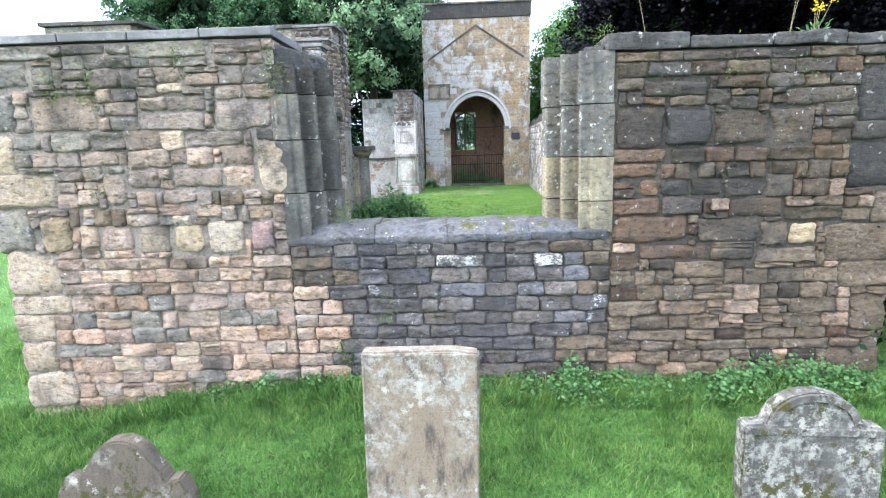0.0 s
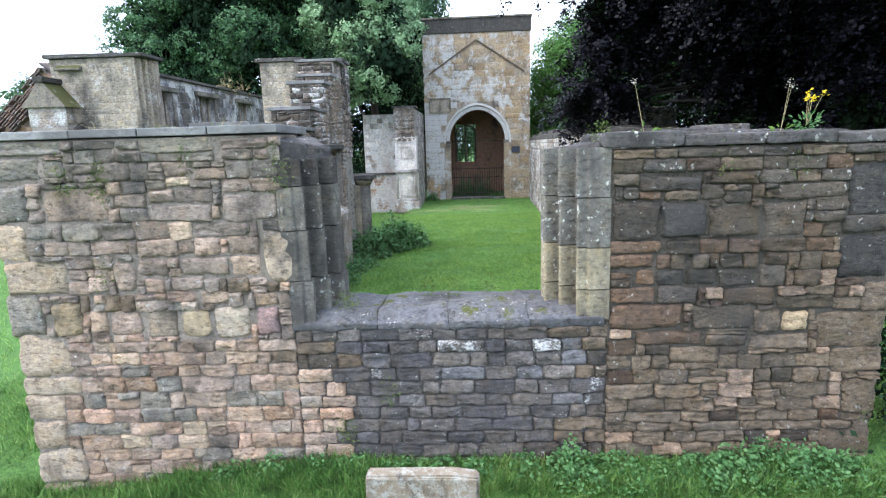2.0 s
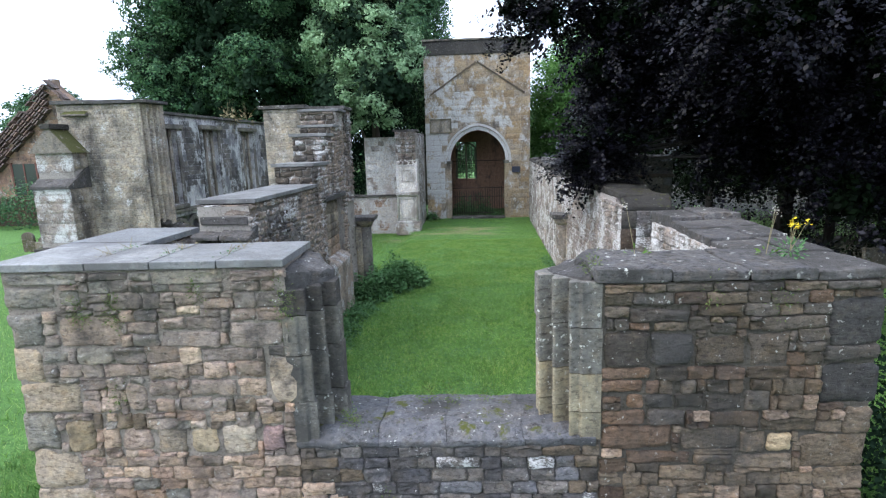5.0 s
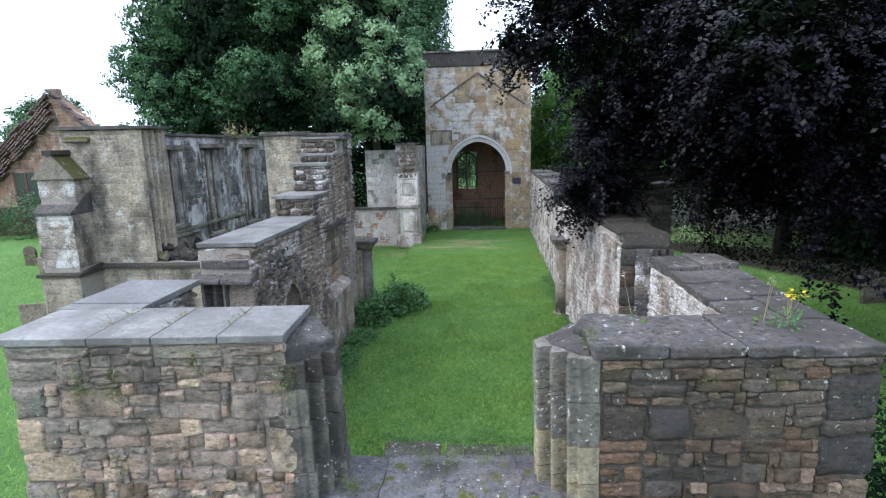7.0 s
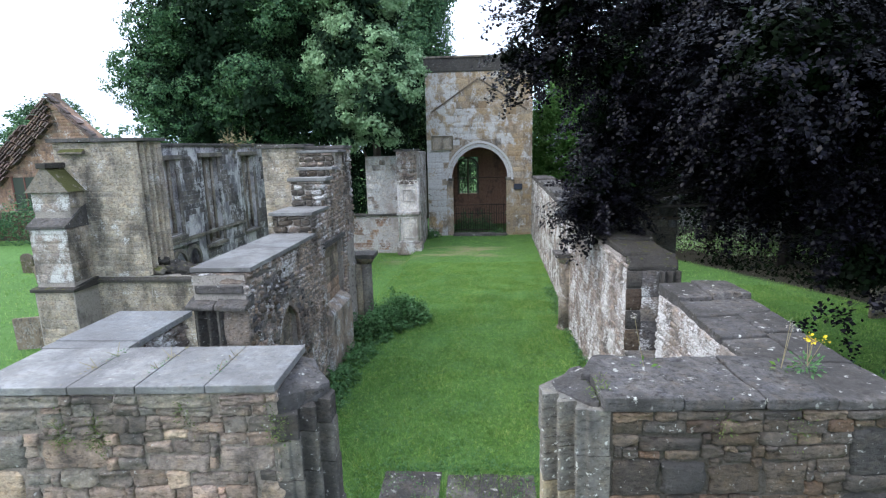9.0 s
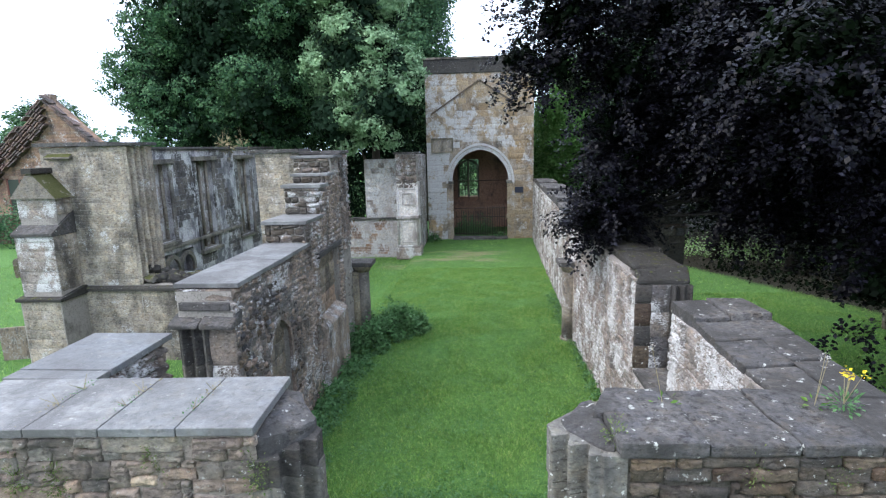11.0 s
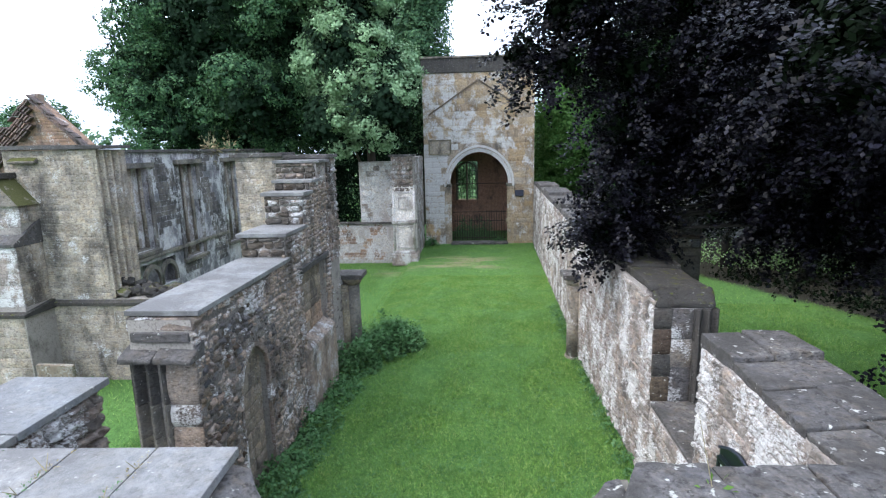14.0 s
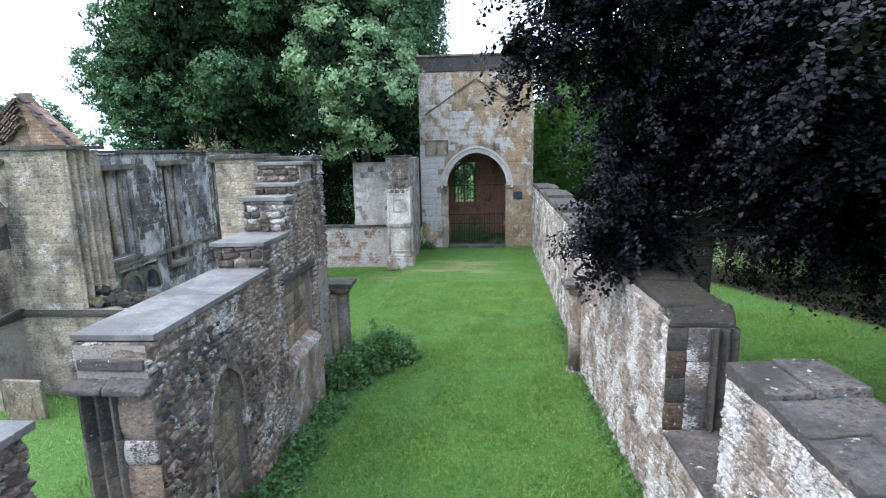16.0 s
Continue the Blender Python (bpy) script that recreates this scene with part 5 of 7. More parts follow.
wall_ch_s = thing("wall_chapel_sill", "low buff ashlar wall below the lost chapel window", "wall", kind="structure",
                  me=from_bm("wall_chapel_sill", prism_bm(rect(-9.09, CY, -5.62, CY + 0.8), -0.8, 1.82), m_mort_grey))
f = Face((-9.09, CY), (-4.36, CY))
lay(f, wall_ch_s, courses(rng, 0, f.length, -0.5, 1.64, 0.2, 0.28, 0.35, 0.7), m_buff, "ashlar", seed=27, gap=0.004, proud=0.009, tilt=0.004)
part("corbel", prism_bm(rect(-11.15, CY - 0.16, -10.45, CY + 0.01), 5.18, [5.24, 5.24, 5.33, 5.33], None, 0.03, 0.015, 2), m_thickmoss, wall_ch_l)
part("string_course", prism_bm(rect(-11.35, CY - 0.09, -4.36, CY + 0.02), 1.66, [1.74, 1.74, 1.82, 1.82], None, 0.01), m_mossy, wall_ch_s)
for i in range(44):
    x = -8.95 + 3.2 * rnd.random() ** 1.9
    ob = part("fallen_stone", stone_mesh("rubble", i % 18, m_thickmoss if i % 2 else m_mossy), None, wall_ch_s)
    ob.matrix_world = Matrix.Translation((x, CY + rnd.uniform(0.1, 0.7), 1.85 + rnd.uniform(0, 0.3) * max(0.3, -7.8 - x))) @ Euler((rnd.uniform(-0.9, -0.5), rnd.uniform(-0.3, 0.3), rnd.uniform(-0.7, 0.7))).to_matrix().to_4x4() @ Matrix.Diagonal((0.3, 0.09, 0.2, 1))


def buttress():
    root = thing("buttress", "stone buttress with weathered offsets and a mossy gabled cap", "buttress", kind="structure")
    x0, x1 = -11.75, -10.65
    part("base", prism_bm(rect(x0, 13.36, x1, CY), -0.8, 1.66), m_mort_grey, root)
    part("stage", prism_bm(rect(x0 + 0.04, 13.46, x1 - 0.04, CY), 1.66, 3.3), m_mort_grey, root)
    part("stage", prism_bm(rect(x0 + 0.06, 13.72, x1 - 0.06, CY), 3.3, 4.3), m_mort_grey, root)
    part("string_course", prism_bm(rect(x0 - 0.07, 13.28, x1 + 0.07, CY), 1.62, [1.7, 1.7, 1.84, 1.84], None, 0.01), m_mossy, root)
    part("weathering", prism_bm(rect(x0, 13.4, x1, CY), 3.28, [3.36, 3.36, 3.86, 3.86], None, 0.01), m_cap, root)
    xm = (x0 + x1) / 2
    bm = bmesh.new()
    a = [bm.verts.new(p) for p in ((x0 - 0.06, 13.62, 4.22), (x1 + 0.06, 13.62, 4.22), (xm, 13.62, 4.92))]
    b = [bm.verts.new(p) for p in ((x0 - 0.06, CY, 4.22), (x1 + 0.06, CY, 4.22), (xm, CY, 4.92))]
    bm.faces.new(a)
    bm.faces.new(b[::-1])
    for i in range(3):
        j = (i + 1) % 3
        bm.faces.new((a[i], b[i], b[j], a[j]))
    part("gabled_cap", bm, m_thickmoss, root)
    part("ridge", prism_bm(rect(xm - 0.14, 13.56, xm + 0.14, CY), 4.84, 4.98, None, 0.02), m_mossy, root)
    for y, zz in ((13.36, (-0.4, 1.62)), (13.46, (1.84, 3.28)), (13.72, (3.7, 4.22))):
        f = Face((x0 + 0.03, y), (x1 - 0.03, y))
        lay(f, root, courses(rng, 0, f.length, zz[0], zz[1], 0.22, 0.3, 0.4, 0.7), m_lime if zz[0] > 1 else m_buff, "ashlar", seed=28, gap=0.008, proud=0.016, tilt=0)
    for y, zz in ((13.36, (-0.4, 1.62)), (13.46, (1.84, 3.28)), (13.72, (3.8, 4.22))):
        f = Face((x1 - 0.03, y + 0.02), (x1 - 0.03, CY))
        lay(f, root, courses(rng, 0, f.length, zz[0], zz[1], 0.22, 0.3, 0.3, 0.6), m_buff, "ashlar", seed=29, gap=0.008, proud=0.016, tilt=0)


buttress()

# the chapel's long inner wall, with two blind windows and a pair of small arches
CX = -10.2
wall_ch_long = thing("wall_chapel_long", "tall chapel wall of blackened stone with flaking white plaster", "wall", kind="structure")
WINS = ((16.85, 17.95, 2.42, 4.95), (19.7, 20.85, 1.75, 5.0), (23.0, 24.2, 1.75, 5.0))
bm = bmesh.new()
prism_bm(rect(CX - 0.85, CY + 0.8, CX - 0.32, 27), -0.8, 5.38, bm)
for y0, y1, z0, z1 in ((15.05, 16.85, -0.8, 5.38), (16.85, 17.95, 4.95, 5.38), (16.85, 17.95, 2.0, 2.42), (16.85, 17.05, -0.8, 2.0), (17.95, 19.7, 2.0, 5.38), (19.0, 19.7, -0.8, 2.0), (17.05, 19.0, -0.8, 1.15),
                       (19.7, 20.85, -0.8, 1.75), (19.7, 20.85, 5.0, 5.38), (20.85, 23.0, -0.8, 5.38), (23.0, 24.2, -0.8, 1.75), (23.0, 24.2, 5.0, 5.38), (24.2, 27, -0.8, 5.38)):
    prism_bm(rect(CX - 0.322, y0, CX, y1), z0, z1, bm)
part("wall_body", bm, m_plaster, wall_ch_long)
lay(Face((CX, 15.05), (CX, 27)), wall_ch_long, courses(rng, 0.0, 11.9, 1.2, 5.36, 0.14, 0.22, 0.2, 0.5, inside=lambda u, z: not any(a - 0.12 < u + 15.05 < b + 0.12 and z > c - 0.1 for a, b, c, _ in WINS) and not (1.9 < u < 4.1 and z < 2.1) and noise.noise(Vector((u * 0.9, z * 0.7, 2))) > 0.02), m_sootbuff, "rubble", seed=30, gap=0.01, proud=0.014, tilt=0.01)
for y0, y1, z0, z1 in WINS:
    win = part("blind_window", prism_bm(rect(CX - 0.3, y0, CX - 0.26, y1), z0, z1), m_lime, wall_ch_long)
    for y in (y0 + 0.05, (y0 + y1) / 2, y1 - 0.05):
        part("mullion", rod_bm((CX - 0.2, y, z0), (CX - 0.2, y, z1), 0.06, 8), m_buff, win, smooth=True)
    for y in (y0 - 0.1, y1 + 0.1):
        part("jamb", prism_bm(rect(CX - 0.02, y - 0.1, CX + 0.05, y + 0.1), z0, z1, None, 0.03), m_sootbuff, win)
    part("hood", prism_bm(rect(CX - 0.1, y0 - 0.24, CX + 0.16, y1 + 0.24), z1 - 0.02, z1 + 0.14, None, 0.03), m_jamb, win)
    part("sill", prism_bm(rect(CX - 0.3, y0 - 0.2, CX + 0.12, y1 + 0.2), z0 - 0.14, [z0 + 0.06, z0 - 0.04, z0 - 0.04, z0 + 0.06]), m_jamb, win)
part("string_course", prism_bm(rect(CX - 0.05, 15.1, CX + 0.1, 22.8), 2.14, 2.26, None, 0.02), m_jamb, wall_ch_long)


for yc in (17.62, 18.52):
    part("blind_arch", ring_bm(0.36, 1.4, 0.42, 0.12, 1.2, lambda u, z, d, yc=yc: (CX - 0.02 + d, yc + u, z), 0.09), m_jamb, wall_ch_long)
coping("coping_slab", "long grey coping stone on the chapel wall", [(rect(CX - 0.95, y, CX + 0.1, y + 1.97), 5.39, 5.48) for y in np.arange(15.17, 26, 1.98)], m_cap)

# ---- aisle end wall and pillar ----
AY = 29.8
aisle = thing("wall_aisle_end", "whitewashed aisle wall with bare brick below a ledge", "wall", kind="structure")
bm = bmesh.new()
prism_bm(rect(-12, AY, -8.6, AY + 0.8), -1, 4.6, bm)
prism_bm(rect(-8.6, AY, -6.25, AY + 0.8), -1, 1.4, bm)
prism_bm(rect(-6.25, AY, -3.3, AY + 0.8), -1, 4.7, bm)
part("wall_body", bm, m_white, aisle)
f = Face((-9, AY), (-4.3, AY))
lay(f, aisle, courses(rng, 0, f.length, -0.5, 1.45, 0.13, 0.17, 0.3, 0.5, inside=lambda u, z: noise.noise(Vector((u * 0.8, z * 1.2, 7))) > 0.0), m_brick, "ashlar", seed=31, gap=0.012, proud=0.015, name="brick")
lay(f, aisle, courses(rng, 2.8, f.length, 1.6, 4.66, 0.2, 0.3, 0.25, 0.5, inside=lambda u, z: noise.noise(Vector((u * 0.9, z * 0.7, 5))) > -0.4), m_lime, seed=32, gap=0.006, proud=0.02, pick=lambda u, z, r: m_lime if r.random() < 0.25 else m_white)
part("ledge", prism_bm(rect(-8.6, AY - 0.12, -4.3, AY + 0.3), 1.45, 1.55, None, 0.02), m_cap, aisle)
side = thing("wall_aisle_side", "whitewashed wall stub between pillar and tower", "wall", kind="structure",
             me=from_bm("wall_aisle_side", prism_bm([(-4.2, 29.5), (-3.3, 29.5), (-3.35, 34), (-4.1, 34)], -1, 4.9), m_white))
lay(Face((-3.3, 29.5), (-3.35, 34)), side, courses(rng, 0, 4.5, -0.5, 4.9, 0.25, 0.36, 0.4, 0.8), m_lime, "ashlar", seed=33, proud=0.02)
pillar = thing("pillar", "broken nave pillar, whitewashed below and bare rubble above", "pillar", kind="structure")
part("base", prism_bm(rect(-4.5, 28.7, -3.16, 29.7), -0.6, 0.02, None, 0.05), m_lime, pillar)
part("base", prism_bm(rect(-4.44, 28.76, -3.22, 29.7), 0.02, 0.16, None, 0.05), m_lime, pillar)
part("pier", prism_bm(rect(-4.38, 28.84, -3.26, 29.7), 0.16, 3.5, None, 0.05), m_white, pillar)
for x in (-4.34, -3.3):
    part("shaft", rod_bm((x, 28.84, 0.1), (x, 28.84, 3.2), 0.065, 10), m_white, pillar, smooth=True)
for x0, z0, x1, z1 in ((-4.2, 0.3, -4.13, 1.46), (-3.51, 0.3, -3.44, 1.46), (-4.12, 1.39, -3.52, 1.46), (-4.12, 0.3, -3.52, 0.37), (-4.1, 2.3, -4.03, 2.95), (-3.61, 2.3, -3.54, 2.95), (-4.02, 2.88, -3.62, 2.95), (-4.02, 2.3, -3.62, 2.37), (-4.24, 3.12, -3.4, 3.2)):
    part("moulding", box_bm(x0, 28.79, z0, x1, 28.845, z1, None, 0.012), m_white, pillar)
part("band", prism_bm(rect(-4.45, 28.7, -3.2, 29.7), 1.56, 1.74, None, 0.05), m_lime, pillar)
part("core", prism_bm(rect(-4.4, 28.9, -3.3, 29.7), 3.5, 4.95, rough=0.05, cut=4), m_mort_grey, pillar)
lay(Face((-4.4, 28.9), (-3.3, 28.9)), pillar, courses(rng, 0, 1.1, 3.2, 4.95, 0.16, 0.26, 0.2, 0.4), m_grey, seed=34, proud=0.07, tilt=0.1)
coping("coping_slab", "grey coping stone on the broken pillar", [(rect(-4.5, 28.8, -3.2, 29.8), 4.95, 5.05)], m_cap)

# ---- tower ----
TY, TW = 34.0, 3.24
tower = thing("tower", "square stone tower with a tall pointed arch and a dark parapet", "tower", kind="structure")
prof = [(-TW, -1), (-1.74, -1)] + arch_pts(1.74, 3.2, 1.88, 12) + [(1.74, -1), (TW, -1), (TW, 9.55), (-TW, 9.55)]
bm = bmesh.new()
a = [bm.verts.new((x, TY, z)) for x, z in prof]
b = [bm.verts.new((x, TY + 1.0, z)) for x, z in prof]
bm.faces.new(a)
bm.faces.new(b[::-1])
for i in range(len(prof)):
    j = (i + 1) % len(prof)
    bm.faces.new((a[i], b[i], b[j], a[j]))
part("front_wall", bm, m_gold, tower)
part("side_wall", prism_bm(rect(-TW, TY + 1, -TW + 1.0, 40), -1, 9.55), m_inner, tower)
part("side_wall", prism_bm(rect(TW - 1.0, TY + 1, TW, 40), -1, 9.55), m_inner, tower)
bm = bmesh.new()
for x0, x1, z0, z1 in ((-2.24, -1.57, -1, 9.55), (-0.1, 2.24, -1, 9.55), (-1.57, -0.1, -1, 1.75), (-1.57, -0.1, 4.38, 9.55)):
    prism_bm(rect(x0, 39, x1, 40), z0, z1, bm)
part("back_wall", bm, m_inner, tower)
part("tower_floor", prism_bm(rect(-2.24, TY + 1, 2.24, 39), 6.9, 7.2), m_wood, tower)
part("parapet", prism_bm(rect(-TW - 0.06, TY - 0.07, TW + 0.06, 40.1), 9.55, 10.35, None, 0.03), m_darkblock, tower)
part("parapet_cap", prism_bm(rect(-TW - 0.12, TY - 0.13, TW + 0.12, 40.15), 10.35, 10.46, None, 0.02), m_jamb, tower)


def tower_inside(u, z):
    x = abs(u - TW)
    if z < 3.2:
        return x > 1.98
    if z < 5.9:
        hw = [p[0] for p in arch_pts(2.02, 3.2, 2.2, 12) if p[0] > 0 and abs(p[1] - z) < 0.3]
        return x > (max(hw) + 0.15 if hw else 0)
    return True


f = Face((-TW, TY), (TW, TY))
lay(f, tower, courses(rng, 0, 2 * TW, -0.6, 9.53, 0.28, 0.42, 0.45, 0.95, inside=tower_inside), m_gold, "ashlar", seed=35, gap=0.012, proud=0.016, tilt=0.006,
    pick=lambda u, z, r: m_limewash if u < 1.7 and 1.0 < z < 5.4 else m_goldwhite if u < 1.9 or (u < 5.0 and 4.6 < z < 7.4) else m_gold)
tp = lambda u, z, d: (u, TY - d, z)
part("arch_order", ring_bm(1.72, 3.2, 1.86, 0.2, 3.0, tp, 0.05, 12), m_limewash, tower)
part("hood_mould", ring_bm(1.95, 3.2, 2.12, 0.13, 3.05, tp, 0.16, 12), m_limewash, tower)
for x in (-1.86, 1.86):
    part("arch_jamb", prism_bm(rect(x - 0.2, TY - 0.03, x + 0.2, TY + 0.3), -0.6, 3.02, None, 0.02), m_gold, tower)
    part("impost", prism_bm(rect(x - 0.26, TY - 0.1, x + 0.24, TY + 0.3), 3.02, 3.2, None, 0.03), m_jambpale, tower)
# the old roof's weathering line and the framed tablet
for s in (-1, 1):
    bm = bmesh.new()
    pts = [(s * 2.9, 7.16), (s * 2.9, 7.27), (s * 0.02, 9.17), (s * 0.02, 9.06)]
    a = [bm.verts.new((x, TY - 0.06, z)) for x, z in pts]
    b = [bm.verts.new((x, TY + 0.02, z)) for x, z in pts]
    bm.faces.new(a)
    bm.faces.new(b[::-1])
    for i in range(4):
        j = (i + 1) % 4
        bm.faces.new((a[i], b[i], b[j], a[j]))
    part("roof_crease", bm, m_tan, tower)
tab = part("tablet", prism_bm(rect(-2.85, TY - 0.06, -1.7, TY + 0.02), 5.0, 5.7), m_buff, tower, "worn framed stone tablet")
for x0, x1, z0, z1 in ((-2.95, -1.6, 5.7, 5.8), (-2.95, -1.6, 4.92, 5.0), (-2.95, -2.85, 5.0, 5.7), (-1.7, -1.6, 5.0, 5.7)):
    part("frame_strip", prism_bm(rect(x0, TY - 0.12, x1, TY + 0.02), z0, z1), m_jambpale, tab)
plaque = thing("wall_plaque", "small dark slate plaque fixed to the tower wall", "plaque", me=from_bm("wall_plaque", prism_bm(rect(2.12, TY - 0.09, 2.62, TY - 0.02), 2.42, 2.78, None, 0.01), m_plaque))
win = thing("tower_window", "leaded window grille in the back wall of the tower", "window", kind="structure")
part("frame", ring_bm(0.64, 3.75, 0.5, 0.12, 1.75, lambda u, z, d: (-0.835 + u, 39.06 - d, z), 0.1), m_jamb, win)
part("mullion", rod_bm((-0.835, 39.1, 1.75), (-0.835, 39.1, 4.38), 0.07), m_jamb, win)
for z in np.arange(1.95, 4.3, 0.3):
    part("bar", rod_bm((-1.57, 39.1, z), (-0.1, 39.1, z), 0.014, 6), m_iron, win)
for x in np.arange(-1.45, -0.12, 0.2):
    part("bar", rod_bm((x, 39.1, 1.75), (x, 39.1, 4.3), 0.014, 6), m_iron, win)

gate = thing("iron_gate", "tall black iron gate of thin bars closing the tower arch", "gate")
for x in np.arange(-1.5, 1.55, 0.15):
    part("bar", rod_bm((x, TY + 0.5, -0.3), (x, TY + 0.5, 1.25 if x < 0.3 else 1.55), 0.016, 6), m_iron, gate)
for z in (-0.15, 0.9, 1.45, 3.17):
    part("rail", rod_bm((-1.62, TY + 0.5, z), (1.62, TY + 0.5, z), 0.022, 6), m_iron, gate)
thing("doorstep", "worn stone step in the tower arch", "step", kind="structure", me=from_bm("doorstep", prism_bm(rect(-1.7, TY - 0.45, 1.7, TY + 0.4), -0.6, -0.3, None, 0.03), m_cap))

# ---- floor slabs and gravestones ----
for i, (x0, y0, x1, y1) in enumerate(((-1.5, 7.35, -0.6, 8.15), (-0.5, 7.2, 0.0, 8.1), (0.0, 7.15, 0.3, 8.12), (0.31, 7.15, 0.85, 8.12))):
    thing("ledger_slab", "worn grey floor slab sunk in the grass", "floor slab", "floor slabs",
          me=from_bm("ledger_slab", prism_bm(rect(x0, y0, x1, y1), -0.2, 0.035 - 0.01 * (i % 2), None, 0.012, 0.006, 3), m_cap))


def slab_from(outline, thick, bevel=0.012):
    """An upright slab with its outline in x and z, its face towards -y."""
    bm = bmesh.new()
    a = [bm.verts.new((x, -thick / 2, z)) for x, z in outline]
    b = [bm.verts.new((x, thick / 2, z)) for x, z in outline]
    bm.faces.new(a)
    bm.faces.new(b[::-1])
    for i in range(len(outline)):
        j = (i + 1) % len(outline)
        bm.faces.new((a[i], b[i], b[j], a[j]))
    bmesh.ops.recalc_face_normals(bm, faces=bm.faces)
    bmesh.ops.bevel(bm, geom=bm.edges[:], offset=bevel, segments=2, affect="EDGES")
    return bm


def gravestone(label, outline, thick, m, mat):
    ob = thing("gravestone", label, "gravestone", "gravestones", me=from_bm("gravestone", slab_from(outline, thick), mat))
    ob.matrix_world = m
    return ob


cg = gravestone("plain square-topped sandstone gravestone spotted with lichen", [(-0.34, -0.5), (0.34, -0.5), (0.355, 1.0), (0.2, 1.02), (-0.34, 1.01)], 0.11, pose(-0.365, 2.94, 0.0, -2, 0.3, 1), m_grave)
for a, b, c, d in ((-0.338, -0.45, -0.322, 0.98), (0.322, -0.45, 0.338, 0.98), (-0.338, 0.981, 0.338, 0.998)):
    part("margin", box_bm(a, -0.059, b, c, -0.05, d, None, 0.003), m_grave, cg)


def curve(cx, cz, r, a0, a1, n=8, rz=None):
    return [(cx + r * math.cos(radians(a0 + (a1 - a0) * i / n)), cz + (rz or r) * math.sin(radians(a0 + (a1 - a0) * i / n))) for i in range(n + 1)]


gravestone("dark gravestone with an ornate curved top, crusted with lichen",
           [(-0.42, -0.6), (0.42, -0.6), (0.42, 0.12), (0.36, 0.26), (0.27, 0.24), (0.25, 0.3)] + curve(0, 0.3, 0.2, 20, 160, 8, 0.2) + [(-0.25, 0.3), (-0.27, 0.24), (-0.36, 0.26), (-0.42, 0.12)],
           0.12, pose(-2.19, 2.82, 0.0, -3, 1, 2), m_blackgrave)
rg = gravestone("round-shouldered grey gravestone covered in pale lichen and moss",
                [(-0.385, -0.6), (0.385, -0.6), (0.385, 0.52), (0.27, 0.53)] + curve(0, 0.54, 0.255, 8, 172, 12, 0.19) + [(-0.27, 0.53), (-0.385, 0.52)], 0.12, pose(1.94, 3.02, 0.0, -2, 0, -2), m_palegrave)
for a, b, c, d in ((-0.38, -0.55, -0.33, 0.47), (0.33, -0.55, 0.38, 0.47), (-0.38, 0.471, 0.38, 0.515)):
    part("moulding", box_bm(a, -0.075, b, c, -0.055, d, None, 0.006), m_palegrave, rg)
outer, inner = curve(0, 0.54, 0.25, 6, 174, 14, 0.186), curve(0, 0.54, 0.205, 6, 174, 14, 0.145)
bm = bmesh.new()
ring = [[bm.verts.new((x, y, z)) for x, z in c] for c, y in ((outer, -0.057), (outer, -0.076), (inner, -0.076), (inner, -0.057))]
for k in range(3):
    for i in range(14):
        bm.faces.new((ring[k][i], ring[k][i + 1], ring[k + 1][i + 1], ring[k + 1][i]))
part("moulding", bm, m_palegrave, rg)
arch_top = [(-0.35, -0.5), (0.35, -0.5), (0.35, 0.75)] + curve(0, 0.75, 0.35, 0, 180, 10, 0.25)
sq_top = [(-0.4, -0.5), (0.4, -0.5), (0.4, 0.9), (-0.4, 0.95)]
for x, y, rz, sh, mt, lb in ((-12.9, 14.3, 20, sq_top, m_grave, "leaning square gravestone in the grass"), (-9.8, 13.05, 8, sq_top, m_grave, "small square gravestone beside the chapel wall"),
                             (-19, 22, 5, sq_top, m_grave, "grey gravestone in the churchyard"), (-22.5, 25, -5, arch_top, m_blackgrave, "dark round-topped gravestone in the churchyard"),
                             (-20.5, 27, 0, sq_top, m_blackgrave, "dark gravestone in the churchyard"), (11.55, 16.0, 10, sq_top, m_blackgrave, "dark gravestone on the lawn in tree shade"), (-16.5, 19.5, 0, sq_top, m_grave, "lichened gravestone in the churchyard"), (-20.3, 23.5, 6, arch_top, m_blackgrave, "dark round-topped gravestone among others in the grass"), (-18.2, 24.6, -8, sq_top, m_palegrave, "pale lichened gravestone beside the chapel"), (-24, 29, 4, sq_top, m_blackgrave, "dark square gravestone by the garden shrubs")):
    gravestone(lb, sh, 0.12, pose(x, y, ground_z(x, y), rnd.uniform(-6, 6), rnd.uniform(-4, 4), rz), mt)

# ---- the information board on the right wall ----
board = thing("information_board", "dark green information board with an arched head and pale panel", "sign")


def upright(outline, x0, x1, bevel=0.004):
    """A flat board on the wall, its outline in y and z, between two x."""
    bm = bmesh.new()
    a, b = [[bm.verts.new((x, y, z)) for y, z in outline] for x in (x0, x1)]
    bm.faces.new(a)
    bm.faces.new(b[::-1])
    for i in range(len(outline)):
        j = (i + 1) % len(outline)
        bm.faces.new((a[i], b[i], b[j], a[j]))
    bmesh.ops.recalc_face_normals(bm, faces=bm.faces)
    bmesh.ops.bevel(bm, geom=bm.edges[:], offset=bevel, segments=1, affect="EDGES")
    return bm


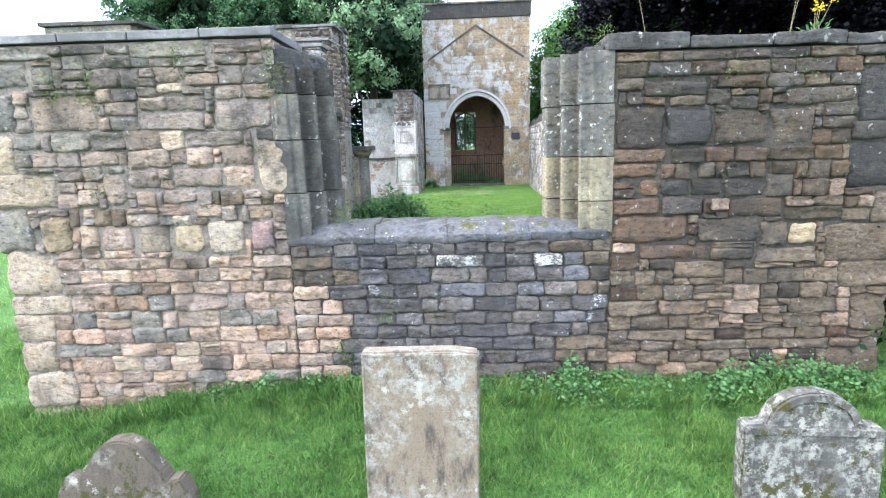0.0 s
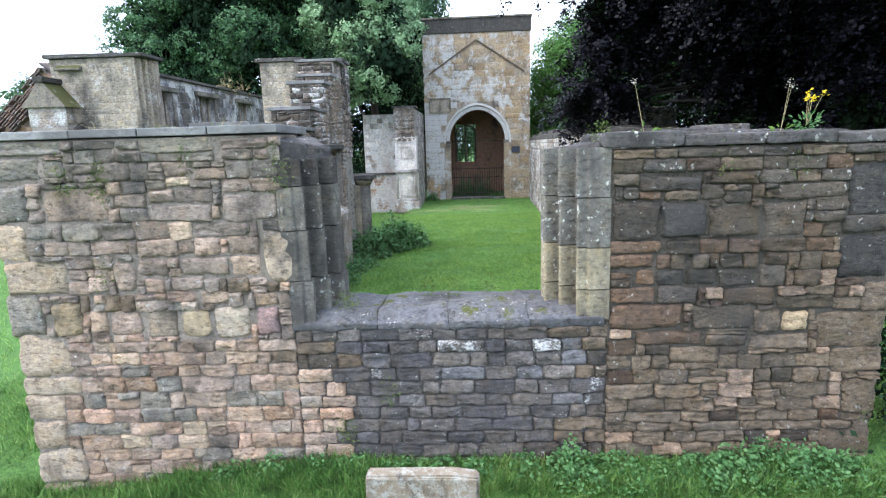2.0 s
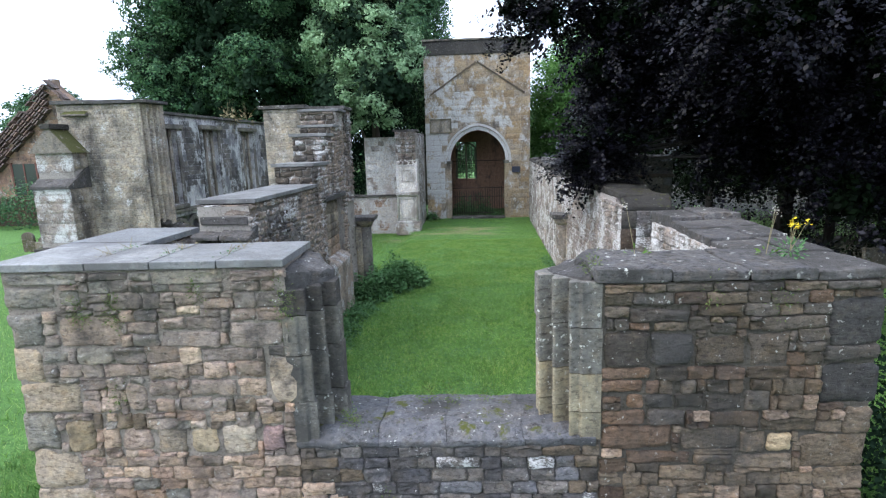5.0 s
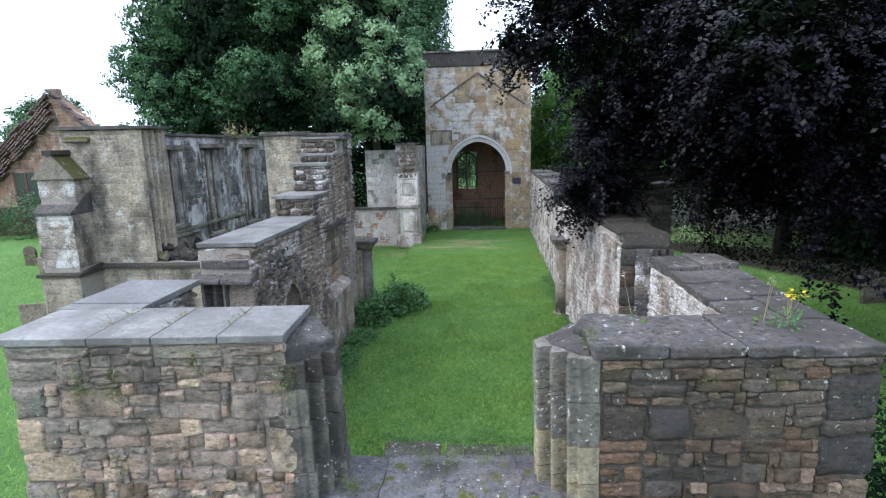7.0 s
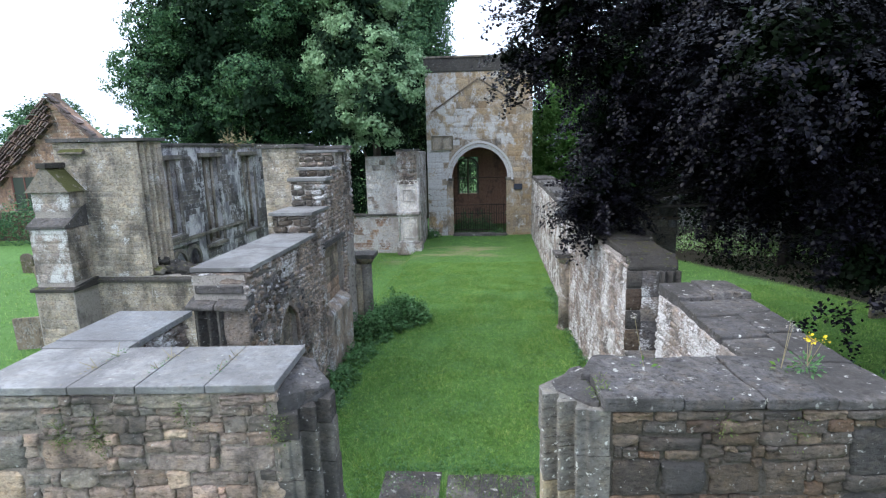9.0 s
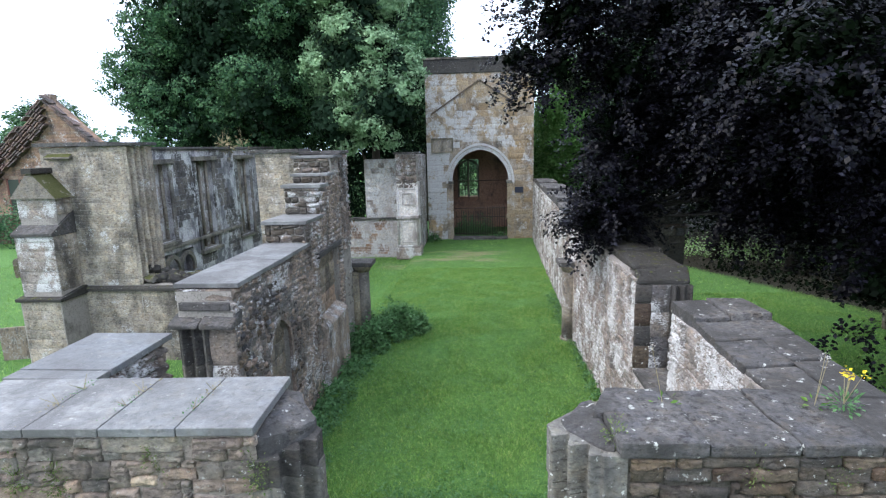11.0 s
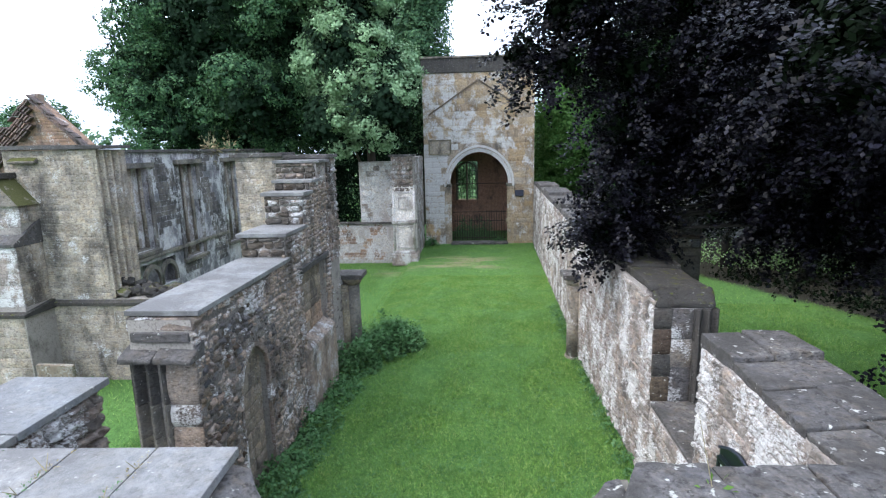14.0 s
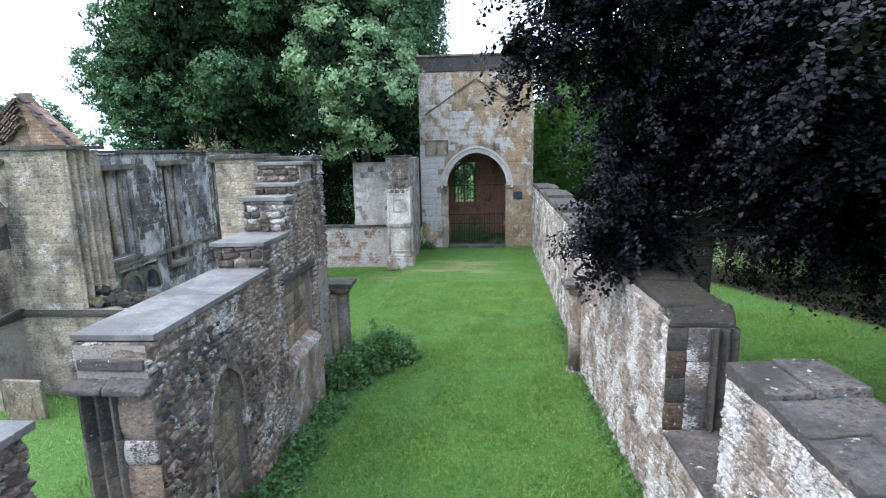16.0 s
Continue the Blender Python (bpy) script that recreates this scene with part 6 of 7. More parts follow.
head = [(6.6 + 0.85 * i / 12, 2.1 + 0.15 * math.sin(math.pi * i / 12)) for i in range(13)]
part("backboard", upright([(6.6, 1.3)] + head + [(7.45, 1.3)], RX - 0.03, RX - 0.005), m_board, board)
part("moulding", upright([(y, z - 0.02) for y, z in head] + [(y, z + 0.012) for y, z in head[::-1]], RX - 0.05, RX - 0.031, 0.002), m_plaque, board, "thin dark edge moulding")
for y0, y1, z0, z1 in ((6.66, 7.39, 1.36, 1.41), (6.66, 7.39, 1.99, 2.04), (6.66, 6.7, 1.411, 1.989), (7.35, 7.39, 1.411, 1.989)):
    part("panel_frame", prism_bm(rect(RX - 0.085, y0, RX - 0.031, y1), z0, z1, None, 0.006), m_board, board)
pan = part("panel", prism_bm(rect(RX - 0.06, 6.705, RX - 0.04, 7.345), 1.415, 1.985), m_panel, board, "pale printed panel")
for i in range(7):
    part("text_line", prism_bm(rect(RX - 0.064, 6.76, RX - 0.061, 7.2 + 0.05 * (i % 2)), 1.48 + 0.065 * i, 1.5 + 0.065 * i), m_plaque, pan)

# ---- far houses ----
house = thing("house", "ruined brick gabled house with old tiles, beyond the churchyard", "house")
bm = bmesh.new()
g = [(-38.4, -1), (-28.9, -1), (-28.9, 6.2), (-32.3, 9.5), (-38.4, 4.0)]
a = [bm.verts.new((x, 40, z)) for x, z in g]
b = [bm.verts.new((x, 41.2, z)) for x, z in g]
bm.faces.new(a)
bm.faces.new(b[::-1])
for i in range(5):
    j = (i + 1) % 5
    bm.faces.new((a[i], b[i], b[j], a[j]))
hw = part("wall", bm, m_housebrick, house)
lay(Face((-38.4, 40), (-29.6, 40)), hw, courses(rng, 0, 8.8, 3.6, 8.9, 0.2, 0.3, 0.4, 0.9, inside=lambda u, z: z < 9.1 - abs(u - 6.1) * 0.93 and not (6.5 < u < 7.6 and 4.4 < z < 6)), m_housebrick, "ashlar", seed=36, gap=0.02, proud=0.03, name="brick", most=220)
roof = part("roof", prism_bm(rect(-39.2, 41.0, -29.2, 41.4), 3.4, 3.5), m_tile, house)
for k in range(156):
    left = k < 120
    row, step = (k % 8, k // 8) if left else ((k - 120) % 4, (k - 120) // 4)
    u = (step + 0.5 * (row % 2)) / (15 if left else 9)
    x, z = (-38.8 + 6.5 * u, 3.7 + 5.8 * u) if left else (-32.3 + 3.7 * u, 9.5 - 3.6 * u)
    drop = (0.3 * row - 0.1) if left else (0.1 * row - 0.05)
    if rnd.random() < 0.9:
        ob = part("tile", box_bm(-0.24, -0.1, -0.05, 0.24, 0.5, 0.05, None, 0.01), m_tile, roof)
        ob.matrix_world = Matrix.Translation((x, 39.75 - 0.02 * row, z + 0.12 - drop + rnd.uniform(-0.06, 0.06))) @ Euler((rnd.uniform(-0.1, 0.1), -0.72 if left else 0.72, rnd.uniform(-0.2, 0.2))).to_matrix().to_4x4()
part("chimney", prism_bm(rect(-32.6, 40.3, -32.1, 40.9), 8, 9.9), m_housebrick, house)
for x, z, w, h in ((-36.3, 1.2, 1.9, 2.4), (-31.8, 4.6, 0.9, 1.2)):
    wd = part("window", prism_bm(rect(x, 39.9, x + w, 40.0), z, z + h), m_glass, house)
    part("frame", prism_bm(rect(x + w / 2 - 0.05, 39.86, x + w / 2 + 0.05, 39.9), z, z + h), m_wood, wd)
    part("frame", prism_bm(rect(x - 0.12, 39.86, x, 39.95), z - 0.1, z + h + 0.1), m_wood, wd)
    part("frame", prism_bm(rect(x + w, 39.86, x + w + 0.12, 39.95), z - 0.1, z + h + 0.1), m_wood, wd)
    part("sill", prism_bm(rect(x - 0.15, 39.8, x + w + 0.15, 40.0), z - 0.2, z - 0.1), m_cap, wd)
thing("boundary_wall", "old churchyard boundary wall of dark stone", "wall", kind="structure", me=from_bm("boundary_wall", prism_bm(rect(-60, 36, -24, 36.5), -1, 1.3), m_brown))

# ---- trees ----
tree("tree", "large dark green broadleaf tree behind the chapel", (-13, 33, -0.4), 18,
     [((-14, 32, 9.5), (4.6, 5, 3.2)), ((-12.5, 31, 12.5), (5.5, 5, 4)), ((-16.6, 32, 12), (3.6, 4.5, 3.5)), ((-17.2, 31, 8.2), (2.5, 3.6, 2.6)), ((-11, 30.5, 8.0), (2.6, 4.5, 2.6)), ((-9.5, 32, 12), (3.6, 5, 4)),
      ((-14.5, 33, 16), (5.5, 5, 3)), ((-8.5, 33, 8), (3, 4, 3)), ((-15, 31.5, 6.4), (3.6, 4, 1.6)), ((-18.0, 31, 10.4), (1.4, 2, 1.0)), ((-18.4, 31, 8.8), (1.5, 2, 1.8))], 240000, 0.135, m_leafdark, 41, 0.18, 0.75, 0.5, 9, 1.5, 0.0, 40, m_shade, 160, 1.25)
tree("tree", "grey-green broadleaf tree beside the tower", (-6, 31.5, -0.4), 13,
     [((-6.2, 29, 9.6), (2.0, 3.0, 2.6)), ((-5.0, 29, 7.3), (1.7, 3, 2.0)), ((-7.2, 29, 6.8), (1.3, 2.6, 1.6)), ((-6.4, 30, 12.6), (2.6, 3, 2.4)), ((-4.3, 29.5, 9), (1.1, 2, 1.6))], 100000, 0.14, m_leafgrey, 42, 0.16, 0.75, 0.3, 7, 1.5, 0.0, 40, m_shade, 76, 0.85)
tree("tree", "far green tree beyond the ruined house", (-41, 52, -0.4), 11, [((-42, 52, 7.6), (2.8, 3, 3.2)), ((-44, 52, 6), (3, 3, 4))], 16000, 0.3, m_leafdark, 47, 0.4, 0.7, 0.3)
tree("tree", "dark green tree behind the tower", (-4.5, 44, -0.4), 17, [((-5, 44, 13), (2.9, 3, 4)), ((-5.5, 44, 8), (3.4, 3, 4)), ((-4.2, 44, 17), (2.4, 3, 3))], 50000, 0.2, m_leafdark, 46, 0.35, 0.7, 0.3)
low_lobe = [((2.62, 12.3, 3.95), (0.55, 0.7, 0.42)), ((3.0, 12.3, 4.95), (0.6, 0.8, 0.36)), ((2.3, 12.2, 3.75), (0.35, 0.4, 0.26)), ((3.9, 12.4, 5.65), (0.8, 0.9, 0.5))]
high_lobe = [((1.8, 12.2, 7.6), (0.9, 0.9, 0.6)), ((2.2, 12.2, 8.6), (1.0, 0.9, 0.6)), ((2.9, 12.3, 6.6), (0.7, 0.9, 0.7)), ((1.5, 12.2, 6.7), (0.7, 0.7, 0.45)), ((0.9, 12.2, 6.95), (0.5, 0.5, 0.3)), ((2.7, 12.3, 5.6), (0.55, 0.8, 0.6)), ((1.0, 12.2, 8.3), (0.5, 0.6, 0.4))]
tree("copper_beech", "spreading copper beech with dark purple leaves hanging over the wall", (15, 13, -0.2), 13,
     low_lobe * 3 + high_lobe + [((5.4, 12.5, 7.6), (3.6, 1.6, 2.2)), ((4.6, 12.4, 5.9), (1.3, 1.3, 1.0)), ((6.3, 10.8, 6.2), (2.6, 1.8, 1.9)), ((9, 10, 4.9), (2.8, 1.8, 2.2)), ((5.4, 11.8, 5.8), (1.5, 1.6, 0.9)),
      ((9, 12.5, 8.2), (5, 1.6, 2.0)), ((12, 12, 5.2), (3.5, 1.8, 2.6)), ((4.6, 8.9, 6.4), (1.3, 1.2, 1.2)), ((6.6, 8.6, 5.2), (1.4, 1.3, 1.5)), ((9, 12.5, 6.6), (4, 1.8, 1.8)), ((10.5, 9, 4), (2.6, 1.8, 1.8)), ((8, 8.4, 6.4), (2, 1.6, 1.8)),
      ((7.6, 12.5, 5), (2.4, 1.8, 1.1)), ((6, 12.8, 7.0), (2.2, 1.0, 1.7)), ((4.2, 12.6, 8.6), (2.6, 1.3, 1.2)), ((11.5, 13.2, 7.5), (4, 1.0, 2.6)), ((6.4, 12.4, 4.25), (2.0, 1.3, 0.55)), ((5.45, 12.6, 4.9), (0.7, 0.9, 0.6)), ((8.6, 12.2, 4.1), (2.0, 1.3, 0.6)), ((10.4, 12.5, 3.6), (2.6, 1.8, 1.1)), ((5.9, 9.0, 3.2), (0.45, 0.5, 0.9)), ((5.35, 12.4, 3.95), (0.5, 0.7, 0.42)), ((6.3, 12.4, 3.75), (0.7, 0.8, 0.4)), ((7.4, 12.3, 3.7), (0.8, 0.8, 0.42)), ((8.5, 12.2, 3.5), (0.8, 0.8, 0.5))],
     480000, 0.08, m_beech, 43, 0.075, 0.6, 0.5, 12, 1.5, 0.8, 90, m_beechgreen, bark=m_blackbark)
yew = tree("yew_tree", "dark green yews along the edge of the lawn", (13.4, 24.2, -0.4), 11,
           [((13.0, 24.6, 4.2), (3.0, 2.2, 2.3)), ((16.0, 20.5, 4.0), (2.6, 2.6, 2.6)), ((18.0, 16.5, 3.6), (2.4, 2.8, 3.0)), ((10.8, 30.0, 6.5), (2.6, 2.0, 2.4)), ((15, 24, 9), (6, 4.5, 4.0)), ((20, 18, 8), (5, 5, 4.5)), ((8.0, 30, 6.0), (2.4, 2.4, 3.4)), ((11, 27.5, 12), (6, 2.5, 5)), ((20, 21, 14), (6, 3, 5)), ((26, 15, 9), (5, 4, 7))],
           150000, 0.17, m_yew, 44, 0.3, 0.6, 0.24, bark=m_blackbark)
tree("tree", "fresh green tree beside the tower", (6.5, 40, -0.4), 12,
     [((6.0, 40, 6.5), (2.4, 3, 4.5)), ((9, 42, 9), (4, 3, 4)), ((5.4, 40, 3), (1.8, 2, 2.5))], 60000, 0.17, m_fresh, 45, 0.35, 0.65, 0.25)
for i, (x, y) in enumerate(((12.6, 23.2), (14.3, 22.6), (11.2, 26.8), (16.2, 19.6))):
    part("trunk", rod_bm((x, y, -0.6), (x + 0.1, y, 4.0), 0.2, 8, r2=0.15), m_blackbark, yew, smooth=True)


def thicket(name, label, spots, n, leaf, mat, seed):
    r = np.random.default_rng(seed)
    pts, nr = crown_points(r, spots, n, 0.5, 0.5)
    ob = leaves(name, pts, leaf, mat, seed, 0.1, 1.6, nr)
    tagged(ob, label, "hedge", kind="stuff")


thicket("undergrowth", "dark green bushes behind the tower window", [((x, 44.5, 3.2), (1.2, 0.8, 1.6)) for x in (-4, -2.8, -1.6, -0.4)], 9000, 0.14, m_leafdark, 62)
thicket("hedge", "low green undergrowth behind the chapel", [((x, 38 + 3 * math.sin(x), 1.6), (2.2, 1.6, 2.6)) for x in range(-26, -8, 3)], 26000, 0.25, m_leafdark, 51)
# backing added against sky gaps; the leaf colour carries the shade
thicket("undergrowth", "dark leaf backing closing the gap below the great tree", [((x, 37, 5.5 + 0.5 * math.sin(2 * x)), (2.2, 1.4, 3.2)) for x in np.arange(-19.5, -5, 1.8)], 26000, 0.24, m_shade, 58)
thicket("far_wood", "far woodland edge closing the view", [((x, 75 + 8 * math.sin(x * 0.7), 4), (8, 5, 6 + 2 * math.sin(x))) for x in range(-110, 100, 9)], 60000, 0.7, m_leafdark, 52)
thicket("hedge", "green shrubs beyond the edge of the lawn, coloured as if sunlit", [((x, 29.0 - 0.65 * (x - 8.6), -0.1), (1.0, 0.8, 0.75)) for x in np.arange(8.2, 22, 1.2)], 12000, 0.1, m_sunlit, 53)
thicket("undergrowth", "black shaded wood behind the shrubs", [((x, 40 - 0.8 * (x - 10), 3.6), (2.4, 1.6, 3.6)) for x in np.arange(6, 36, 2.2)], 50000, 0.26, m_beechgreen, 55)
# added backing that hides sky behind the beech, black with painted-in shade
thicket("undergrowth", "tall black leaf backing beyond the lawn, closing sky gaps", [((x, 34 - 0.6 * (x - 10), 9.5 + math.sin(x)), (2.4, 1.6, 4.6)) for x in np.arange(9.5, 36, 1.7)], 60000, 0.34, m_beechgreen, 59)
# the lowest row stands in for the band of tree shade on the ground
thicket("undergrowth", "low black bushes at the lawn edge, the lowest row standing in for tree shade", [((16.4 + 0.52 * k, 19.2 - 1.15 * k, 0.9 + 0.3 * math.sin(3 * k)), (0.9, 0.9, 1.3)) for k in range(8)] + [((10.6 + 0.24 * k, 24.4 - 0.62 * k, -0.25 + 0.08 * math.sin(2.3 * k)), (0.5, 0.5, 0.26)) for k in range(11)] + [((13.5 + 0.3 * k, 18.2 - 0.9 * k, 0.5), (0.8, 0.7, 0.95)) for k in range(5)] + [((x, 24.4 - 0.65 * (x - 8.6), 2.6 + 0.3 * math.sin(3.1 * x)), (0.6, 0.7, 0.7)) for x in np.arange(9.4, 17, 1.1)] + [((13.5, 23.0, 0.6), (0.5, 0.5, 0.8)), ((15.4, 20.9, 0.5), (0.6, 0.6, 0.7))], 28000, 0.14, m_beechgreen, 57)
# shade by the wall's end is put into the leaf colour
thicket("undergrowth", "ivy and shrubs beyond the end of the front wall, coloured as in shade", [((4.35, 5.4, 0.7), (0.5, 0.7, 0.9)), ((4.6, 6.6, 1.0), (0.6, 0.8, 1.1)), ((4.9, 5.2, 0.5), (0.6, 0.6, 0.8))], 6000, 0.07, m_shade, 60)
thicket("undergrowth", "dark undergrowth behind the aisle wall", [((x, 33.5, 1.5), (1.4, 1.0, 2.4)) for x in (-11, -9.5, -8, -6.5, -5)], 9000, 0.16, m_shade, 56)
thicket("hedge", "garden shrubs along the churchyard wall", [((x, 34.5, 0.8), (2.0, 1.2, 1.5)) for x in range(-46, -24, 3)], 14000, 0.16, m_leafdark, 54)


# ---- grass and weeds ----
def grass(name, label, regions, seed, mat=m_blade):
    """Blades of grass, three corners each; regions: (x0, y0, x1, y1, count, height)."""
    r = np.random.default_rng(seed)
    V = []
    for x0, y0, x1, y1, n, h in regions:
        x = r.uniform(x0, x1, n)
        y = r.uniform(y0, y1, n)
        # no blades where the ground is darkened for tree shade
        mown = (x < 8.5) | (x + 0.385 * y < 18.8 + r.normal(0, 0.12, n))
        x, y = x[mown], y[mown]
        n = len(x)
        dens = np.array([noise.noise(Vector((a * 1.3, b * 1.3, 3.0))) for a, b in zip(x, y)])
        z = np.array([ground_z(a, b) for a, b in zip(x, y)]) - 0.015
        hh = h * r.uniform(0.5, 1.3, n) * (1 + 0.5 * dens)
        ang = r.uniform(0, math.tau, n)
        w = 0.0022 + 0.03 * hh
        lean = hh * r.uniform(0.1, 1.3, n)
        la = r.uniform(0, math.tau, n)
        p = np.stack([x, y, z], 1)
        sd = np.stack([np.cos(ang) * w, np.sin(ang) * w, 0 * w], 1)
        tip = p + np.stack([np.cos(la) * lean, np.sin(la) * lean, hh], 1)
        V.append(np.stack([p - sd, p + sd, tip], 1).reshape(-1, 3))
    v = np.concatenate(V)
    n = len(v) // 3
    me = bpy.data.meshes.new(name)
    me.vertices.add(n * 3)
    me.vertices.foreach_set("co", v.astype(np.float32).ravel())
    me.loops.add(n * 3)
    me.loops.foreach_set("vertex_index", np.arange(n * 3, dtype=np.int32))
    me.polygons.add(n)
    me.polygons.foreach_set("loop_start", (np.arange(n) * 3).astype(np.int32))
    me.materials.append(mat)
    me.update(calc_edges=True)
    tagged(new(name, me), label, "grass", kind="stuff")


grass("grass_front", "long uncut grass before the front wall", [(-6.5, 1.6, 5.5, 4.66, 230000, 0.075), (-9, -2.5, 8, 1.7, 90000, 0.075), (-14, -7, 13, -2.4, 40000, 0.08), (5.4, 1.6, 11, 6, 24000, 0.08), (-12, 1.6, -6.4, 5.2, 30000, 0.08), (-6.5, 4.15, 5.0, 4.64, 22000, 0.14), (-7, 4.6, -4.4, 14, 24000, 0.11)], 61, m_longgrass)
grass("grass_lawn", "short mown grass inside the ruined nave", [(-3.45, 5.6, 2.6, 18, 280000, 0.056), (-3.45, 18, 3.0, 25, 110000, 0.062), (-9, 15.5, 3.0, 33.9, 110000, 0.07), (-3.45, 5.6, 2.6, 18, 26000, 0.1)], 62)
grass("grass_yard", "rough grass in the churchyard", [(-26, 5, -4.5, 36, 80000, 0.13), (3.7, 5, 26, 36, 90000, 0.1)], 63)
grass("grass_yard", "mown lawn outside the ruin", [(3.7, 5, 15, 20, 260000, 0.07)], 64)


r = np.random.default_rng(66)
cx, cy = r.uniform(-3.3, 2.4, 16000), 6.0 + 16 * r.random(16000) ** 1.5
ok = np.array([noise.noise(Vector((a * 1.1, b * 1.1, 6))) + 0.4 * noise.noise(Vector((a * 4, b * 4, 2))) > -0.05 for a, b in zip(cx, cy)])
cx, cy = cx[ok], cy[ok]
cz = np.array([ground_z(a, b) for a, b in zip(cx, cy)]) + r.uniform(0.02, 0.06, len(cx))
tagged(leaves("clover", np.stack([cx, cy, cz], 1), 0.034, m_weed, 67, 0.8, 1.1), "low clover leaves spread through the mown lawn", "clover", kind="stuff")


def weeds(name, label, spots, n, leaf, mat, seed, flat=0.4):
    """A clump of broad leaves over (x, y, radius, height) mounds."""
    r = np.random.default_rng(seed)
    out = []
    area = np.array([s[2] ** 2 for s in spots])
    for s, k in zip(spots, (n * area / area.sum()).astype(int)):
        a = r.uniform(0, math.tau, k)
        d = s[2] * np.sqrt(r.random(k))
        x, y = s[0] + d * np.cos(a), s[1] + d * np.sin(a)
        top = s[3] * np.maximum(0.05, 1 - (d / s[2]) ** 2) ** 0.6
        bush = np.array([noise.noise(Vector((p * 4.5, q * 4.5, 1.7))) for p, q in zip(x, y)])
        z = np.array([ground_z(p, q) for p, q in zip(x, y)]) + top * np.maximum(0.1, 1 + 1.3 * bush) * (0.15 + 0.85 * r.random(k) ** 0.6)
        out.append(np.stack([x, y, z], 1))
    ob = leaves(name, np.concatenate(out), leaf, mat, seed, flat, 1.5, droop=0.25)
    return tagged(ob, label, "weeds")


weeds("nettle_clump", "thick clump of dark green nettles by the wall stub", [(-2.75, 15.4, 0.9, 0.75), (-2.1, 15.8, 0.65, 0.6), (-3.0, 14.3, 0.6, 0.7), (-2.4, 16.5, 0.6, 0.45)], 9500, 0.09, m_weed, 71)
weeds("ivy_weeds", "low weeds along the foot of the left wall", [(-3.2 + 0.1 * math.sin(3 * y), y, 0.46 + 0.12 * math.sin(5 * y), 0.2 + 0.1 * math.sin(4 * y)) for y in np.arange(8.1, 14, 0.5)], 7000, 0.065, m_weed, 72)
weeds("ivy_weeds", "low weeds along the foot of the right wall", [(2.5, y, 0.22, 0.16) for y in np.arange(10, 20, 0.5)], 2500, 0.06, m_weed, 73)
weeds("slab_weeds", "ragged weeds along the edge of the floor slabs", [(x, 8.25 + 0.06 * math.sin(7 * x), 0.16, 0.1) for x in np.arange(-1.5, 1.1, 0.28)], 700, 0.04, m_weed, 76)
weeds("dock_weeds", "broad-leaved weeds along the foot of the front wall", [(x, 4.45, 0.32, 0.17 + 0.08 * math.sin(3 * x)) for x in np.arange(0.9, 3.6, 0.35)] + [(x, 4.5, 0.2, 0.13) for x in np.arange(-2.4, 0.9, 0.4)], 8000, 0.04, m_weed, 74)
weeds("tower_weeds", "green weeds growing inside the tower arch", [(-1.0, 36, 0.8, 1.0), (0.4, 36, 0.7, 0.9), (-0.2, 35.6, 0.6, 1.1), (1.2, 34.3, 0.4, 0.4), (-3.0, 33.6, 0.5, 0.5)], 2600, 0.13, m_weed, 75)


def wall_plant(label, x, y, z, n, spread, leaf, mat, seed, flowers=0, stems=0, tall=0.4, bloom=None):
    """A small plant rooted in the masonry: leaves, and stems with flowers."""
    r = np.random.default_rng(seed)
    root = thing("wall_plant", label, "plant")
    p = np.array((x, y, z)) + r.normal(size=(n, 3)) * np.array(spread)
    leaves("foliage", p, leaf, mat, seed, 0.2, 2.4, parent=root)["kind"] = "stuff"
    for i in range(stems):
        tx, ty = x + r.uniform(-0.15, 0.15), y + r.uniform(-0.1, 0.1)
        th = tall * r.uniform(0.6, 1.1)
        st = part("stem", rod_bm((x, y, z), (tx, ty, z + th), 0.0035, 5, r2=0.002), m_straw, root)
        if bloom:
            leaves("flower_head", np.array((tx, ty, z + th)) + r.normal(size=(flowers, 3)) * 0.018, 0.012 if bloom is m_fluff else 0.026, bloom, seed + i, 0.3, 1.2, parent=st)["kind"] = "stuff"


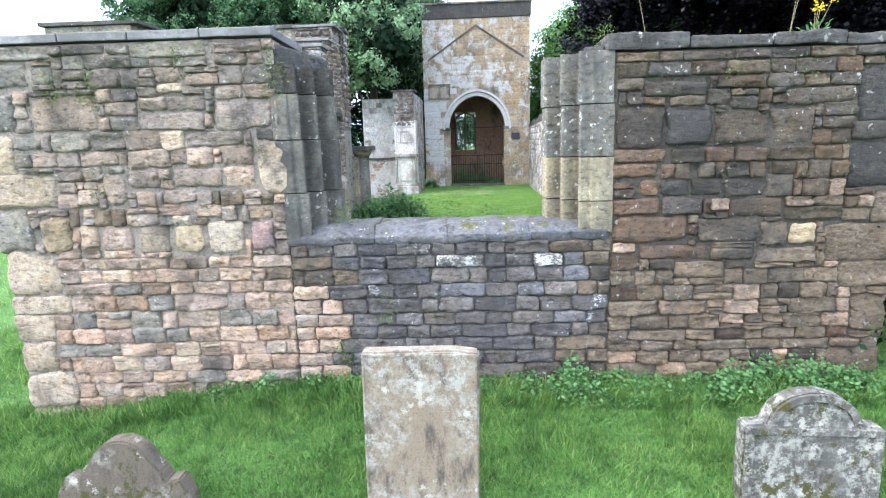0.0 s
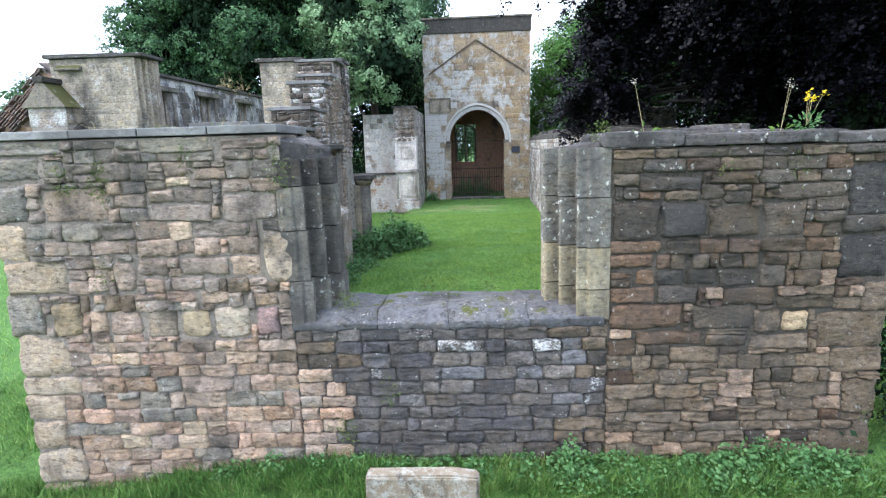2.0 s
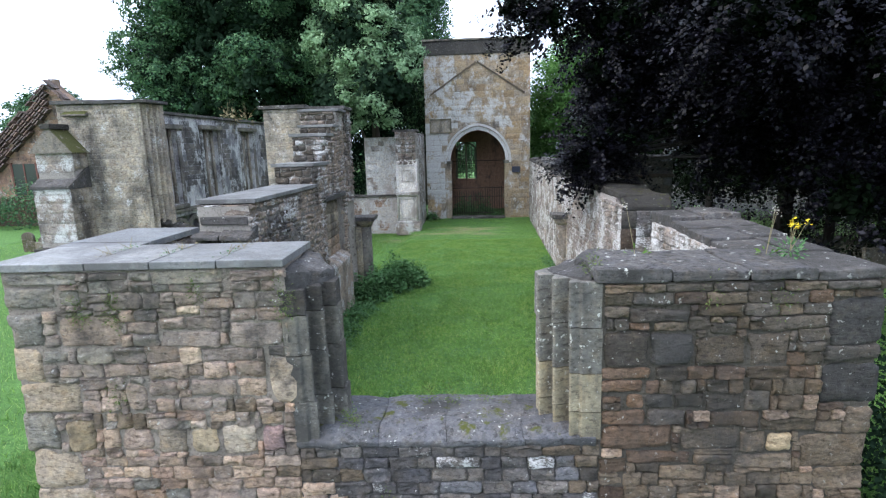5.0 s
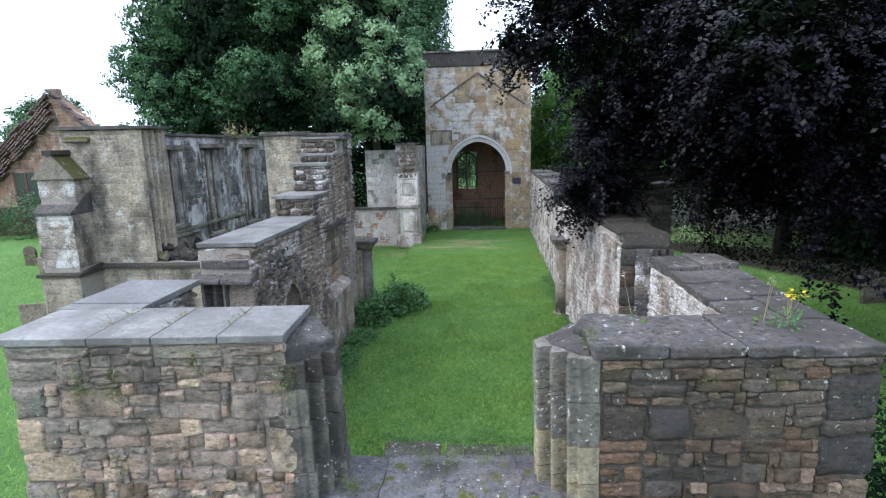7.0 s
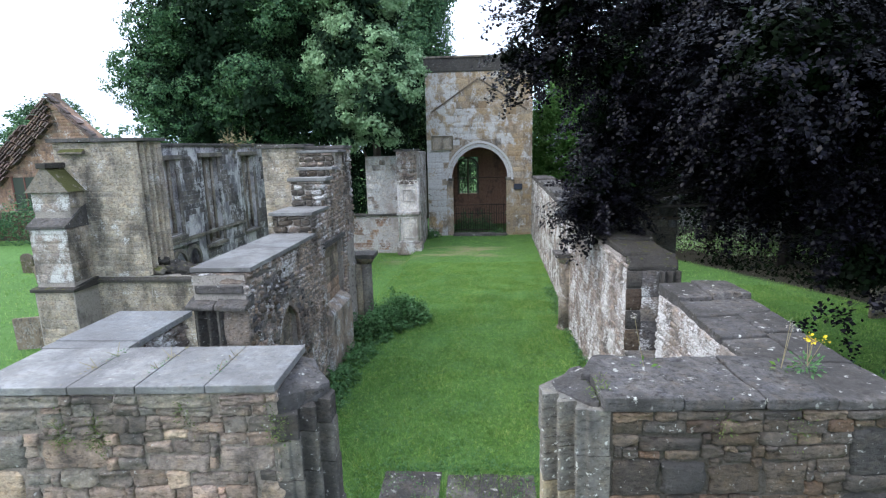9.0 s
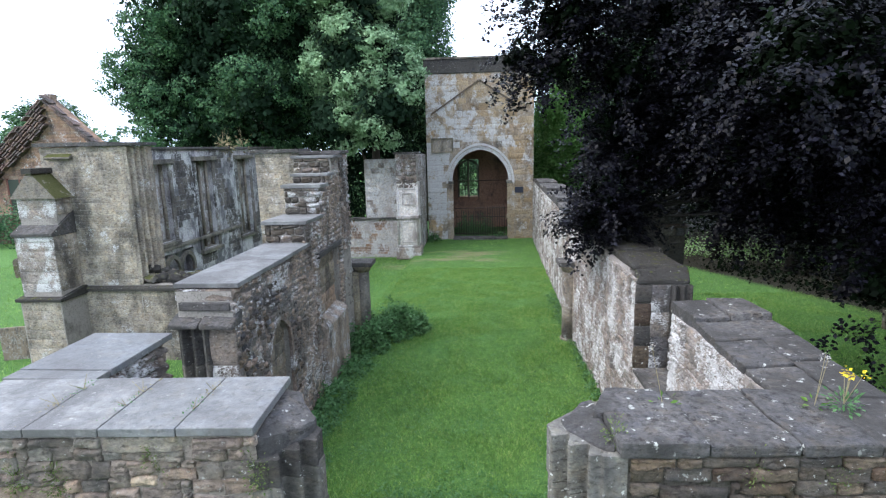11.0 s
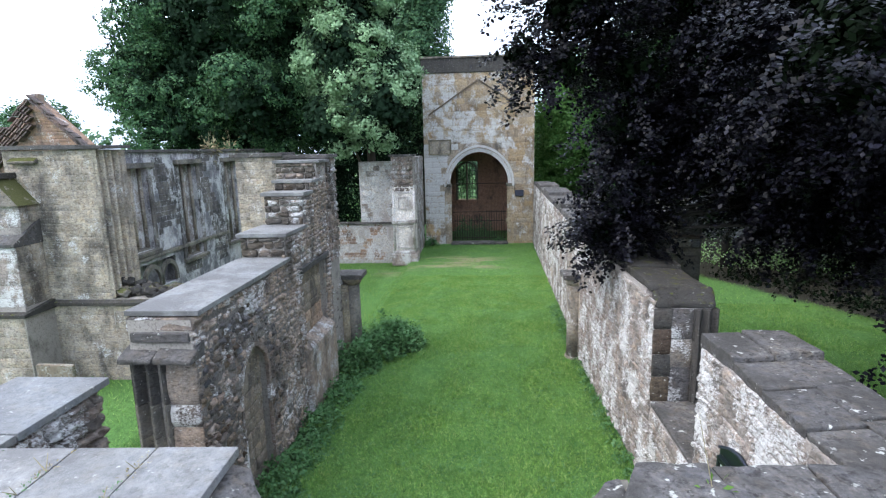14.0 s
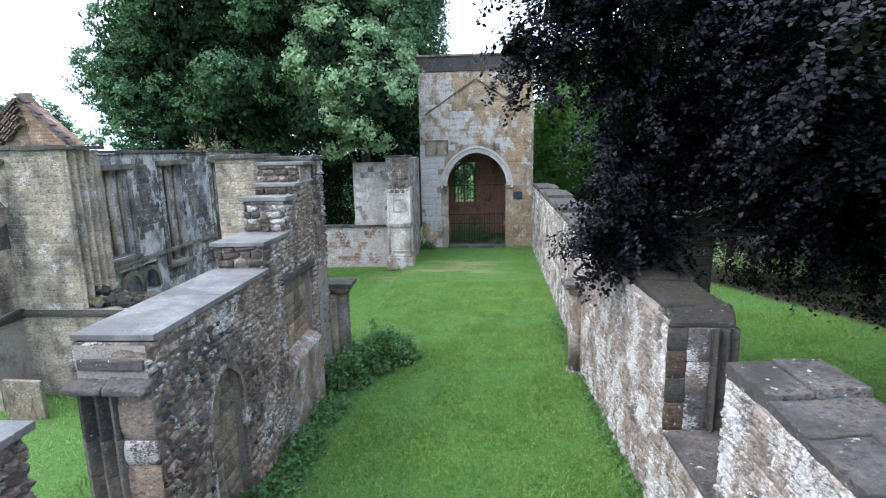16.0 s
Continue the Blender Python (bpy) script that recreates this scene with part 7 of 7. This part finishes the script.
wall_plant("yellow ragwort growing from the wall top", 3.05, 5.3, 3.07, 150, (0.06, 0.05, 0.05), 0.045, m_weed, 81, 10, 5, 0.3, m_petal)
wall_plant("dry seed-headed weed on the wall top", 1.6, 5.35, 3.03, 14, (0.05, 0.05, 0.03), 0.06, m_leaflight, 82, 22, 1, 0.8, m_fluff)
wall_plant("dry seed-headed weed on the wall top", 2.85, 5.35, 3.03, 14, (0.05, 0.05, 0.03), 0.06, m_leaflight, 83, 22, 2, 0.5, m_fluff)
for i, (x, d, z, k, m) in enumerate(((-3.62, -0.04, 2.75, 60, m_weed), (-3.3, -0.05, 2.72, 70, m_weed), (-2.5, -0.04, 2.93, 34, m_weed), (-1.7, -0.05, 2.8, 60, m_leaflight), (-1.2, 0.1, 1.52, 90, m_weed),
                                     (-3.35, -0.04, 1.9, 40, m_weed), (-1.25, -0.05, 0.35, 50, m_weed), (2.1, -0.04, 2.8, 22, m_leaflight), (2.7, -0.04, 2.72, 26, m_leaflight), (1.08, 0.1, 3.0, 60, m_leaflight),
                                     (-0.5, 0.62, 1.52, 70, m_leaflight), (-0.2, 0.62, 1.52, 60, m_leaflight), (0.15, 0.62, 1.52, 50, m_leaflight), (-0.85, -0.05, 0.75, 24, m_weed), (3.55, -0.03, 0.55, 40, m_weed))):
    px, py = fw(x, d)
    wall_plant("small green fern rooted in the masonry", px, py, z, 4 * k, (0.045, 0.022, 0.08), 0.024, m_fern, 90 + i)
for i, (x, y) in enumerate(((-2.31, 4.85), (-2.32, 5.2), (-2.92, 4.9), (-2.93, 5.15), (-3.52, 5.2), (-3.51, 4.9))):
    wall_plant("dry weed in a joint between coping slabs", x, y, 3.195, 60, (0.025, 0.13, 0.008), 0.022, m_straw if i % 2 else m_weed, 120 + i, 0, 2, 0.1)
for i, (x, y, z) in enumerate(((-10.3, 22.6, 5.5), (-10.3, 22.2, 5.5), (-10.3, 24, 5.5))):
    wall_plant("tall dry weed on the chapel wall top", x, y, z, 60, (0.14, 0.12, 0.16), 0.16, m_straw, 130 + i, 0, 4, 0.8)
